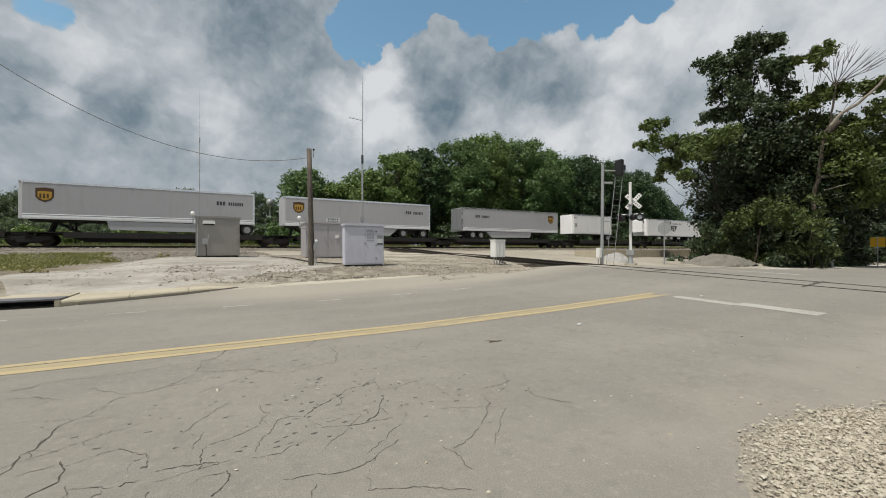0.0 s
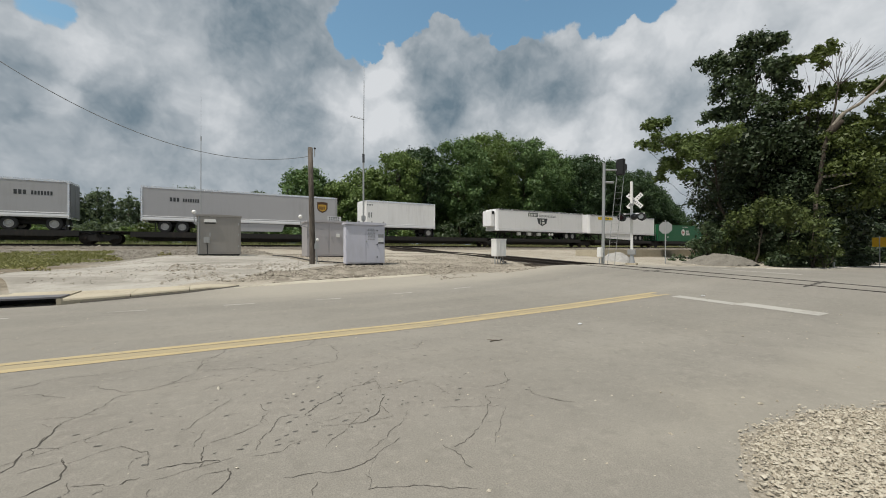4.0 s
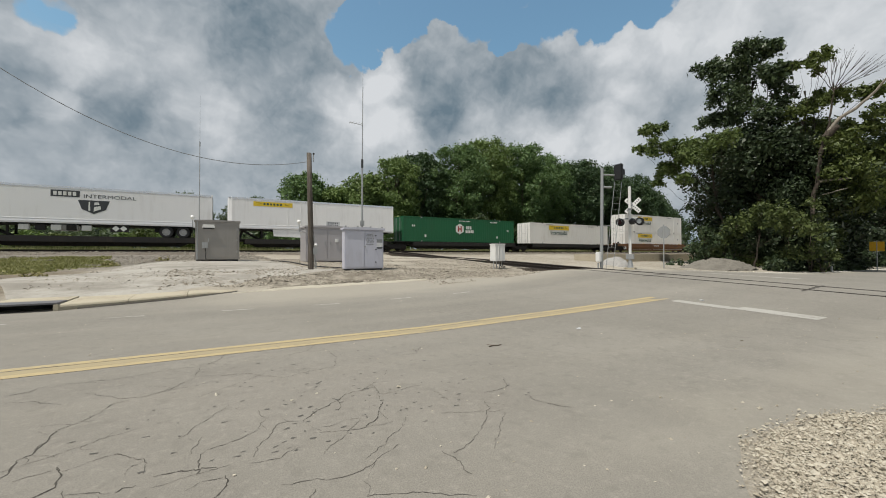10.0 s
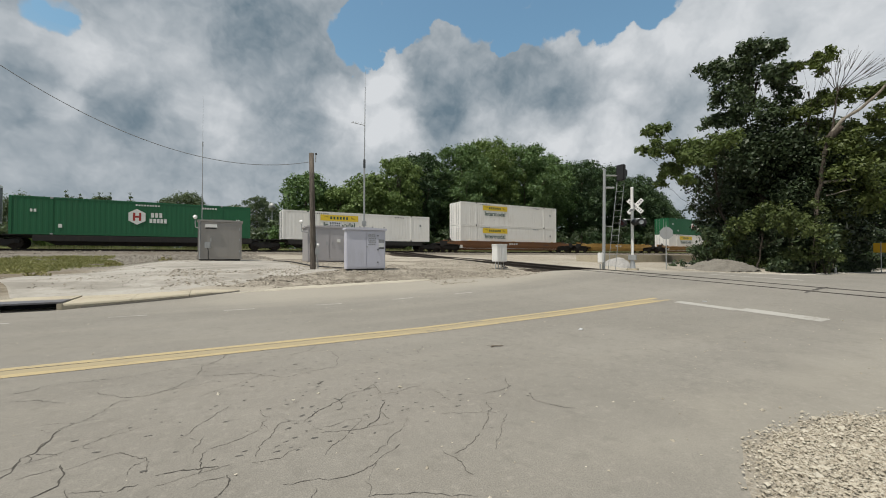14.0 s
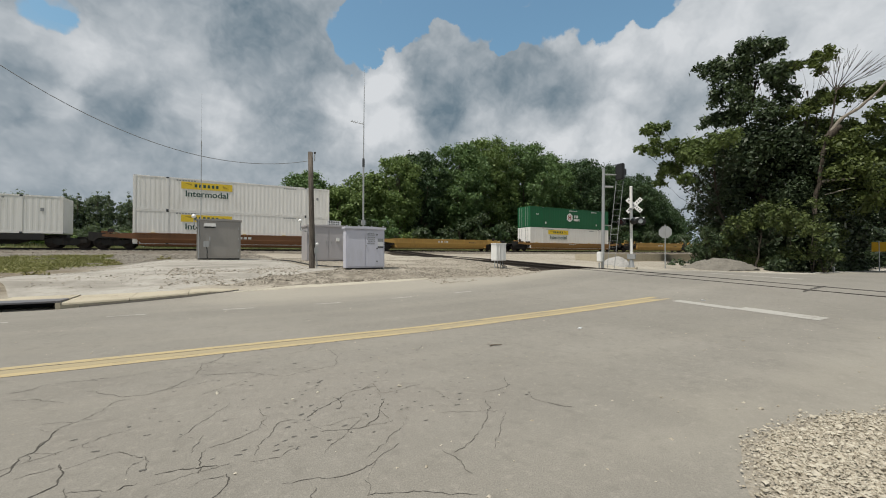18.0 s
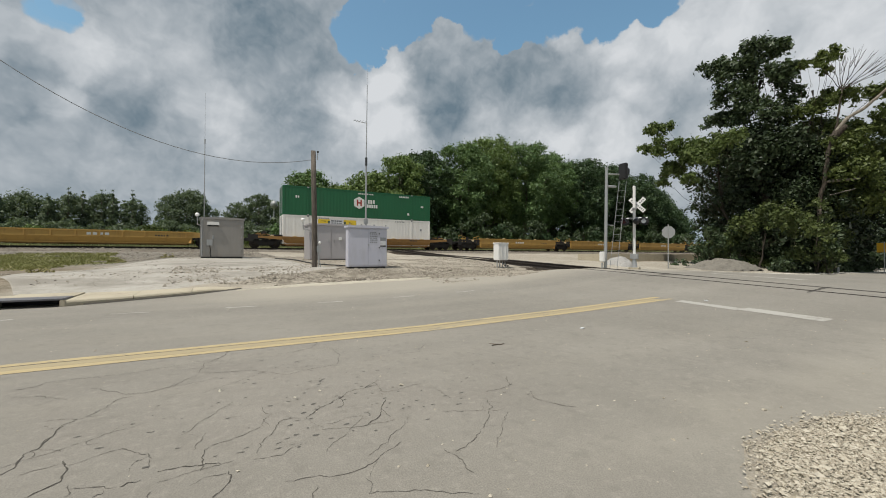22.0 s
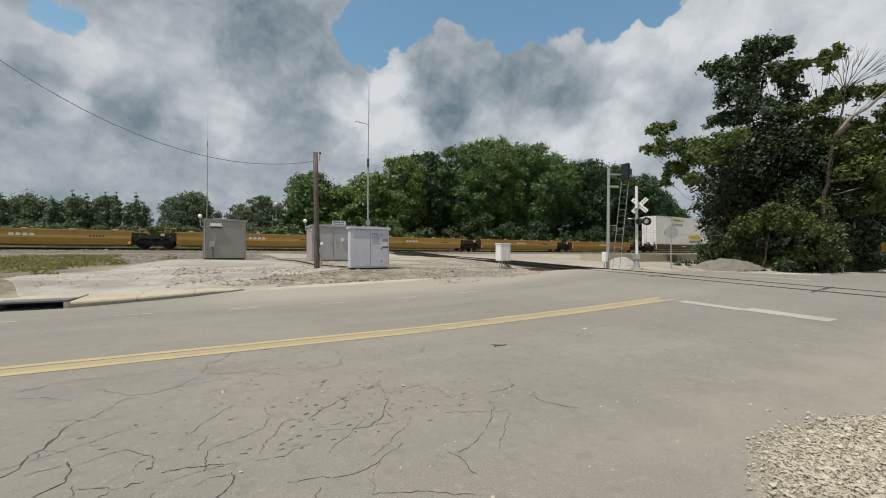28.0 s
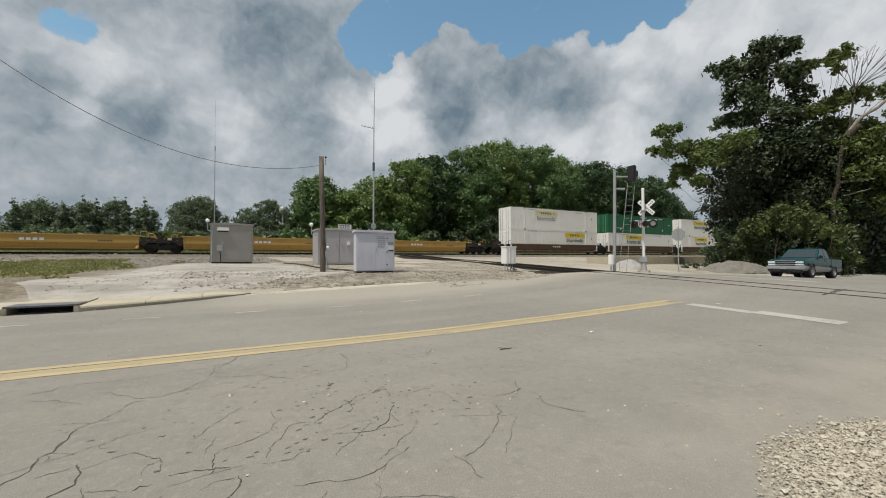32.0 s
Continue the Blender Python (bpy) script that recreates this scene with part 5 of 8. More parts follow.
    wood("dead_limb", SHADE_BARK, [((0.42, -1.4, 10.9), (0.50, -1.6, 12.8), 0.08, 0.065), ((0.50, -1.6, 12.7), root, 0.065, 0.05)])
    for k in range(11):
        a = -0.5 + 1.75 * k / 10
        tip = root + Vector((rnd.uniform(-0.2, 0.5), -2.9 * math.sin(a) - 0.2, 2.9 * math.cos(a) * rnd.uniform(0.75, 1.05)))
        mid = root.lerp(tip, 0.55)
        runs = [(root, tip, 0.030, 0.009)]
        for _ in range(3):
            runs.append((mid, mid + (tip - mid) * 0.9 + Vector((rnd.uniform(-0.5, 0.5), rnd.uniform(-0.6, 0.6), rnd.uniform(-0.1, 0.5))), 0.015, 0.006))
        wood("twig_spray", SHADE_BARK, runs)


make_grove()
make_roadside_trees()

# ---- the train ----
SPEED, GAIN = 7.987, 0.00109


def travelled(t):
    return SPEED * t + 0.5 * GAIN * t * t


ROLLING = []                   # everything that rolls along the main line: object, x and z at the start


def rolling(name, x, z, label, category, group):
    ob = thing(name, pose(x, TRACK_Y, z), label, category, group)
    ROLLING.append((ob, x, z))
    return ob


TRAILER_GREY = painted("trailer_grey", (0.42, 0.42, 0.44), (0.26, 0.25, 0.24), 0.30, 0.5, scale=0.7)
# Rear ends lie in shade; that shade is put into this grey.
SHADED_DOOR = painted("trailer_door", (0.17, 0.175, 0.185), (0.11, 0.10, 0.10), 0.4, 0.5, scale=0.7)
TRAILER_WHITE = painted("trailer_white", (0.84, 0.84, 0.845), (0.48, 0.46, 0.43), 0.30, 0.45, scale=0.7)
BOX_WHITE = painted("container_white", (0.77, 0.76, 0.73), (0.42, 0.37, 0.30), 0.32, 0.5, scale=0.8)
BOX_GREEN = painted("container_green", (0.012, 0.105, 0.043), (0.035, 0.075, 0.04), 0.4, 0.5, scale=0.8)
CHROME = painted("polished_rail", (0.86, 0.86, 0.87), (0.5, 0.49, 0.47), 0.25, 0.22, 0.85)
# Sun glint along the lower rails is put into this pale colour.
GLINT_RAIL = painted("bright_lower_rail", (0.80, 0.80, 0.81), (0.52, 0.51, 0.49), 0.25, 0.32, 0.25)
CAR_BLACK = painted("car_black", (0.020, 0.019, 0.018), (0.060, 0.046, 0.035), 0.5, 0.75)
CAR_YELLOW = painted("car_yellow", (0.43, 0.265, 0.072), (0.20, 0.115, 0.05), 0.65, 0.6, scale=1.0)
CAR_OCHRE = painted("car_ochre", (0.30, 0.165, 0.052), (0.13, 0.075, 0.035), 0.7, 0.65, scale=1.0)
CAR_BROWN = painted("car_brown", (0.175, 0.080, 0.036), (0.08, 0.05, 0.032), 0.7, 0.65)
CAR_RUST = painted("car_dark_rust", (0.105, 0.062, 0.038), (0.05, 0.038, 0.028), 0.7, 0.7)
RUBBER = plain("tyre_rubber", (0.025, 0.025, 0.026), 0.8)
RIM = painted("steel_rim", (0.44, 0.44, 0.44), (0.4, 0.38, 0.36), 0.25, 0.4, 0.1, streak=False)
GOLD = plain("gold_shield", (0.50, 0.30, 0.045), 0.5)
BROWN = plain("brown_shield", (0.085, 0.042, 0.018), 0.5)
SIGN_YELLOW = plain("yellow_panel", (0.72, 0.52, 0.04), 0.5)
PRINT_GREEN = plain("dark_green_print", (0.03, 0.075, 0.06), 0.5)
PRINT_WHITE = plain("white_print", (0.72, 0.73, 0.70), 0.5)
PRINT_RED = plain("red_print", (0.33, 0.04, 0.03), 0.5)


def lettering(text, size, x, y, z, mat, parent, name="lettering", squeeze=1.0, bold=0.0):
    """Built-in font, standing upright on the near side."""
    c = bpy.data.curves.new(name, "FONT")
    c.body, c.size, c.align_x, c.extrude, c.offset = text, size, "LEFT", 0.002, bold
    c.materials.append(mat)
    o = new(name, c)
    o.parent = parent
    o.matrix_basis = pose(x, y, z, 90, 0, 0) @ Matrix.Diagonal((squeeze, 1, 1, 1))
    return o


def bars(name, n, x, z, w, h, y, mat, parent, gap=0.35):
    """A run of writing too small to read, as plain bars, each of its own."""
    step = w / n
    first = part(name.replace("_bars", "_bar"), box(B(), 0, (1 - gap) * step, -0.003, 0, 0, h), mat, parent, at=pose(x, y, z))
    for i in range(1, n):
        again(first, pose(x + i * step, y, z))


def shield(x, z, w, h, y, mat, parent, name):
    o = [(x - w / 2, z + h * 0.5), (x, z + h * 0.56), (x + w / 2, z + h * 0.5), (x + w / 2, z - h * 0.12), (x + w * 0.33, z - h * 0.36), (x, z - h * 0.52), (x - w * 0.33, z - h * 0.36), (x - w / 2, z - h * 0.12)]
    return part(name, prism(B(), o, y - 0.004, y), mat, parent)


WHEEL_CACHE = {}


def road_wheel(parent, x, y, z, r=0.50, w=0.25):
    key = (r, w)
    if key not in WHEEL_CACHE:
        bm = B()
        prof = [(r * 0.58, -w / 2), (r * 0.86, -w / 2), (r * 0.97, -w * 0.38), (r, -w * 0.25), (r, w * 0.25), (r * 0.97, w * 0.38), (r * 0.86, w / 2), (r * 0.58, w / 2)]
        WHEEL_CACHE[key] = (lathe(prof, 24), lathe([(0.0, -w * 0.30), (r * 0.20, -w * 0.36), (r * 0.24, -w * 0.20), (r * 0.50, -w * 0.12), (r * 0.55, -w * 0.46), (r * 0.60, -w * 0.46), (r * 0.60, w / 2), (0.0, w / 2)], 20))
        bm.free()
        WHEEL_CACHE[key] = tuple(mesh_of(nm, b, m) for nm, b, m in zip(("tyre", "rim"), WHEEL_CACHE[key], (RUBBER, RIM)))
    tyre = new("tyre", WHEEL_CACHE[key][0])
    tyre.parent, tyre.matrix_basis = parent, pose(x, y, z)
    rim = new("rim", WHEEL_CACHE[key][1])
    rim.parent, rim.matrix_basis = tyre, pose(0, 0, 0)
    return tyre


def lathe(profile, segs):
    """Turns (radius, y) about the y axis."""
    bm = B()
    rings = []
    for r, y in profile:
        rings.append([bm.verts.new((r * math.cos(2 * math.pi * i / segs), y, r * math.sin(2 * math.pi * i / segs))) for i in range(segs)] if r > 1e-6 else [bm.verts.new((0, y, 0))])
    for a, b in zip(rings, rings[1:]):
        for i in range(segs):
            j = (i + 1) % segs
            if len(a) == 1 and len(b) == 1:
                continue
            if len(a) == 1:
                bm.faces.new((a[0], b[i], b[j]))
            elif len(b) == 1:
                bm.faces.new((a[i], b[0], a[j]))
            else:
                bm.faces.new((a[i], b[i], b[j], a[j]))
    bmesh.ops.recalc_face_normals(bm, faces=bm.faces)
    return bm


def trailer(x, length, look_of, nose_left, label, marks, panel_ribs=True, reefer=False, skirt=True, axles=2, top=4.94, wheel0=None, spread=1.25):
    """A highway van trailer standing on a flat car. Its space: x from its left end, y = 0 on the centre line, z from the rail."""
    ob = rolling("semi_trailer", x, RAIL_Z, label, "trailer", "trailers on the train")
    y0, y1, zb = -1.30, 1.30, 2.06
    L = length
    flip = (lambda u: u) if nose_left else (lambda u: L - u)

    def span(a, b):
        return tuple(sorted((flip(a), flip(b))))
    # body with rounded nose corners
    bm = B()
    out = [(0.0, y0 + 0.30), (0.08, y0 + 0.12), (0.30, y0), (L, y0), (L, y1), (0.30, y1), (0.08, y1 - 0.12), (0.0, y1 - 0.30)]
    lo = [bm.verts.new((flip(u), y, zb)) for u, y in out]
    hi = [bm.verts.new((flip(u), y, top - 0.07)) for u, y in out]
    bm.faces.new(lo)
    bm.faces.new(hi)
    for i in range(len(out)):
        j = (i + 1) % len(out)
        bm.faces.new((lo[i], lo[j], hi[j], hi[i]))
    bmesh.ops.recalc_face_normals(bm, faces=bm.faces)
    part("body", bm, look_of, ob)
    part("roof", box(B(), 0.04, L - 0.04, y0 + 0.03, y1 - 0.03, top - 0.075, top - 0.02, 0.02), CHROME, ob, "bright aluminium roof")
    a, b = span(0.30, L)
    part("top_rail", box(B(), a, b, y0 - 0.018, y0 + 0.02, top - 0.16, top, 0.01), CHROME, ob, "bright top rail")
    part("bottom_rail", prism_x(B(), a, b, [(y0 + 0.02, zb - 0.03), (y0 - 0.022, zb - 0.03), (y0 - 0.030, zb + 0.10), (y0 - 0.012, zb + 0.24), (y0 + 0.02, zb + 0.25)]), GLINT_RAIL, ob, "riveted lower rail, sun glint put into its bright colour")
    part("rub_rail", prism_x(B(), a, b, [(y0 + 0.01, zb + 0.30), (y0 - 0.020, zb + 0.31), (y0 - 0.010, zb + 0.36), (y0 + 0.01, zb + 0.37)]), GLINT_RAIL, ob)
    if panel_ribs:
        rib = None
        for i in range(1, int(L / 1.22)):
            at = pose(flip(i * 1.22 + 0.3), y0 - 0.004, (zb + top) / 2)
            if rib is None:
                rib = part("panel_joint", box(B(), -0.035, 0.035, -0.008, 0.02, -(top - zb) / 2 + 0.2, (top - zb) / 2 - 0.16), look_of, ob, at=at)
            else:
                again(rib, at)
    # rear frame
    a, b = span(L - 0.10, L + 0.015)
    part("rear_frame", box(B(), a, b, y0 - 0.025, y1 + 0.025, zb - 0.10, top - 0.005, 0.015), CHROME if not look_of == TRAILER_WHITE else look_of, ob)
    part("door", box(B(), *span(L + 0.01, L + 0.05), y0 + 0.12, -0.02, zb + 0.05, top - 0.2, 0.01), SHADED_DOOR, ob, "rear door with its shade put into a dark grey")
    part("door", box(B(), *span(L + 0.01, L + 0.05), 0.02, y1 - 0.12, zb + 0.05, top - 0.2, 0.01), SHADED_DOOR, ob, "rear door with its shade put into a dark grey")
    # underframe, kingpin plate, landing gear
    part("underframe", box(B(), *span(0.5, L - 0.4), -0.9, 0.9, zb - 0.16, zb - 0.03), CAR_BLACK, ob)
    gear = B()
    for yy in (-0.75, 0.75):
        gu = flip(2.9)
        box(gear, gu - 0.07, gu + 0.07, yy - 0.07, yy + 0.07, 1.25, zb - 0.1)
        box(gear, gu - 0.14, gu + 0.14, yy - 0.12, yy + 0.12, 1.20, 1.26)
    tube(gear, (flip(2.9), -0.75, 1.55), (flip(2.9), 0.75, 1.55), 0.03)
    tube(gear, (flip(2.9), -0.7, 1.4), (flip(4.0), -0.7, zb - 0.1), 0.03)
    part("landing_gear", gear, CAR_BLACK, ob)
    wheel0 = wheel0 or (L - 2.9 if axles == 2 else L - 0.85)
    bog = B()
    box(bog, *span(wheel0 - 0.9, wheel0 + (spread + 0.6 if axles == 2 else 0.6)), -0.55, 0.55, 1.55, zb - 0.14)
    part("suspension", bog, CAR_BLACK, ob)
    for k in range(axles):
        u = flip(wheel0 + spread * k)
        for yy in (-1.12, 1.12):
            road_wheel(ob, u, yy, 1.52, 0.51, 0.28)
        part("axle", tube(B(), (u, -1.0, 1.52), (u, 1.0, 1.52), 0.07), CAR_BLACK, ob)
    part("mud_flap", box(B(), *span(wheel0 + (spread + 0.68 if axles == 2 else 0.65), wheel0 + (spread + 0.70 if axles == 2 else 0.67)), -1.25, -0.7, 1.05, zb - 0.05), BLACK, ob)
    part("bumper", box(B(), *span(L - 0.12, L - 0.02), -1.1, 1.1, 1.35, 1.45), CHROME, ob)
    if skirt:
        u0, u1 = (5.2, wheel0 - 0.75)
        pts = [(flip(u0), zb - 0.05), (flip(u0 + 0.25), 1.30), (flip(u1 - 0.9), 1.22), (flip(u1), zb - 0.1)] if skirt == 1 else [(flip(3.8), zb - 0.05), (flip(3.9), 1.35), (flip(u1), 1.12), (flip(u1 + 0.05), zb - 0.05)]
        part("side_skirt", prism(B(), pts, y0 + 0.03, y0 + 0.05), TRAILER_GREY if look_of == TRAILER_GREY else TRAILER_WHITE, ob, "pale aerodynamic side skirt")
    if reefer:
        unit = part("cooling_unit", box(B(), *span(-0.62, -0.02), -0.95, 0.95, zb + 0.55, top - 0.25, 0.06), TRAILER_WHITE, ob, "white refrigeration unit on the nose")
        part("grille", box(B(), *span(-0.5, -0.12), -0.965, -0.945, top - 0.75, top - 0.35, 0.005), BLACK, unit)
        part("fuel_tank", box(B(), *span(5.5, 7.1), -1.15, -0.6, 1.45, 1.95, 0.12), ALU, ob)
        for k in range(5):
            u = flip(3.9 + k * 0.9)
            part("underbody_box", box(B(), u - 0.3, u + 0.3, -1.2, -0.9, 1.5, 1.92, 0.03), CAR_BLACK if k % 2 else WHITE, ob)
    marks(ob, L, y0 - 0.0245)
    return ob


def mark_grey(left):
    """A brown and gold shield near one end and dark writing near the other."""
    def marks(ob, L, y):
        u = 1.55 if left else L - 1.6
        shield(u, 3.85, 1.05, 1.05, y + 0.02, BROWN, ob, "brown_emblem")
        shield(u, 3.80, 0.80, 0.66, y + 0.012, GOLD, ob, "gold_emblem")
        bars("emblem_bars", 3, u - 0.3, 3.62, 0.62, 0.34, y + 0.006, BROWN, ob, 0.45)
        v = L - 3.1 if left else 2.0
        bars("writing_bars", 3, v, 3.72, 0.75, 0.34, y + 0.02, DARKPRINT, ob, 0.3)
        bars("writing_bars", 7, v + 0.95, 3.72, 1.25, 0.30, y + 0.02, DARKPRINT, ob, 0.35)
    return marks


def marks_pup(ob, L, y):
    bars("writing_bars", 4, 0.35, 4.35, 0.7, 0.14, y + 0.02, GREYPRINT, ob)
    bars("writing_bars", 2, 0.5, 3.05, 0.55, 0.55, y + 0.02, GREYPRINT, ob, 0.5)


def marks_reefer(ob, L, y):
    part("black_panel", box(B(), 5.4, 7.1, y + 0.014, y + 0.02, 4.12, 4.62), DARKPRINT, ob)
    bars("writing_bars", 5, 5.55, 4.22, 1.42, 0.30, y + 0.012, PRINT_WHITE, ob, 0.3)
    lettering("INTERMODAL", 0.42, 7.3, y + 0.018, 4.10, DARKPRINT, ob, squeeze=1.28)
    part("black_emblem", prism(B(), [(7.0, 3.92), (8.95, 3.92), (8.72, 3.20), (7.97, 2.84), (7.22, 3.20)], y + 0.016, y + 0.02), DARKPRINT, ob, "black emblem with pale strokes")
    part("emblem_stroke", prism(B(), [(7.62, 3.12), (7.74, 3.08), (7.72, 3.80), (7.64, 3.80)], y + 0.010, y + 0.016), PRINT_WHITE, ob)
    part("emblem_stroke", prism(B(), [(7.95, 3.02), (8.42, 3.25), (8.36, 3.50), (7.98, 3.40)], y + 0.010, y + 0.016), PRINT_WHITE, ob)
    part("emblem_stroke", prism(B(), [(7.98, 3.55), (8.30, 3.60), (8.26, 3.78), (8.0, 3.78)], y + 0.010, y + 0.016), PRINT_WHITE, ob)
    for u in (9.35, 9.85):
        part("placard", prism(B(), [(u - 0.24, 1.72), (u, 1.96), (u + 0.24, 1.72), (u, 1.48)], y + 0.03, y + 0.04), PRINT_WHITE, ob, "white diamond placard")
    part("placard_frame", box(B(), 9.0, 10.2, y + 0.04, y + 0.06, 1.44, 2.03), CAR_BLACK, ob)


def panel_mark(u, z, w, h, y, ob, mat=None):
    """A yellow name panel: its name is left as dark bars between darker wedges."""
    part("name_panel", box(B(), u, u + w, y - 0.006, y, z, z + h), mat or SIGN_YELLOW, ob, "yellow name panel" if mat is None else "faded pale yellow name panel")
    bars("name_bars", 6, u + w * 0.25, z + h * 0.28, w * 0.5, h * 0.45, y - 0.006, PRINT_GREEN, ob, 0.4)
    for s in (0, 1):
        a = u + w * (0.06 if s == 0 else 0.80)
        part("wedge", prism(B(), [(a, z + h * 0.78), (a + w * 0.14, z + h * (0.78 if s == 0 else 0.5)), (a + w * 0.14, z + h * (0.5 if s == 0 else 0.2))] if s == 0 else [(a, z + h * 0.8), (a + w * 0.14, z + h * 0.3), (a, z + h * 0.42)], y - 0.009, y - 0.006), DARK_GOLD, ob)


DARK_GOLD = plain("dark_gold", (0.42, 0.29, 0.03), 0.6)


def marks_white(ob, L, y):
    panel_mark(2.1, 4.20, 3.5, 0.43, y + 0.018, ob)


BOX_SIDES = {}


def container(x, z, look_of, marks, label, kind="green", length=16.15):
    """A corrugated domestic container; z is its floor over the rail."""
    ob = rolling("container", x, RAIL_Z + z, label, "container", "containers on the train")
    L, H, y0, y1 = length, 2.896, -1.297, 1.297
    key = look_of.name
    if key not in BOX_SIDES:
        # corrugated side: trapezoid ribs between posts
        v, f, xs = [], [], []
        u = 0.0
        while u < L - 0.30:
            xs += [(u, 0.0), (u + 0.12, 0.0), (u + 0.17, 0.007), (u + 0.29, 0.007)]
            u += 0.34
        xs.append((L, 0.0))
        for u, d in xs:
            for zz in (0.16, H - 0.12):
                v.append((u, y0 + 0.012 + d, zz))
        for i in range(len(xs) - 1):
            f.append((2 * i, 2 * i + 2, 2 * i + 3, 2 * i + 1))
        me = bpy.data.meshes.new("side_panel")
        me.from_pydata(v, [], f)
        me.materials.append(look_of)
        BOX_SIDES[key] = {"side": me}
        bm = box(B(), 0.05, L - 0.05, y0 + 0.075, y1, 0.06, H - 0.03)
        BOX_SIDES[key]["core"] = mesh_of("body", bm, look_of)
        BOX_SIDES[key]["beam_top"] = mesh_of("top_beam", box(B(), 0, L, y0, y0 + 0.09, H - 0.13, H, 0.012), look_of)
        BOX_SIDES[key]["beam_low"] = mesh_of("bottom_beam", box(B(), 0, L, y0, y0 + 0.09, 0.0, 0.17, 0.012), look_of)
        BOX_SIDES[key]["post"] = mesh_of("post", box(B(), -0.09, 0.09, -0.006, 0.10, 0, H, 0.012), look_of)
        BOX_SIDES[key]["end"] = mesh_of("end_wall", end_wall(H, y0, y1), look_of)
        BOX_SIDES[key]["casting"] = mesh_of("corner_casting", box(B(), -0.09, 0.09, -0.012, 0.1, -0.06, 0.06, 0.01), GALV if kind == "green" else DARKPRINT)
        BOX_SIDES[key]["bar"] = mesh_of("lock_bar", tube(B(), (0, 0, 0.12), (0, 0, H - 0.12), 0.022, segs=8), GALV)
    c = BOX_SIDES[key]

    def sub(nm, me, at=pose(0, 0, 0), parent=None):
        o = new(nm, me)
        o.parent, o.matrix_basis = parent or ob, at
        return o
    sub("body", c["core"])
    sub("side_panel", c["side"])
    sub("top_beam", c["beam_top"])
    sub("bottom_beam", c["beam_low"])
    for u in (0.09, 2.36, L - 2.36, L - 0.09):
        p = sub("post", c["post"], pose(u, y0 - 0.004, 0))
        if 1 < u < L - 1:
            for zz in (0.06, H - 0.06):
                sub("corner_casting", c["casting"], pose(0, -0.006, zz), p)
    door = sub("end_wall", c["end"])
    for yy in (-0.85, -0.4, 0.4, 0.85):
        sub("lock_bar", c["bar"], pose(-0.05, yy, 0), door)
    marks(ob, L, y0 - 0.008)
    return ob


def end_wall(H, y0, y1):
    """Pressed sheet with shallow horizontal ribs, one closed profile drawn across the width."""
    bm = B()
    prof = [(0.06, 0.02), (-0.01, 0.02)]
    for i in range(5):
        z = 0.35 + i * 0.52
        prof += [(-0.01, z), (-0.02, z + 0.03), (-0.02, z + 0.14), (-0.01, z + 0.17)]
    prof += [(-0.01, H - 0.02), (0.06, H - 0.02)]
    a = [bm.verts.new((x, y0 + 0.02, z)) for x, z in prof]
    b = [bm.verts.new((x, y1 - 0.02, z)) for x, z in prof]
    for i in range(len(prof)):
        j = (i + 1) % len(prof)
        bm.faces.new((a[i], a[j], b[j], b[i]))
    bm.faces.new(a)
    bm.faces.new(b)
    bmesh.ops.recalc_face_normals(bm, faces=bm.faces)
    return bm


def marks_green(ob, L, y):
    cx, cz = L / 2 - 0.45, 1.62
    pts = [(cx + 0.66 * math.cos(a), cz + 0.66 * math.sin(a)) for a in (math.pi / 6 + i * math.pi / 3 for i in range(6))]
    part("hexagon_emblem", prism(B(), pts, y - 0.008, y), PRINT_WHITE, ob, "white hexagonal emblem")
    for u in (-0.28, 0.12):
        part("emblem_upright", box(B(), cx + u, cx + u + 0.16, y - 0.012, y - 0.008, cz - 0.33, cz + 0.33), PRINT_RED, ob)
    part("emblem_bar", box(B(), cx - 0.12, cx + 0.12, y - 0.012, y - 0.008, cz - 0.08, cz + 0.08), PRINT_RED, ob)
    bars("writing_bars", 3, cx + 0.95, cz - 0.02, 0.85, 0.40, y, PRINT_WHITE, ob, 0.3)
    bars("writing_bars", 5, cx + 0.85, cz - 0.48, 1.25, 0.36, y, PRINT_WHITE, ob, 0.25)
    bars("small_writing_bars", 9, cx - 0.1, H_TOP - 0.36, 1.7, 0.12, y, PRINT_WHITE, ob)
    bars("small_writing_bars", 6, L - 2.9 - 1.0, H_TOP - 0.38, 1.2, 0.16, y, PRINT_WHITE, ob)
    bars("small_writing_bars", 2, 1.15, 1.72, 0.42, 0.22, y, PRINT_WHITE, ob)
    bars("small_writing_bars", 2, L - 1.2, 1.5, 0.36, 0.2, y, PRINT_WHITE, ob)
    for u in (2.75, L - 2.9):
        part("decal", box(B(), u, u + 0.22, y - 0.006, y, 0.55, 0.83), PRINT_WHITE, ob)


H_TOP = 2.896


SIGN_PALE = plain("faded_panel", (0.70, 0.63, 0.36), 0.6)


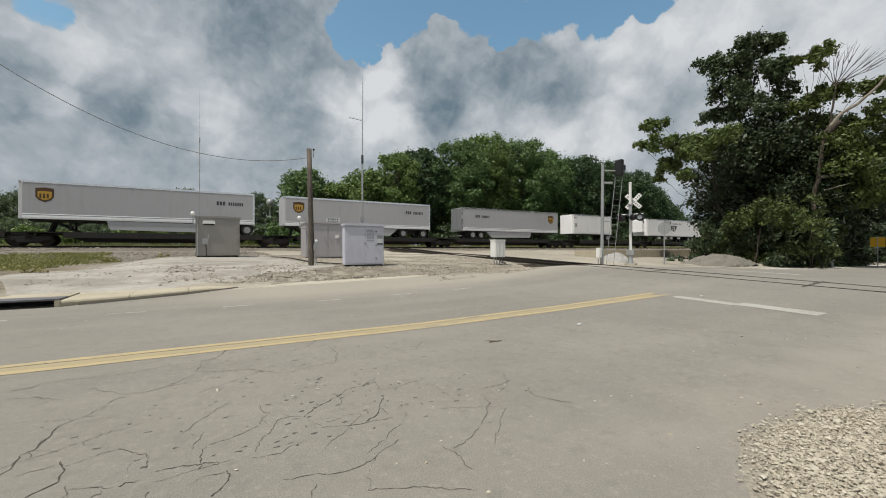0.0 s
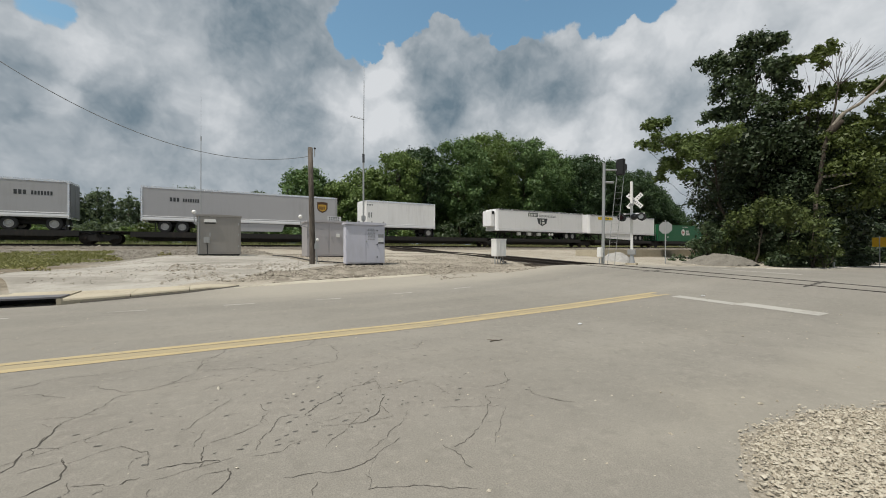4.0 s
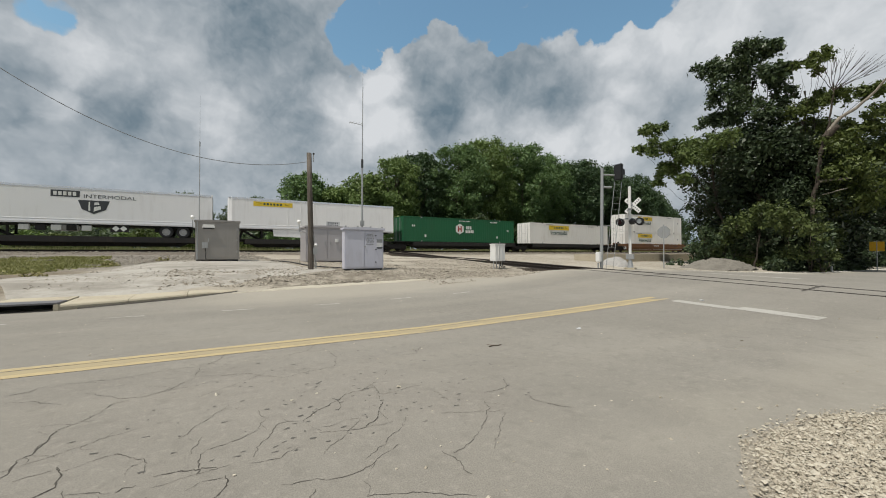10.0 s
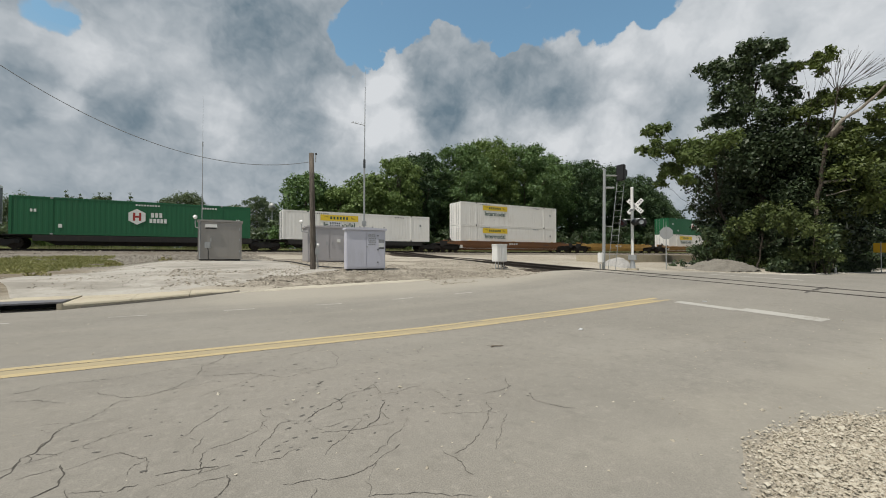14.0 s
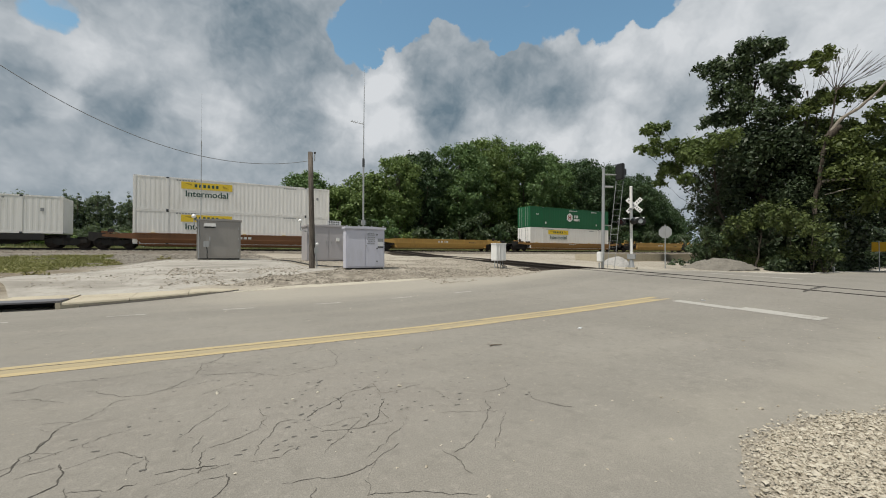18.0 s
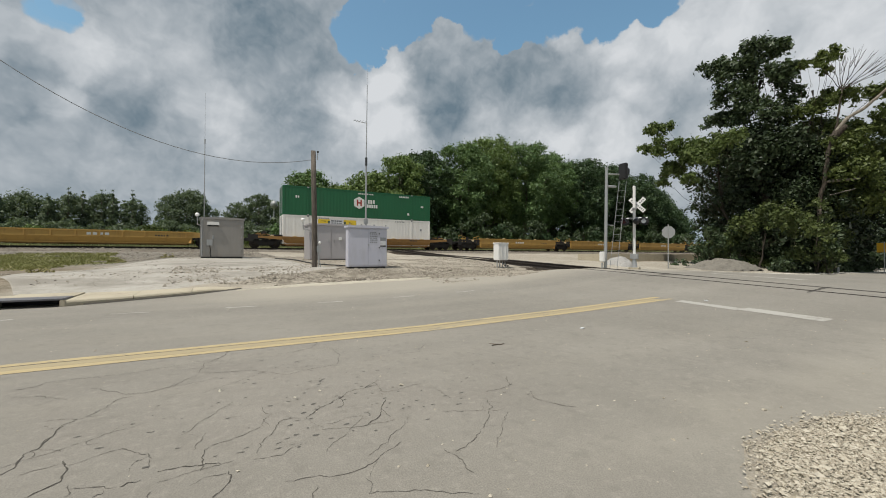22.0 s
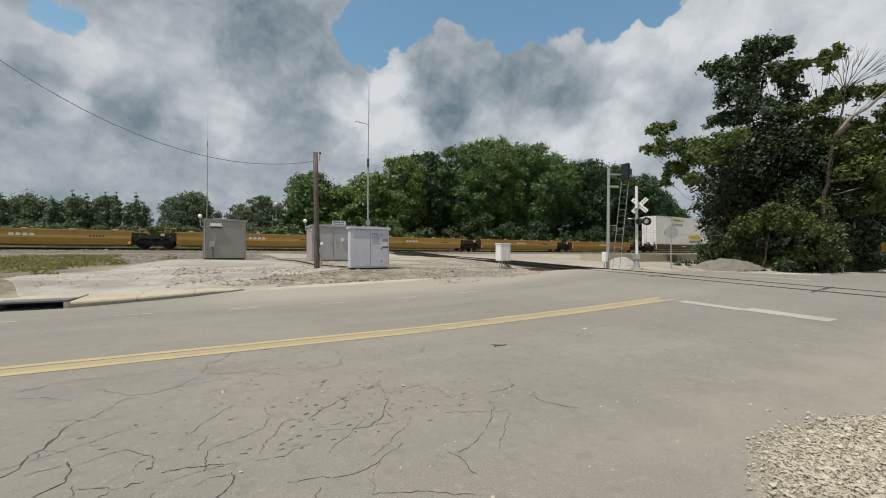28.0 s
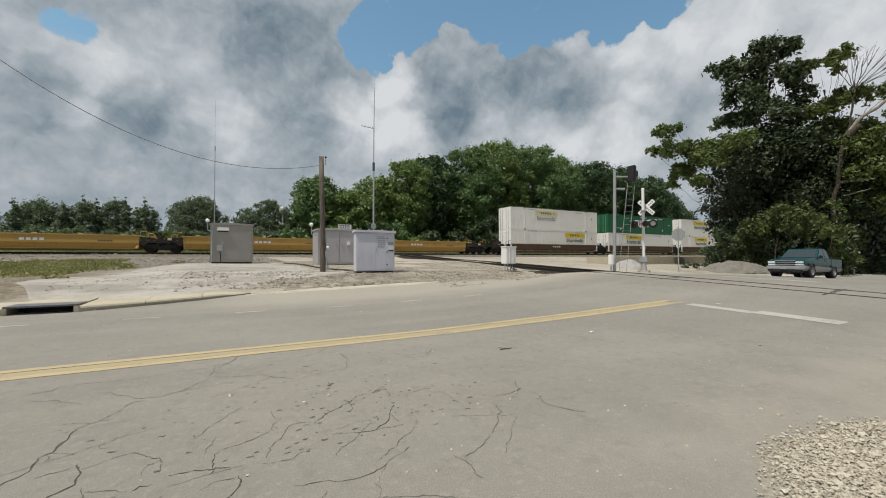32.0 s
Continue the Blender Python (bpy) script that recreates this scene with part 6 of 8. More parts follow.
def white_marks(at=3.35, panel=True, low=False, faded=False):
    def marks(ob, L, y):
        if panel:
            panel_mark(at, 1.98 if not low else 1.72, 3.95, 0.62, y, ob, SIGN_PALE if faded else None)
            lettering("Intermodal", 0.74, at + 0.28, y - 0.002, 1.32 if not low else 1.06, GREYPRINT if faded else PRINT_GREEN, ob, squeeze=1.02, bold=0.012)
        bars("small_writing_bars", 7, 3.0, H_TOP - 0.26, 1.5, 0.10, y, GREYPRINT, ob)
        bars("small_writing_bars", 6, L - 4.4, H_TOP - 0.30, 1.2, 0.10, y, GREYPRINT, ob)
        part("decal", box(B(), L - 1.3, L - 1.1, y - 0.006, y, 1.7, 1.95), GREYPRINT, ob)
    return marks


# rail cars -------------------------------------------------------------
BOGIE = {}
AXLES = []


def bogie(parent, x):
    """A freight bogie under a car: side frames, springs, bolster and two wheelsets; z from the rail."""
    if not BOGIE:
        out = [(-1.25, 0.62), (-1.05, 0.72), (-0.45, 0.70), (-0.30, 0.80), (0.30, 0.80), (0.45, 0.70), (1.05, 0.72), (1.25, 0.62), (1.22, 0.42), (0.85, 0.40), (0.55, 0.24), (-0.55, 0.24), (-0.85, 0.40), (-1.22, 0.42)]
        BOGIE["side_frame"] = mesh_of("side_frame", prism(B(), out, -0.07, 0.07), CAR_BLACK)
        sp = B()
        for u in (-0.22, 0, 0.22):
            tube(sp, (u, 0, 0.28), (u, 0, 0.56), 0.085, segs=10)
        BOGIE["spring"] = mesh_of("spring", sp, RAIL)
        BOGIE["bolster"] = mesh_of("bolster", box(B(), -0.22, 0.22, -1.05, 1.05, 0.50, 0.84, 0.03), CAR_BLACK)
        ws = lathe([(0.0, -1.02), (0.075, -1.02), (0.085, -0.86), (0.16, -0.84), (0.17, -0.80), (0.36, -0.77), (0.40, -0.82), (0.455, -0.81), (0.46, -0.72), (0.485, -0.70), (0.485, -0.675), (0.40, -0.69), (0.17, -0.72), (0.085, -0.66),
                    (0.085, 0.66), (0.17, 0.72), (0.40, 0.69), (0.485, 0.675), (0.485, 0.70), (0.46, 0.72), (0.455, 0.81), (0.40, 0.82), (0.36, 0.77), (0.17, 0.80), (0.16, 0.84), (0.085, 0.86), (0.075, 1.02), (0.0, 1.02)], 22)
        BOGIE["wheelset"] = mesh_of("wheelset", ws, RAIL)
        cap = tube(B(), (0, -0.06, 0), (0, 0.06, 0), 0.10, segs=10)
        BOGIE["cap"] = mesh_of("bearing_cap", cap, RAIL)
    b = new("bogie", BOGIE["bolster"])
    b.parent, b.matrix_basis = parent, pose(x, 0, 0)
    for s in (-0.98, 0.98):
        for nm in ("side_frame", "spring"):
            o = new(nm, BOGIE[nm])
            o.parent, o.matrix_basis = b, pose(0, s, 0)
    for u in (-0.89, 0.89):
        o = new("wheelset", BOGIE["wheelset"])
        o.parent, o.matrix_basis = b, pose(u, 0, 0.46)
        AXLES.append((o, u))
        for s in (-1.06, 1.06):
            o = new("bearing_cap", BOGIE["cap"])
            o.parent, o.matrix_basis = b, pose(u, s, 0.50)
    return b


def coupler(ob, x0, x1, mat=None):
    bm = box(B(), x0, x1, -0.10, 0.10, 0.72, 0.92, 0.02)
    box(bm, x0 + (x1 - x0) * 0.35, x0 + (x1 - x0) * 0.65, -0.18, 0.18, 0.66, 0.98, 0.04)
    part("coupler", bm, CAR_BLACK, ob)


def spine_car(marks_at, label, hitches, platforms=()):
    """An articulated flat car for trailers: slim centre sills between bogies shared by two units."""
    x0 = marks_at[0]
    ob = rolling("spine_car", x0, RAIL_Z, label, "rail car", "cars of the train")
    for k, x in enumerate(marks_at):
        bogie(ob, x - x0)
    for a, b in zip(marks_at, marks_at[1:]):
        u0, u1 = a - x0, b - x0
        sill = B()
        prism(sill, [(u0 + 0.15, 1.06), (u1 - 0.15, 1.06), (u1 - 0.15, 0.86), (u1 - 1.9, 0.82), (u1 - 3.1, 0.30), (u0 + 3.1, 0.30), (u0 + 1.9, 0.82), (u0 + 0.15, 0.86)], -0.42, 0.42)
        part("centre_sill", sill, CAR_BLACK, ob)
        for s in (-1, 1):
            part("wheel_deck", box(B(), u0 + 2.0, u1 - 1.2, s * 0.46, s * 1.28, 0.94, 1.02, 0.01), CAR_BLACK, ob)
            part("deck_lip", box(B(), u0 + 2.0, u1 - 1.2, s * 1.28, s * 1.32, 0.60, 1.06, 0.01), CAR_BLACK, ob)
        for q in range(6):
            u = u0 + 2.6 + q * (u1 - u0 - 4.6) / 5
            part("cross_arm", box(B(), u - 0.10, u + 0.10, -1.28, 1.28, 0.72, 0.94), CAR_BLACK, ob)
        plat = box(B(), u0 - 0.35, u0 + 1.9, -1.25, 1.25, 1.00, 1.06, 0.01)
        part("end_platform", plat, CAR_BLACK, ob)
    for h in hitches:
        u = h - x0
        st = B()
        for s in (-0.35, 0.35):
            tube(st, (u - 0.25, s, 1.04), (u + 0.05, s, 1.90), 0.10)
            tube(st, (u + 1.6, s, 1.04), (u + 0.1, s, 1.88), 0.075)
        box(st, u - 0.35, u + 0.45, -0.5, 0.5, 1.86, 2.0, 0.03)
        part("trailer_hitch", st, CAR_BLACK, ob, "black folding trailer hitch")
    coupler(ob, -2.0, -0.4)
    coupler(ob, marks_at[-1] - x0 + 0.4, marks_at[-1] - x0 + 2.0)
    return ob


CHORD = {}


def well_unit(ob, u0, u1, mat, high=1.30, ribs=True, single=True, logo=True, end_l=1.62, end_r=1.62):
    """One well between two bogies: side sills with ribs, floor, sloping end plates and platforms."""
    a, b = u0 + end_l, u1 - end_r
    for s in (-1, 1):
        y = s * 1.42
        la = 2.3 if single else 0.06
        end = 1.14 if single else high
        upper = [(a - la, end), (a, high), (b, high), (b + la, end), (b + la, 0.95 if single else 0.78), (b + 0.06, 0.78), (a - 0.06, 0.78), (a - la, 0.95 if single else 0.78)]
        side = part("side_sill", prism(B(), upper, y - 0.03, y + 0.03), mat, ob)
        # the lower web leans inwards to the bottom chord
        web = prism(B(), [(a - 0.06, 0.78), (b + 0.06, 0.78), (b - 0.35, 0.22), (a + 0.35, 0.22)], y - 0.03, y + 0.03)
        for vert in web.verts:
            vert.co.y -= s * 0.24 * (0.78 - vert.co.z) / 0.56
        part("lower_web", web, mat, side)
        part("top_chord", box(B(), a - 0.2, b + 0.2, y - 0.07, y + 0.07, high - 0.09, high + 0.015, 0.015), mat, side)
        part("bottom_chord", box(B(), a + 0.36, b - 0.36, y - s * 0.22 - 0.05, y - s * 0.22 + 0.05, 0.20, 0.34, 0.015), CHORD[mat.name], side, "grimy lower chord, darkened for shade on yellow and ochre cars")
        if s < 0:
            rib = None
            if ribs:
                n = 8
                for i in range(n + 1):
                    at = pose(a + 0.4 + i * (b - a - 0.8) / n, y - 0.05, 0)
                    if rib is None:
                        rib = part("rib", box(B(), -0.05, 0.05, -0.05, 0.02, 0.78, high - 0.06, 0.01), mat, side, at=at)
                    else:
                        again(rib, at)
            else:
                rnd = random.Random(int(u0 * 7))
                for i in range(5):
                    u = a + 1.0 + i * (b - a - 2.0) / 4
                    part("stake_pocket", box(B(), u - 0.16, u + 0.16, y - 0.03, y + 0.14, high + 0.01, high + 0.10, 0.02), SUNLIT_EDGE, side)
            if logo:
                bars("reporting_mark_bars", 4, (a + b) / 2 - 0.8, 0.90, 1.5, 0.20, y - 0.032, PRINT_WHITE, side, 0.3)
            bars("small_writing_bars", 5, b - 2.6, 0.88, 1.0, 0.12, y - 0.032, DARKPRINT, side, 0.4)
    part("well_floor", box(B(), a, b, -1.36, 1.36, 0.28, 0.36), mat, ob)
    for e, sgn in ((a, -1), (b, 1)):
        part("end_bulkhead", box(B(), e - 0.04, e + 0.04, -1.38, 1.38, 0.36, 1.12, 0.01), mat, ob)


def end_gear(ob, u, mat, tall=True):
    """Platform over a bogie with grab irons, hand brake and posts."""
    part("end_platform", box(B(), u - 1.5, u + 1.5, -1.15, 1.15, 0.90, 1.04, 0.015), CAR_BLACK, ob)
    part("end_apron", prism(B(), [(u - 1.56, 1.30), (u - 0.55, 1.24), (u - 0.40, 1.12), (u + 0.35, 1.10), (u + 0.55, 1.26), (u + 1.56, 1.30), (u + 1.56, 0.62), (u + 1.20, 0.56), (u + 1.0, 0.80), (u - 1.0, 0.80), (u - 1.20, 0.56), (u - 1.56, 0.62)], -1.24, -1.18), CAR_BLACK, ob)
    for a, b, z in ((-1.5, -1.05, 1.78), (-0.95, -0.55, 1.58), (0.65, 1.05, 1.55), (1.1, 1.5, 1.72)) if tall else ((-0.3, 0.3, 1.30),):
        tv, tf = [], []
        tube_mesh(tv, tf, [(u + a, -1.22, 0.98), (u + a, -1.22, z - 0.05), (u + a + 0.05, -1.22, z), (u + b - 0.05, -1.22, z), (u + b, -1.22, z - 0.05), (u + b, -1.22, 0.98)], [0.028] * 6, 6)
        o = raw("grab_iron", tv, tf, mat)
        o.parent = ob
    part("brake_wheel", tube(B(), (u - 0.2, -1.10, 1.40), (u - 0.2, -1.06, 1.40), 0.22, segs=14), CAR_BLACK, ob)
    part("air_hose", tube(B(), (u + 1.05, -1.0, 1.02), (u + 1.15, -1.05, 0.55), 0.035, segs=7), CAR_BLACK, ob)
    part("roller_bracket", box(B(), u + 0.4, u + 0.7, -1.30, -1.12, 1.04, 1.24, 0.02), SUNLIT_EDGE, ob)
    part("brake_housing", box(B(), u - 0.85, u - 0.35, -1.0, -0.5, 1.04, 1.42, 0.04), mat, ob)
    part("brake_cylinder", tube(B(), (u + 0.2, -0.6, 1.18), (u + 0.9, -0.6, 1.18), 0.14), CAR_BLACK, ob)


def well_car(bogies, mats, label, ribs=False, highs=1.30):
    x0 = bogies[0]
    ob = rolling("well_car", x0, RAIL_Z, label, "rail car", "cars of the train")
    n = len(bogies) - 1
    for k, x in enumerate(bogies):
        bogie(ob, x - x0)
        end_gear(ob, x - x0, mats[min(k, n - 1)], n > 1)
    for k, (a, b) in enumerate(zip(bogies, bogies[1:])):
        well_unit(ob, a - x0, b - x0, mats[k], highs, ribs, n == 1)
    coupler(ob, -2.4, -0.6)
    coupler(ob, bogies[-1] - x0 + 0.6, bogies[-1] - x0 + 2.4)
    return ob


# Shade low on yellow and ochre sides is put into the chord paint.
CHORD.update({CAR_YELLOW.name: painted("grimy_yellow", (0.25, 0.155, 0.055), (0.10, 0.07, 0.04), 0.7, 0.7), CAR_BROWN.name: CAR_BROWN, CAR_OCHRE.name: CAR_BROWN, CAR_RUST.name: CAR_RUST})
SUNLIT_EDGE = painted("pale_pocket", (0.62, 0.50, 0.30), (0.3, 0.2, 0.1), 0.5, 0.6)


def make_train():
    spine_car([-66.0, -48.0, -30.2, -12.4, 4.9, 23.6, 42.1], "black articulated spine car carrying grey highway trailers", [-11.2, 6.6, 40.6])
    spine_car([45.1, 62.9, 80.2, 97.6, 115.8, 133.6], "black articulated spine car carrying trailers and containers", [46.8, 64.8, 82.0])
    grey = "silver-grey highway trailer with a brown and gold shield"
    for x in (-66.0, -48.0, -31.0):
        trailer(x, 16.15, TRAILER_GREY, True, grey, mark_grey(True), False, wheel0=12.93, spread=2.5)
    trailer(-13.0, 16.05, TRAILER_GREY, True, grey, mark_grey(True), False, wheel0=12.93, spread=2.5)
    trailer(5.5, 16.3, TRAILER_GREY, True, grey, mark_grey(True), False, wheel0=12.93, spread=2.5)
    trailer(26.3, 16.5, TRAILER_GREY, False, "silver-grey highway trailer with its shield at the rounded nose", mark_grey(False), False)
    trailer(45.6, 8.7, TRAILER_WHITE, True, "short white pup trailer on a black spine car", marks_pup, True, skirt=0, axles=1)
    trailer(63.4, 16.15, TRAILER_WHITE, True, "white refrigerated trailer with a black emblem", marks_reefer, False, True, 0, wheel0=12.74, spread=1.22)
    trailer(80.8, 16.3, TRAILER_WHITE, True, "white trailer with a yellow name panel", marks_white, True, False, 2, wheel0=11.38, spread=1.18)
    container(98.3, 1.09, BOX_GREEN, marks_green, "dark green corrugated container with a white hexagon")
    container(117.3, 1.09, BOX_WHITE, white_marks(3.6), "white corrugated container with a yellow panel", "white")
    well_car([136.5, 155.6], [CAR_BROWN], "rusty brown well car under stacked white containers")
    container(137.75, 0.385, BOX_WHITE, white_marks(3.35), "lower white container in a brown well car", "white")
    container(137.75, 3.285, BOX_WHITE, white_marks(3.35), "upper white container stacked on another", "white")
    well_car([159.6, 175.3], [CAR_YELLOW], "empty yellow well car with ribbed sides", True)
    well_car([179.7, 198.9], [CAR_OCHRE], "dirty ochre well car under a green and a white container", highs=1.10)
    container(181.2, 0.385, BOX_WHITE, white_marks(3.35, True, False), "white container in a yellow well car", "white")
    container(181.2, 3.285, BOX_GREEN, marks_green, "green container stacked on a white one")
    well_car([202.9, 218.9, 234.9, 250.9, 266.9, 282.9], [CAR_YELLOW] * 5, "empty yellow articulated well car", highs=1.42)
    well_car([286.9, 305.6, 324.3, 343.0, 361.7], [CAR_RUST] * 4, "rusty well car carrying stacked containers")
    container(288.3, 0.385, BOX_WHITE, white_marks(9.6), "lower white container in a rusty well car", "white")
    container(288.3, 3.285, BOX_WHITE, white_marks(4.2, faded=True), "upper white container stacked on another", "white")
    container(306.9, 0.385, BOX_WHITE, white_marks(4.0), "white container under a green one", "white")
    container(306.9, 3.285, BOX_GREEN, marks_green, "green container stacked on a white one")
    container(325.6, 0.385, BOX_WHITE, white_marks(4.0), "lower white container in a rusty well car", "white")
    container(325.6, 3.285, BOX_WHITE, white_marks(3.6), "upper white container stacked on another", "white")


make_train()

# ---- signals, cases, poles ----
HEADLAMP = material("headlamp_glass", lambda n: surface(n, (0.70, 0.72, 0.72), 0.12, 0.3, None, 0.8))
LENS_DARK = plain("dark_lens", (0.05, 0.012, 0.012), 0.25)
LAMP_WHITE = painted("lamp_globe", (0.80, 0.80, 0.78), (0.6, 0.6, 0.58), 0.2, 0.25)
WIRE_GREY = plain("weathered_cable", (0.19, 0.20, 0.21), 0.6)
NOTICE = plain("notice_white", (0.62, 0.63, 0.64), 0.5)
SIGN_BACK = painted("sign_back", (0.33, 0.34, 0.34), (0.2, 0.19, 0.17), 0.4, 0.5, 0.5)
AMBER = plain("amber_sign", (0.70, 0.40, 0.02), 0.5)


def gooseneck(parent, x, y, z, dx):
    """A small globe lamp on a bent pipe at the corner of a case."""
    bm = B()
    pts = [(x + dx, y - 0.05, z - 0.55), (x, y - 0.05, z - 0.50), (x - 0.02, y - 0.05, z - 0.12)]
    for a, b in zip(pts, pts[1:]):
        tube(bm, a, b, 0.022, segs=8)
    part("lamp_bracket", bm, GALV, parent)
    part("lamp_globe", ball(B(), (x - 0.02, y - 0.05, z), 0.10), LAMP_WHITE, parent, "white globe lamp")


def steel_case(x0, x1, y, z0, z1, deep, mat, label, extras):
    """A walk-up signal equipment case standing on the gravel; own space starts at its near lower left corner."""
    ob = thing("equipment_case", pose(x0, y, z0), label, "equipment case", "signal equipment cases")
    w, h = x1 - x0, z1 - z0
    part("base_frame", box(B(), 0.05, w - 0.05, 0.05, deep - 0.05, -0.40, 0.06, 0.01), BLACK, ob)
    part("body", box(B(), 0, w, 0, deep, 0.05, h - 0.10, 0.012), mat, ob)
    roof = prism(B(), [(-0.05, h - 0.10), (w + 0.05, h - 0.10), (w + 0.05, h - 0.02), (w * 0.5, h + 0.015), (-0.05, h - 0.02)], -0.07, deep + 0.07)
    part("roof_lid", roof, mat, ob, "overhanging sheet metal lid")
    extras(ob, w, h, deep)
    return ob


def case_one(ob, w, h, deep):
    door = part("door", box(B(), 0.42, w - 0.10, -0.025, 0.0, 0.14, h - 0.22, 0.008), ALU, ob)
    for z in (0.4, 1.0, 1.55):
        part("hinge", tube(B(), (w - 0.11, -0.04, z), (w - 0.11, -0.04, z + 0.12), 0.018, segs=8), GALV, door)
    part("door_handle", box(B(), 0.55, 0.60, -0.065, -0.025, 0.95, 1.15, 0.008), GALV, door)
    vent = part("vent_hood", prism(B(), [(0.30, h - 0.40), (0.86, h - 0.40), (0.83, h - 0.24), (0.33, h - 0.24)], -0.14, 0.0), WHITE, ob, "white sheet metal vent hood")
    part("vent_mouth", box(B(), 0.34, 0.82, -0.10, -0.01, h - 0.47, h - 0.40), BLACK, vent)
    part("meter_box", box(B(), 0.30, 0.56, -0.13, 0.0, 0.62, 0.92, 0.015), GALV, ob, "small grey junction box")
    cable = B()
    pts = [(0.44, -0.09, 0.62), (0.47, -0.12, 0.40), (0.46, -0.11, 0.18), (0.49, -0.13, -0.02)]
    for a, b in zip(pts, pts[1:]):
        tube(cable, a, b, 0.018, segs=7)
    part("cable", cable, BLACK, ob)
    part("conduit", tube(B(), (0.09, -0.045, 0.05), (0.09, -0.045, h - 0.1), 0.03, segs=8), GALV, ob)
    gooseneck(ob, -0.10, 0.0, h + 0.10, 0.16)


def case_two(ob, w, h, deep):
    for k in (0, 1):
        door = part("door", box(B(), 0.08 + k * (w - 0.12) / 2, 0.04 + (k + 1) * (w - 0.12) / 2, -0.025, 0.0, 0.12, h - 0.20, 0.008), ALU_DULL, ob)
        part("door_handle", box(B(), w / 2 - 0.18 + k * 0.3, w / 2 - 0.13 + k * 0.3, -0.06, -0.025, 0.95, 1.12, 0.006), GALV, door)
    box_o = part("outlet_box", box(B(), w - 0.72, w - 0.55, -0.09, -0.02, 1.08, 1.26, 0.012), WHITE, ob, "small white outlet box")
    board = part("name_board", box(B(), 1.05, 1.78, 0.02, 0.05, h + 0.0, h + 0.24, 0.006), NOTICE, ob, "small white name board on the lid")
    bars("name_bars", 6, 1.12, h + 0.13, 0.58, 0.07, 0.02, DARKPRINT, board)
    bars("name_bars", 6, 1.12, h + 0.03, 0.58, 0.05, 0.02, DARKPRINT, board)
    gooseneck(ob, -0.34, 0.0, h + 0.16, 0.38)


def case_three(ob, w, h, deep):
    for k in (0, 1):
        door = part("door", box(B(), 0.05 + k * (w - 0.08) / 2, 0.03 + (k + 1) * (w - 0.08) / 2, -0.022, 0.0, 0.10, h - 0.16, 0.008), CAB_WHITE, ob)
        if k:
            for z in (0.32, 0.86, 1.46):
                part("latch", tube(B(), (w * 0.79, -0.055, z), (w * 0.79, -0.02, z), 0.028, segs=10), DARKPRINT, door)
            part("notice", box(B(), w * 0.815, w * 0.965, -0.028, -0.022, 1.16, 1.30), GREYPRINT, door, "small printed notice")
            part("notice", box(B(), w * 0.815, w * 0.965, -0.028, -0.022, 0.92, 1.14), NOTICE, door, "small printed notice")
            part("notice_bar", box(B(), w * 0.815, w * 0.965, -0.030, -0.024, 0.90, 0.96), DARKPRINT, door)
    for i, (z, n) in enumerate(((1.42, 4), (1.32, 5), (1.24, 5), (1.16, 5), (1.06, 4))):
        bars("stencil_bars", n, w * 0.54 + 0.02 * (i % 2), z, 0.34, 0.045, -0.0245, GREYPRINT, ob, 0.3)
    bars("stencil_bars", 4, w * 0.55, h - 0.30, 0.28, 0.04, -0.0245, GREYPRINT, ob, 0.3)
    part("side_latch", tube(B(), (w * 0.51, -0.05, 0.98), (w * 0.51, -0.02, 0.98), 0.03, segs=10), GALV, ob)
    for u in (0.05, w * 0.33, w * 0.66, w - 0.05):
        part("lifting_lug", box(B(), u - 0.03, u + 0.03, 0.0, 0.05, h, h + 0.06, 0.008), GALV, ob)


def make_cases():
    steel_case(-0.95, 1.03, 23.45, 0.99, 3.06, 1.5, ALU, "bare aluminium signal case with a white vent hood", case_one)
    steel_case(4.05, 6.28, 21.54, 0.86, 2.82, 1.6, ALU_DULL, "dull grey aluminium signal case with a small name board", case_two)
    steel_case(4.60, 6.30, 16.26, 0.62, 2.41, 0.40, CAB_WHITE, "pale grey-white signal case with stencilled notices", case_three)
    # small white box on legs beside the branch
    jb = thing("junction_box", pose(12.02, 15.8, 0.62), "white ribbed junction box on short legs", "junction box")
    part("body", box(B(), 0, 0.62, 0, 0.45, 0.30, 1.14, 0.02), WHITE, jb)
    part("lid", box(B(), -0.02, 0.64, -0.02, 0.47, 1.12, 1.18, 0.015), WHITE, jb)
    for u in (0.20, 0.42):
        part("rib", box(B(), u - 0.02, u + 0.02, -0.02, 0.0, 0.34, 1.10, 0.006), WHITE, jb)
    for u in (0.05, 0.22, 0.40, 0.57):
        part("leg", tube(B(), (u, 0.2, -0.25), (u, 0.2, 0.32), 0.028, segs=8), GALV, jb)
    cab = B()
    for a, b in (((0.30, 0.1, 0.30), (0.36, 0.02, 0.05)), ((0.36, 0.02, 0.05), (0.52, -0.1, -0.02)), ((0.5, 0.1, 0.3), (0.46, 0.02, 0.08)), ((0.46, 0.02, 0.08), (0.62, -0.05, 0.0))):
        tube(cab, a, b, 0.02, segs=6)
    part("cable", cab, BLACK, jb)


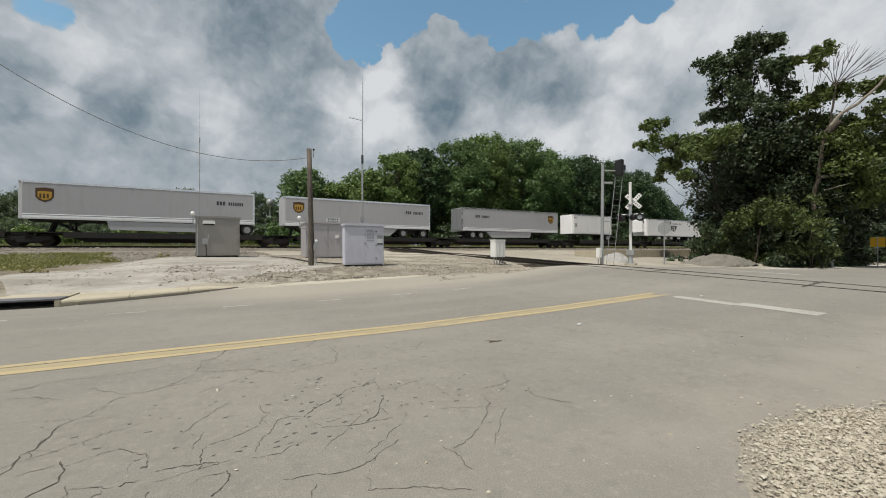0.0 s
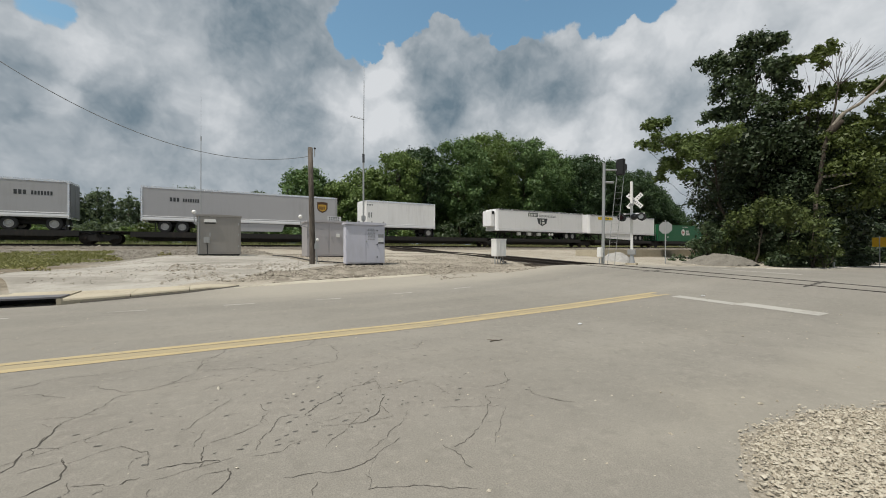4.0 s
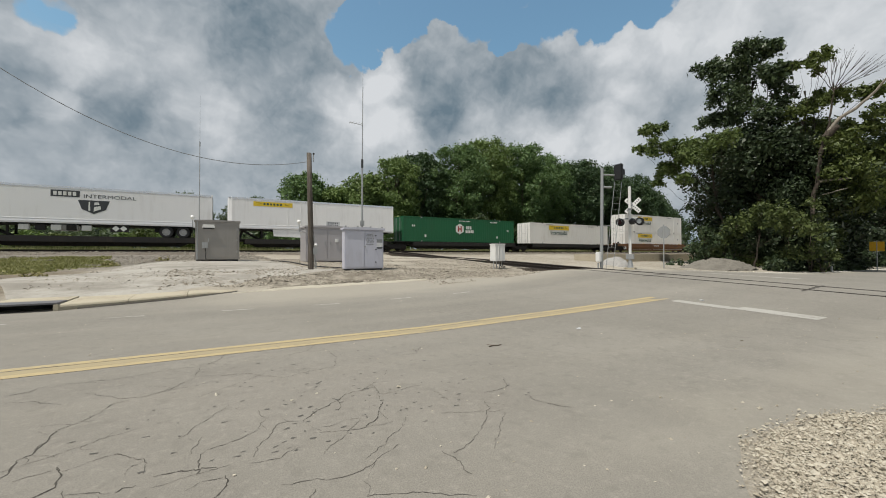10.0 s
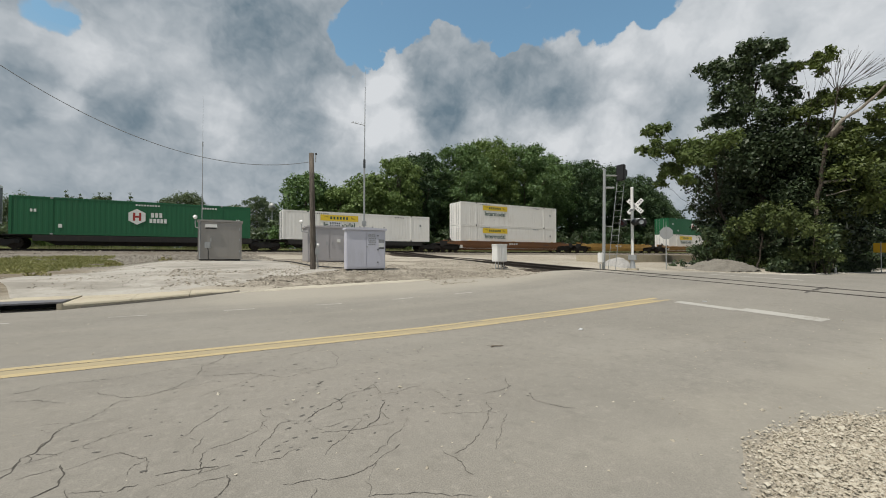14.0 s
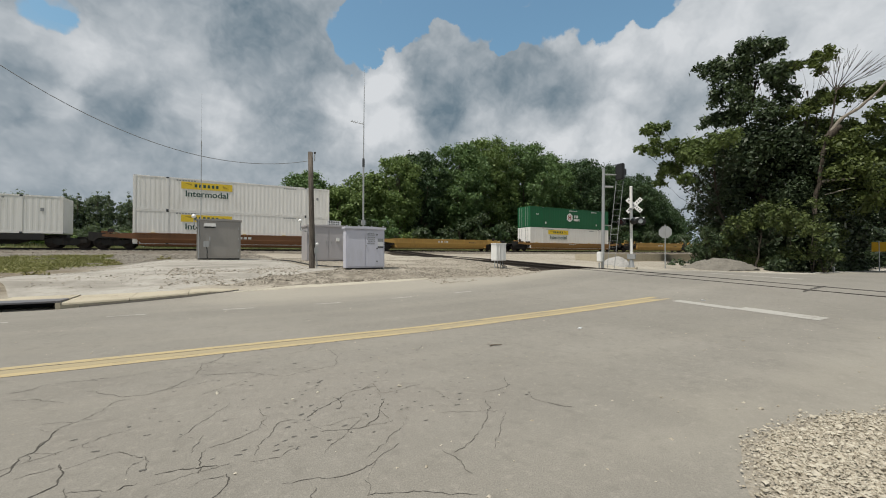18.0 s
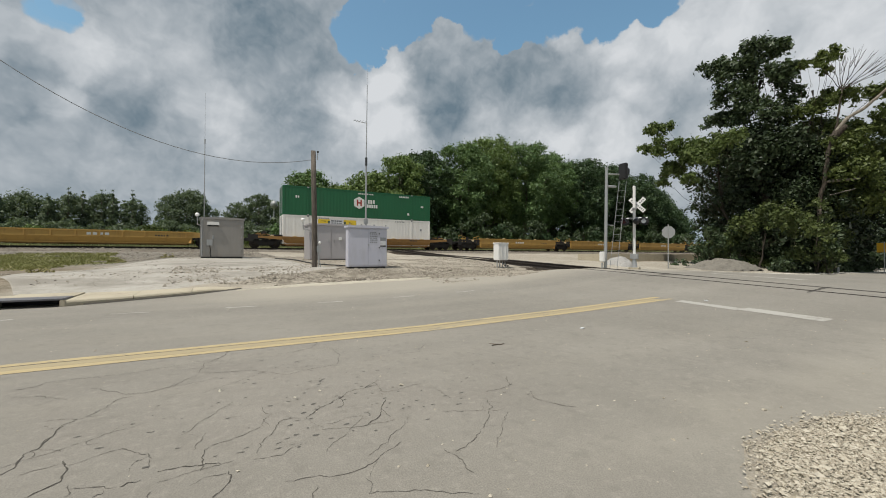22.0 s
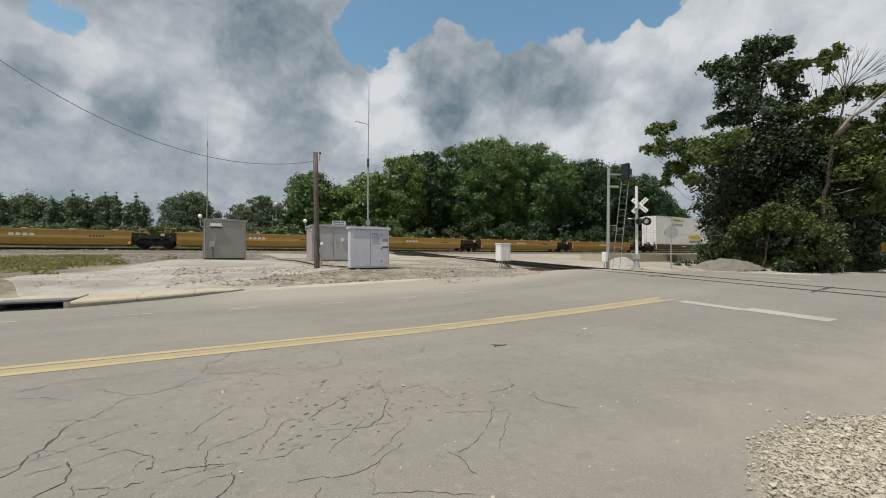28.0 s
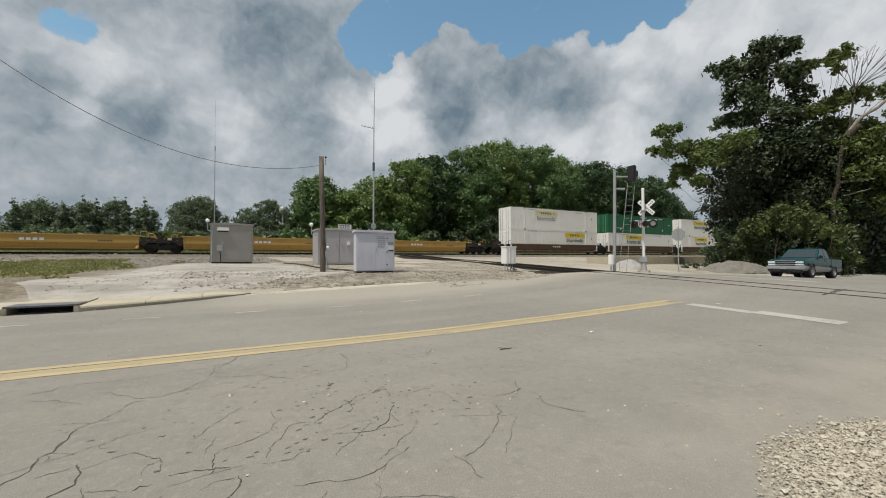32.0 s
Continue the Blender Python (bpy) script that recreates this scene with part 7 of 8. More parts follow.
def make_poles():
    pole = thing("utility_pole", pose(3.40, 17.16, 0.55), "short weathered wooden utility pole", "utility pole")
    tv, tf = [], []
    tube_mesh(tv, tf, [(0.03, 0, -0.4), (0.02, 0, 1.5), (-0.02, 0, 3.2), (-0.06, 0, 4.98)], [0.118, 0.112, 0.104, 0.098], 14)
    o = raw("shaft", tv, tf, POLEWOOD, True)
    o.parent = pole
    part("top_pin", tube(B(), (0.10, -0.05, 4.62), (0.11, -0.05, 4.95), 0.02, segs=8), GALV, pole)
    part("insulator", ball(B(), (0.115, -0.05, 4.96), 0.045), BLACK, pole)
    part("conduit", tube(B(), (0.19, -0.08, -0.1), (0.13, -0.08, 1.55), 0.022, segs=8), GALV, pole)
    part("ground_wire", tube(B(), (0.30, -0.05, -0.1), (0.16, -0.08, 0.75), 0.016, segs=6), GALV, pole)
    part("cut_out_box", box(B(), 0.09, 0.25, -0.20, -0.05, 0.72, 0.98, 0.02), GALV, pole)
    part("lamp_globe", ball(B(), (0.19, -0.20, 1.12), 0.06), LAMP_WHITE, pole, "small white lamp")
    # cable from the pole to one far beyond the view
    wire = thing("overhead_wire", pose(0, 0, 0), "thin weathered grey overhead cable sagging to the pole", "wire")
    n, tv, tf, pts = 40, [], [], []
    a, b = Vector((3.28, 17.16, 5.155)), Vector((-14.07, 15.65, 16.26))
    for i in range(n + 1):
        u = i / n
        p = a.lerp(b, u)
        p.z -= 4 * 4.06 * u * (1 - u)
        pts.append(p)
    tube_mesh(tv, tf, pts, [0.012] * (n + 1), 6)
    o = raw("cable", tv, tf, WIRE_GREY, True)
    o.parent = wire
    far = thing("utility_pole", pose(-14.2, 15.64, 0.3), "tall wooden utility pole carrying the cable", "utility pole")
    part("shaft", tube(B(), (0, 0, -0.4), (0, 0, 16.2), 0.18, 0.11, 12), POLEWOOD, far)

    mast = thing("antenna_mast", pose(5.95, 18.1, 0.62), "tall slim galvanised radio mast with a yagi", "antenna")
    part("lower_tube", tube(B(), (0, 0, -0.2), (0, 0, 4.9), 0.042, 0.040, 10), GALV, mast)
    part("upper_tube", tube(B(), (0, 0, 4.9), (0.03, 0, 8.62), 0.028, 0.016, 8), GALV, mast)
    part("joint", tube(B(), (0, 0, 4.75), (0, 0, 5.15), 0.055, segs=10), DARKPRINT, mast)
    part("clamp", box(B(), -0.09, 0.09, -0.07, 0.07, 2.0, 2.24, 0.02), GALV, mast)
    part("tip", tube(B(), (0.03, 0, 8.62), (0.03, 0, 9.4), 0.006, segs=6), GALV, mast)
    yagi = B()
    tube(yagi, (-0.62, 0.0, 6.83), (0.02, 0, 6.78), 0.014, segs=6)
    for k in range(5):
        u = -0.58 + k * 0.13
        tube(yagi, (u, -0.16, 6.83), (u, 0.16, 6.83), 0.007, segs=5)
    part("yagi", yagi, GALV, mast, "small yagi aerial")
    whip = thing("whip_antenna", pose(-0.80, 24.2, 0.95), "thin tall whip antenna behind the case", "antenna")
    part("tube", tube(B(), (0, 0, -0.2), (0, 0, 6.0), 0.022, 0.018, 8), GALV, whip)
    part("coil", tube(B(), (0, 0, 6.0), (0, 0, 6.25), 0.028, segs=8), SIGN_BACK, whip)
    part("whip", tube(B(), (0, 0, 6.2), (0, 0, 8.7), 0.007, 0.004, 6), GALV, whip)
    # lit post far behind the railway
    post = thing("street_lamp", pose(8.0, 75.0, land_z(8.0, 75.0)), "pale lamp post beyond the railway", "street lamp")
    part("pole", tube(B(), (0, 0, -0.2), (0, 0, 7.4), 0.10, 0.08, 8), GALV, post)
    part("lantern", ball(B(), (0, 0, 7.9), 0.62, 1.15), SIGN_BACK, post)


def make_crossing():
    # flashing-light crossing signal
    sig = thing("crossing_signal", pose(19.95, 13.95, 0.42, 0, 0, 25), "white crossing signal with crossbuck and dark lamps", "crossing signal")
    turn = sig
    part("foundation", box(B(), -0.28, 0.28, -0.28, 0.28, -0.35, 0.10, 0.02), CONCRETE, sig)
    part("base_casting", tube(B(), (0, 0, 0.08), (0, 0, 0.55), 0.17, 0.09, 12), GALV, sig)
    part("mast", tube(B(), (0, 0, 0.3), (0, 0, 4.55), 0.075, 0.075, 12), WHITE, sig)
    part("cap", ball(B(), (0, 0, 4.56), 0.085, 0.7), WHITE, sig)
    buck = thing_part("crossbuck", sig, pose(0.22, -0.12, 3.56, 0, 0, 0))
    for s in (-1, 1):
        # blades face along the road
        blade = part("blade", box(B(), -0.012, 0.012, -0.52, 0.52, -0.11, 0.11, 0.004), WHITE, buck, "white reflective blade", pose(-0.014 * s, 0, 0, s * 45, 0, 0))
        for i in range(8):
            u = -0.45 + i * 0.115
            part("letter_bar", box(B(), -0.016, -0.0125, u, u + 0.06, -0.045, 0.045), GREYPRINT, blade)
    part("bracket", box(B(), -0.10, 0.10, -0.10, 0.10, 3.28, 3.40, 0.02), GALV, sig)
    part("cross_arm", tube(B(), (0, -0.66, 2.82), (0, 0.66, 2.82), 0.035, segs=8), GALV, sig)
    for face in (-1, 1):
        for s in (-0.50, 0.50):
            y = s
            lampu = part("lamp_background", lathe_x(0.21, 0.02), BLACK, sig, "black round lamp background", pose(face * 0.16, y, 2.64))
            part("lamp_body", tube(B(), (0, 0, 0), (-face * 0.16, 0, 0), 0.13, 0.09, 12), BLACK, lampu)
            # The pale lenses have a sky reflection put into their colour.
            part("lens", tube(B(), (face * 0.012, 0, 0), (face * 0.03, 0, 0), 0.13, 0.12, 16), LENS_DARK if s > 0 else HEADLAMP, lampu)
            rim = [(0.15 * math.cos(math.pi * i / 10), 0.15 * math.sin(math.pi * i / 10)) for i in range(11)] + [(0.138 * math.cos(math.pi * i / 10), 0.138 * math.sin(math.pi * i / 10)) for i in range(10, -1, -1)]
            part("hood", prism_x(B(), min(0, face * 0.30), max(0, face * 0.30), rim), BLACK, lampu)
            part("mount", tube(B(), (-face * 0.14, 0, 0), (-face * 0.14, 0, 0.14), 0.025, segs=8), GALV, lampu)
    part("bell", ball(B(), (-0.10, -0.14, 2.64), 0.19, 0.9), BLACK, sig, "black round crossing bell")
    part("junction_box", box(B(), -0.14, 0.14, -0.20, 0.20, 0.55, 0.85, 0.02), GALV, sig)

    # colour-light railway signal
    rs = thing("railway_signal", pose(17.75, 14.1, 0.40), "grey railway signal mast with ladder and black head", "railway signal")
    part("foundation", box(B(), -0.3, 0.3, -0.3, 0.3, -0.35, 0.08, 0.02), CONCRETE, rs)
    part("mast", tube(B(), (0, 0, 0), (0.12, 0, 5.45), 0.085, 0.075, 12), GALV, rs)
    part("arm", tube(B(), (0.10, 0, 4.45), (0.62, -0.18, 4.45), 0.06, segs=8), GALV, rs)
    head = part("signal_head", box(B(), 0.72, 0.90, -0.74, -0.24, 4.80, 5.66, 0.05), BLACK, rs, "black signal head turned away")
    part("visor", box(B(), 0.90, 1.22, -0.60, -0.34, 5.10, 5.42, 0.03), BLACK, head)
    part("head_bracket", tube(B(), (0.11, 0, 5.1), (0.75, -0.3, 5.1), 0.04, segs=8), GALV, rs)
    lad = part("ladder_rail", tube(B(), (0.33, -0.02, 0.05), (0.74, -0.30, 4.75), 0.015, segs=6), GALV, rs)
    part("ladder_rail", tube(B(), (0.66, -0.21, 0.05), (1.07, -0.49, 4.75), 0.015, segs=6), GALV, rs)
    for i in range(14):
        u = (i + 0.5) / 14
        a = Vector((0.33, -0.02, 0.05)).lerp(Vector((0.74, -0.30, 4.75)), u)
        b = Vector((0.66, -0.21, 0.05)).lerp(Vector((1.07, -0.49, 4.75)), u)
        part("rung", tube(B(), a, b, 0.006, segs=6), GALV, rs)
    part("ladder_stay", tube(B(), (0.05, 0, 2.4), (0.75, 0.05, 2.4), 0.02, segs=6), GALV, rs)
    part("relay_box", box(B(), -0.34, -0.14, -0.14, 0.12, 0.45, 0.98, 0.03), WHITE, rs, "grey relay box")
    part("relay_post", tube(B(), (-0.26, 0, -0.2), (-0.26, 0, 0.4), 0.04, segs=8), GALV, rs)

    st = thing("stop_sign", pose(25.5, 15.4, 0.25), "traffic sign seen from its grey back", "road sign")
    part("post", tube(B(), (0, 0, -0.3), (0.03, 0, 2.95), 0.035, segs=8), GALV, st)
    pts = [(0.42 * math.cos(math.pi / 8 + k * math.pi / 4), 2.45 + 0.42 * math.sin(math.pi / 8 + k * math.pi / 4)) for k in range(8)]
    part("plate", prism(B(), pts, -0.006, 0.006), SIGN_BACK, st, "bare grey back of the plate", pose(0.04, 0, 0, 0, 0, -75))
    wp = part("marker_post", box(B(), -0.08, 0.08, -0.06, 0.06, -0.5, 0.26, 0.03), GALV, at=pose(42.0, 11.9, 0.05))
    tagged(wp, "short grey-white marker post at the road's edge", "marker post")
    ys = thing("warning_sign", pose(48.6, 10.9, land_z(48.6, 10.9)), "yellow warning sign half hidden by trees", "road sign")
    part("post", tube(B(), (0, 0, -0.3), (0, 0, 2.6), 0.035, segs=8), GALV, ys)
    part("plate", box(B(), -0.012, 0.012, -0.45, 0.45, 1.7, 2.5, 0.01), AMBER, ys, "yellow plate")


def lathe_x(r, w):
    bm = B()
    tube(bm, (-w / 2, 0, 0), (w / 2, 0, 0), r, r, 24)
    return bm


def thing_part(name, parent, at):
    o = part(name, box(B(), -0.03, 0.03, -0.03, 0.03, -0.06, 0.06, 0.008), GALV, parent)
    o.matrix_basis = at
    return o


def heap(x, y, rx, ry, h, mat, label, seed):
    """A heap of loose stone: a lumpy cone."""
    n, m = 72, 26
    verts, faces = [], []
    g = land_z(x, y)
    for j in range(m + 1):
        k = j / m
        for i in range(n):
            a = 2 * math.pi * i / n
            r = k * (1 + 0.22 * noise.noise(Vector((math.cos(a) * 1.5 + seed, math.sin(a) * 1.5, k))))
            px, py = rx * r * math.cos(a), ry * r * math.sin(a)
            z = h * (1 - k * k) * (1 + 0.25 * noise.noise(Vector((px * 1.3, py * 1.3, seed)))) - 0.12 * k
            rough = 0.07 * noise.noise(Vector((px * 5, py * 5, seed))) + 0.13 * noise.noise(Vector((px * 2.2, py * 2.2, seed + 3))) + 0.03 * noise.noise(Vector((px * 13, py * 13, seed)))
            verts.append((px, py, z + rough * min(1.0, h + 0.3)))
    for j in range(m):
        for i in range(n):
            a, b = j * n + i, j * n + (i + 1) % n
            faces.append((a, b, b + n, a + n))
    o = raw("rubble_mound", verts, faces, mat, False)
    o.matrix_basis = pose(x, y, g)
    tagged(o, label, "stone heap")


def make_litter():
    """A cable lying on the gravel and a twig on the road."""
    rnd = random.Random(2)
    cab = thing("ground_cable", pose(0, 0, 0), "black cable lying across the gravel between the cases", "cable")
    tv, tf, pts = [], [], []
    for i in range(25):
        u = i / 24
        x, y = 2.5 + 2.6 * u + 0.12 * math.sin(9 * u), 22.6 - 6.0 * u ** 0.85 + 0.15 * math.sin(5 * u)
        pts.append((x, y, land_z(x, y) + 0.03))
    tube_mesh(tv, tf, pts, [0.03] * 25, 6)
    o = raw("cable", tv, tf, BLACK, True)
    o.parent = cab
    twig = thing("twig", pose(3.24, 4.27, road_z(3.24, 4.27)), "small dark broken twig lying on the asphalt", "twig")
    tv, tf = [], []
    tube_mesh(tv, tf, [(-0.10, 0, 0.008), (-0.03, 0.02, 0.012), (0.04, -0.01, 0.01), (0.11, 0.02, 0.008)], [0.007, 0.008, 0.006, 0.003], 6)
    tube_mesh(tv, tf, [(-0.03, 0.02, 0.012), (-0.07, 0.06, 0.02), (-0.09, 0.09, 0.01)], [0.005, 0.004, 0.002], 5)
    tube_mesh(tv, tf, [(0.04, -0.01, 0.01), (0.07, -0.05, 0.02)], [0.005, 0.002], 5)
    o = raw("stick", tv, tf, BARK, True)
    o.parent = twig
    for x, y, a in ((5.05, 4.45, 20), (9.75, 5.0, 70)):
        bit = part("paper_scrap", box(B(), -0.045, 0.045, -0.025, 0.025, 0.0, 0.014, 0.005), NOTICE, at=pose(x, y, road_z(x, y) + 0.002, 0, 0, a))
        tagged(bit, "small crumpled scrap of white paper on the asphalt", "litter", "litter on the road")


def make_yard():
    heap(21.9, 16.4, 1.2, 0.95, 0.52, PALE_STONE, "small heap of pale crushed stone", 3)
    heap(33.2, 15.9, 4.4, 1.9, 0.70, EARTH_GREY, "low grey heap of rubble under the trees", 8)
    plat = part("low_platform", box(B(), 30, 52, 24.2, 27.0, 0.3, 1.28, 0.04), CONCRETE)
    tagged(plat, "long low weathered concrete platform beside the yard", "platform")
    edge = strip("drive_apron", 21.5, 62, lambda x: 11.5, lambda x: (12.75 if x < 36 else 12.3) + 0.3 * noise.noise(Vector((x, 1, 1))), 0.02, PALE_EDGE, 0.5, 5, land_z)
    tagged(edge, "pale gravel strip along the road's far edge", "gravel strip", kind="structure")
    # grass bank left of the pad
    rs = np.random.RandomState(7)
    v, f = [], []
    k = 0
    while k < 70000:
        x, y = -20 + rs.rand() * 18, 19.0 + rs.rand() * 19.0
        d = noise.noise(Vector((x * 0.5, y * 0.5, 4)))
        if x > -4.3 - 0.22 * (y - 25) + d * 1.2 or y < float(np.interp(x, [-9, -6.9, -6.0, -4.8, -3.0], [19.5, 20.4, 22.2, 24.3, 26.5])) + d or rs.rand() > 0.6 + 1.3 * d:
            continue
        z, a, h = land_z(x, y), rs.rand() * 6.28, 0.025 + 0.13 * rs.rand() ** 1.5 * (0.9 + 1.2 * d)
        c, s, w = math.cos(a), math.sin(a), 0.02 + 0.03 * rs.rand()
        bx, by = (rs.rand(2) - 0.5) * 0.42
        o = len(v)
        v += [(x - c * w, y - s * w, z - 0.02), (x + c * w, y + s * w, z - 0.02), (x + bx, y + by, z + h)]
        f.append((o, o + 1, o + 2))
        k += 1
    tagged(raw("grass", v, f, GRASS), "rough green and straw-coloured grass bank", "grass", kind="stuff")
    v, f = [], []
    for k in range(32000):
        x, y = -60 + rs.rand() * 175, 46.6 + rs.rand() ** 1.3 * 7
        z, a, h = land_z(x, y), rs.rand() * 6.28, 0.45 + 0.6 * rs.rand() + 0.15 * noise.noise(Vector((x * 0.3, y, 0)))
        c, s, w = math.cos(a), math.sin(a), 0.05
        o = len(v)
        v += [(x - c * w, y - s * w, z - 0.02), (x + c * w, y + s * w, z - 0.02), (x + (rs.rand() - 0.5) * 0.4, y, z + h)]
        f.append((o, o + 1, o + 2))
    tagged(raw("grass", v, f, STRAW), "tall pale grass behind the railway", "grass", kind="stuff")
    rnd = random.Random(31)
    for x, y, r in ((-5.35, 18.0, 0.32), (-4.9, 17.6, 0.2), (-4.6, 25.6, 0.4), (-2.6, 26.8, 0.35), (-9.5, 24.5, 0.5)):
        bush(x, y, r, r * 0.7, WEED, "low yellowish weed on the gravel", rnd.randrange(999), 0.06, 0.6, "weed", "weeds on the gravel")


PALE_EDGE = painted("pale_roadside_dust", (0.50, 0.475, 0.42), (0.32, 0.295, 0.25), 0.7, 0.95, scale=3.0, streak=False)
PALE_STONE = painted("pale_stone", (0.31, 0.302, 0.285), (0.17, 0.162, 0.147), 1.0, 0.95, scale=3.0, relief=0.6, streak=False)
EARTH_GREY = painted("rubble", (0.175, 0.162, 0.137), (0.085, 0.077, 0.064), 1.0, 0.95, scale=3.0, relief=0.6, streak=False)

# ---- the pickup ----
TEAL = painted("teal_paint", (0.006, 0.060, 0.068), (0.05, 0.065, 0.06), 0.25, 0.22, 0.25, streak=False)
SILVER = painted("silver_paint", (0.42, 0.44, 0.45), (0.22, 0.21, 0.2), 0.3, 0.28, 0.6, streak=False)
DULL_SILVER = painted("dull_silver_paint", (0.22, 0.23, 0.235), (0.12, 0.115, 0.11), 0.4, 0.35, 0.4, streak=False)
GLASSY = material("window_glass", lambda n: surface(n, (0.022, 0.036, 0.040), 0.05, 0.0, None, 0.9))
PICKUP_WHEELS = []


def loft(bm, sections):
    """Skins a run of closed cross sections (lists of points of equal count) and caps the ends."""
    rings = [[bm.verts.new(p) for p in s] for s in sections]
    k = len(rings[0])
    for a, b in zip(rings, rings[1:]):
        for i in range(k):
            bm.faces.new((a[i], a[(i + 1) % k], b[(i + 1) % k], b[i]))
    bm.faces.new(rings[0][::-1])
    bm.faces.new(rings[-1])
    bmesh.ops.recalc_face_normals(bm, faces=bm.faces)
    return bm


def make_pickup():
    """An older extended-cab compact pickup; own space: x forwards to its nose, y to its left, origin on the ground midway between the axles."""
    car = thing("pickup_truck", pose(60, 9.4, -0.2), "teal green pickup truck with silver lower sides", "pickup truck")

    def ring(x, w, z0, z1, tuck=0.06):
        return [(x, -w + tuck, z0), (x, -w, z0 + 0.12), (x, -w, z1 - 0.08), (x, -w + 0.07, z1), (x, w - 0.07, z1), (x, w, z1 - 0.08), (x, w, z0 + 0.12), (x, w - tuck, z0)]
    low = loft(B(), [ring(-2.42, 0.80, 0.42, 0.62), ring(-2.40, 0.84, 0.36, 0.64), ring(0.8, 0.86, 0.32, 0.64), ring(2.13, 0.84, 0.34, 0.62), ring(2.21, 0.78, 0.40, 0.60)])
    part("lower_body", low, DULL_SILVER, car, "silver lower sides")
    nose = loft(B(), [ring(0.55, 0.86, 0.62, 1.06), ring(0.9, 0.855, 0.62, 1.05), ring(1.8, 0.84, 0.62, 0.97), ring(2.10, 0.80, 0.62, 0.92), ring(2.19, 0.74, 0.64, 0.86)])
    part("hood", nose, TEAL, car)
    part("cab_body", loft(B(), [ring(-0.95, 0.86, 0.62, 1.06), ring(0.56, 0.86, 0.62, 1.06)]), TEAL, car)
    for s in (-1, 1):
        part("bed_side", box(B(), -2.42, -0.98, s * 0.80 - 0.06, s * 0.80 + 0.06, 0.60, 1.06, 0.03), TEAL, car)
    part("bed_floor", box(B(), -2.40, -0.98, -0.78, 0.78, 0.60, 0.66), BLACK, car)
    part("tailgate", box(B(), -2.46, -2.39, -0.78, 0.78, 0.62, 1.06, 0.02), TEAL, car)

    def cab(x, w, z):
        return [(x, -w, z), (x, w, z)]
    roofline = [(-0.95, 0.80, 1.05), (-0.80, 0.68, 1.55), (-0.55, 0.66, 1.60), (-0.05, 0.66, 1.61), (0.10, 0.67, 1.56), (0.72, 0.79, 1.05)]
    bm = B()
    L_, R_ = [], []
    for x, w, z in roofline:
        L_.append(bm.verts.new((x, w, z)))
        R_.append(bm.verts.new((x, -w, z)))
    for i in range(len(roofline) - 1):
        bm.faces.new((L_[i], L_[i + 1], R_[i + 1], R_[i]))
    bm.faces.new(L_[::-1])
    bm.faces.new(R_)
    bmesh.ops.recalc_face_normals(bm, faces=bm.faces)
    part("greenhouse", bm, TEAL, car)
    # glazing set just proud of the cab
    def pane(name, pts):
        bm = B()
        vs = [bm.verts.new(p) for p in pts]
        bm.faces.new(vs)
        o = part(name, bm, GLASSY, car, "dark reflective glass")
        sol = o.modifiers.new("thick", "SOLIDIFY")
        sol.thickness, sol.offset = 0.008, 0
    pane("windshield", [(0.69, 0.72, 1.09), (0.69, -0.72, 1.09), (0.135, -0.61, 1.545), (0.135, 0.61, 1.545)])
    for s in (-1, 1):
        pane("side_window", [(0.58, s * 0.795, 1.09), (0.06, s * 0.690, 1.52), (-0.30, s * 0.680, 1.53), (-0.30, s * 0.800, 1.09)])
        pane("quarter_window", [(-0.36, s * 0.800, 1.09), (-0.36, s * 0.680, 1.53), (-0.66, s * 0.690, 1.51), (-0.84, s * 0.800, 1.09)])
        m = part("mirror", box(B(), 0.42, 0.54, s * 0.90 - 0.09, s * 0.90 + 0.09, 1.06, 1.20, 0.03), BLACK, car)
        part("head_lamp", box(B(), 2.10, 2.22, s * 0.60 - 0.17, s * 0.60 + 0.17, 0.72, 0.83, 0.02), HEADLAMP, car, "clear headlamp")
        part("marker_lamp", box(B(), 2.08, 2.21, s * 0.60 - 0.17, s * 0.60 + 0.17, 0.62, 0.69, 0.01), HEADLAMP, car)
        part("door_seam", box(B(), -0.335, -0.325, s * 0.861 - 0.002, s * 0.861 + 0.002, 0.45, 1.05), BLACK, car)
        part("door_handle", box(B(), -0.26, -0.12, s * 0.868 - 0.012, s * 0.868 + 0.012, 0.92, 0.97, 0.005), BLACK, car)
        for x in (1.375, -1.375):
            bm = B()
            tube(bm, (x, s * 0.55, 0.38), (x, s * 0.863, 0.38), 0.385, 0.385, 24, False)
            tube(bm, (x, s * 0.55, 0.38), (x, s * 0.60, 0.38), 0.385, 0.385, 24)
            part("wheel_arch", bm, BLACK, car)
    part("grille", box(B(), 2.13, 2.22, -0.42, 0.42, 0.64, 0.90, 0.015), BLACK, car)
    for z in (0.66, 0.78, 0.88):
        part("grille_bar", box(B(), 2.15, 2.235, -0.44, 0.44, z - 0.018, z + 0.016, 0.006), SILVER, car)
    part("front_bumper", box(B(), 2.11, 2.34, -0.84, 0.84, 0.40, 0.58, 0.05), SILVER, car, "bright front bumper")
    part("air_dam", box(B(), 2.05, 2.29, -0.74, 0.74, 0.26, 0.42, 0.03), BLACK, car)
    part("front_plate", box(B(), 2.335, 2.355, -0.16, 0.16, 0.42, 0.54, 0.004), GREYPRINT, car)
    part("rear_bumper", box(B(), -2.60, -2.44, -0.82, 0.82, 0.42, 0.58, 0.04), SILVER, car)
    part("underbody", box(B(), -2.3, 2.1, -0.66, 0.66, 0.24, 0.40), BLACK, car)
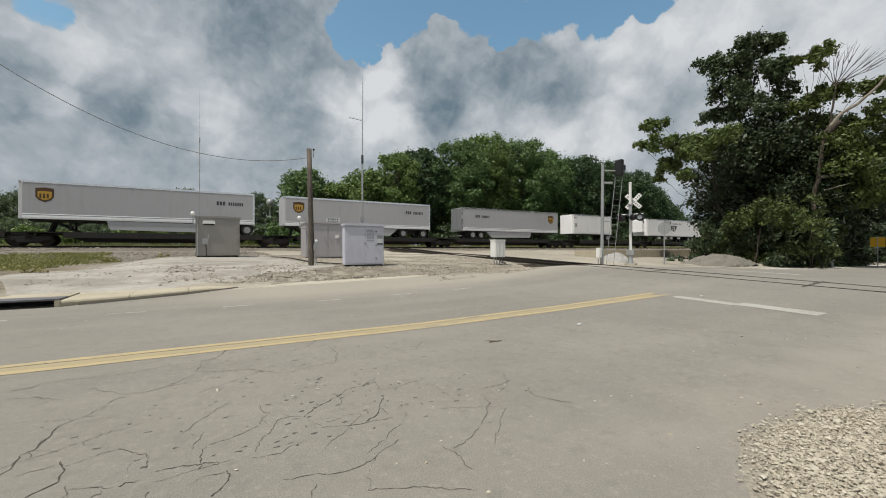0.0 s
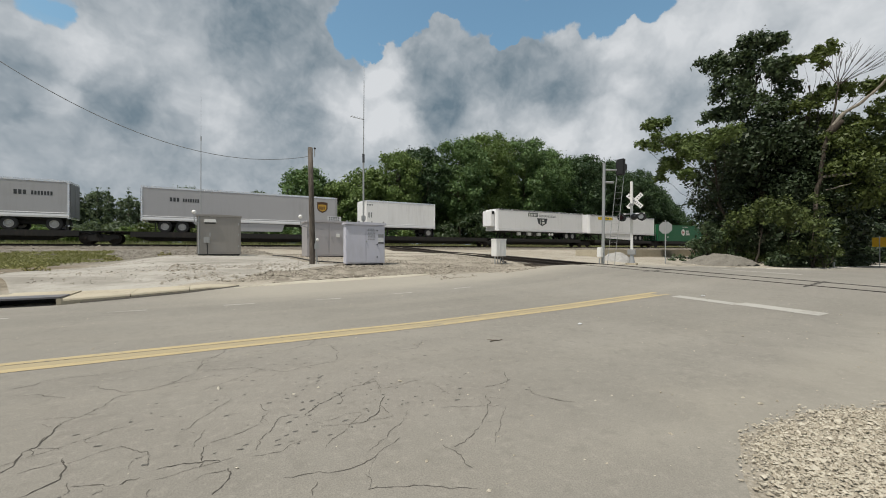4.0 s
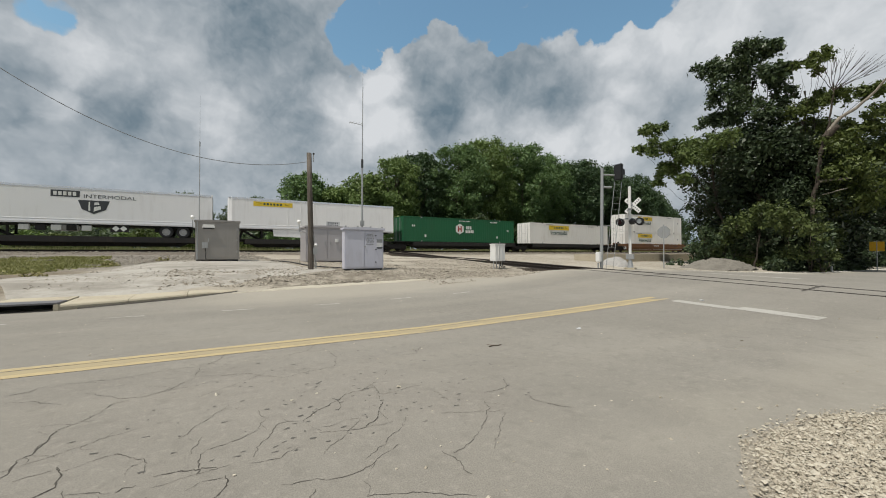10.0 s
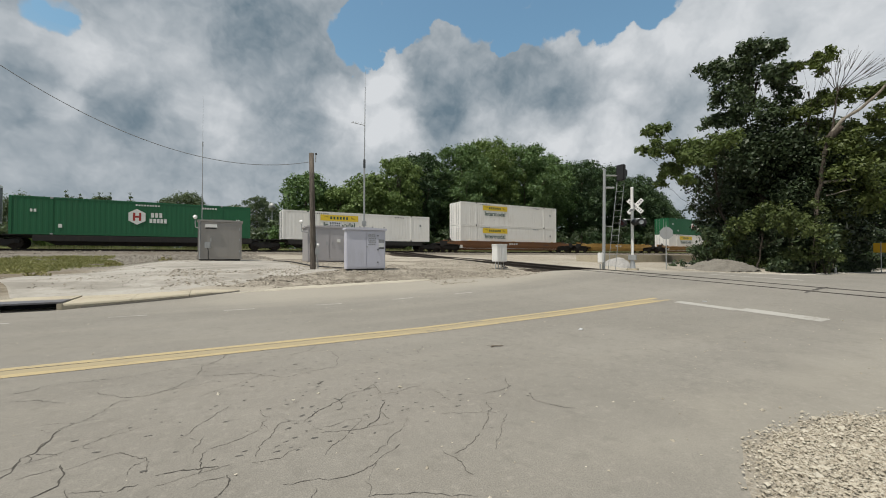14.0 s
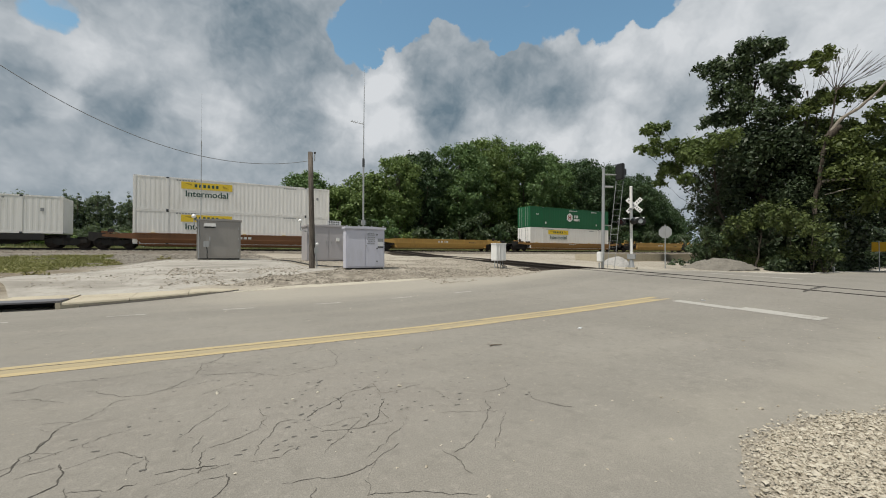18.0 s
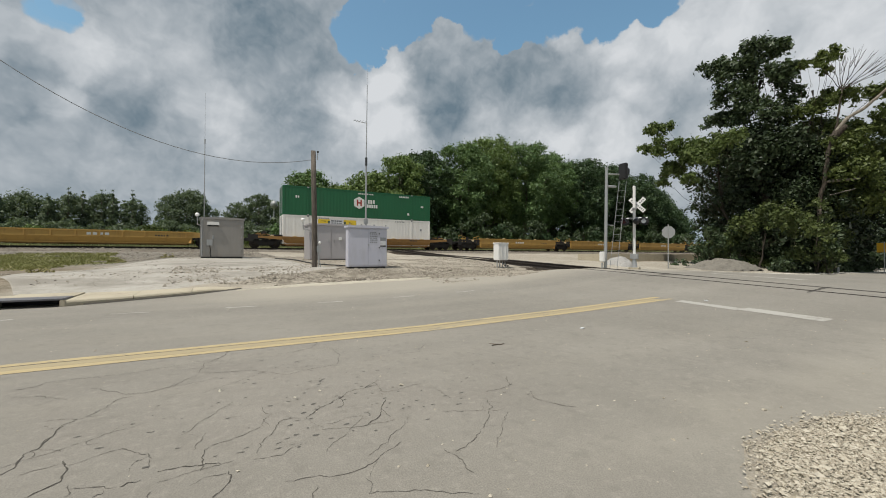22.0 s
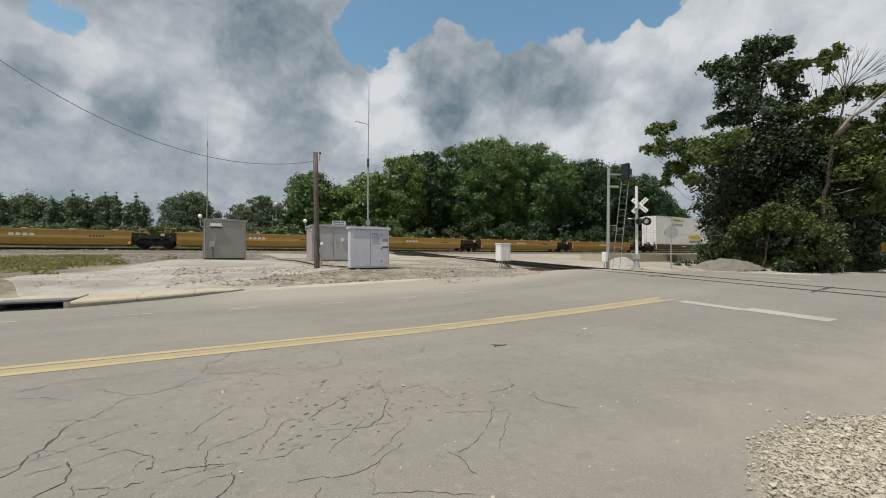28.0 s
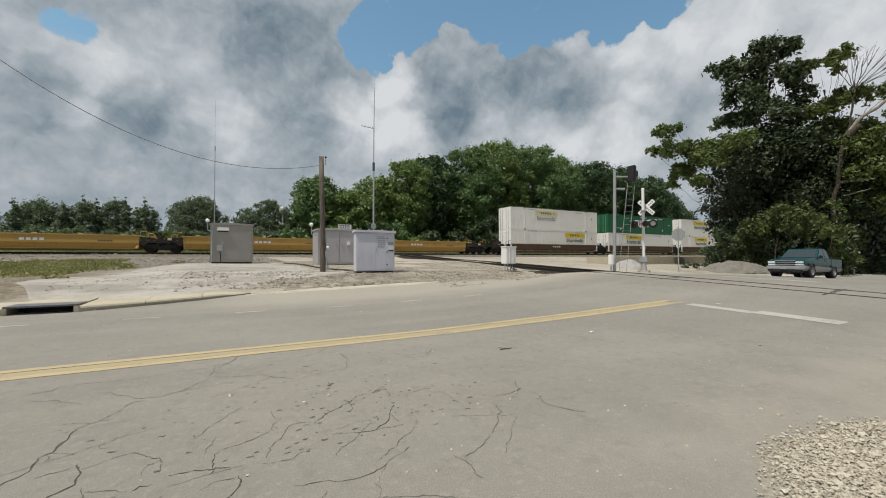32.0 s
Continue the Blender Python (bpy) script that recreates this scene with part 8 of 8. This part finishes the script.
    for x in (1.375, -1.375):
        for s in (-1, 1):
            spin = road_wheel(car, x, s * 0.765, 0.335, 0.335, 0.21)
            spin.name = "wheel"
            if s > 0:
                spin.matrix_basis = pose(x, s * 0.765, 0.335, 0, 0, 180)
            PICKUP_WHEELS.append((spin, x, s))
    return car


make_cases()
make_poles()
make_crossing()
make_yard()
make_litter()
pickup = make_pickup()


def motions():
    """All that moves: the train along the main line, its wheels, the pickup and its wheels."""
    times = [0, 1 / 30, 8, 16, 24, 32 - 1 / 30, 32]
    for ob, x, z in ROLLING:
        walk(ob, [(t, pose(x - travelled(t), TRACK_Y, z)) for t in times])
    # train wheels turn alike, so two paths serve all axles
    kept = {}
    step = 0.0785
    count = int(32 / step)
    for ob, u in AXLES:
        if u not in kept:
            rows = []
            for i in range(count + 2):
                t = min(32.0, i * step)
                rows.append((t, pose(u, 0, 0.46) @ Matrix.Rotation(-travelled(t) / 0.46, 4, "Y")))
            walk(ob, rows)
            kept[u] = ob
        else:
            ob.rotation_mode = "QUATERNION"
            ob.animation_data_create()
            ob.animation_data.action = kept[u].animation_data.action
            ob.animation_data.action_slot = kept[u].animation_data.action_slot
    # the pickup waits far down the road, drives up and slows at the crossing
    drive = [(0, 95.0), (26.0, 95.0), (27.0, 77.0), (28.0, 60.6), (28.5, 52.6), (29.0, 45.7), (29.5, 40.4), (30.0, 36.5), (30.5, 33.5), (31.0, 31.4), (31.5, 29.7), (32.0, 28.3)]
    rows = []
    for t, x in drive:
        y = 10.05
        z0, z1 = road_z(x - 1.375, y), road_z(x + 1.375, y)
        rows.append((t, pose(x, y, (z0 + z1) / 2, 0, math.degrees(math.atan2(z0 - z1, 2.75)) * -1, 180)))
    walk(pickup, rows)
    ts = [26.0]
    while ts[-1] < 32:
        t = ts[-1]
        v = abs(np.interp(t + 0.02, *zip(*drive)) - np.interp(t, *zip(*drive))) / 0.02
        ts.append(min(32.0, t + max(1 / 30, min(0.5, 1.35 * 0.335 / max(v, 0.5)))))
    for ob, x, s in PICKUP_WHEELS:
        base = pose(x, s * 0.765, 0.335, 0, 0, 180 if s > 0 else 0)
        rows = [(t, Matrix.Translation(base.translation) @ Matrix.Rotation((95.0 - float(np.interp(t, *zip(*drive)))) / 0.335, 4, "Y") @ base.to_3x3().to_4x4()) for t in [0.0] + ts]
        walk(ob, rows)


motions()
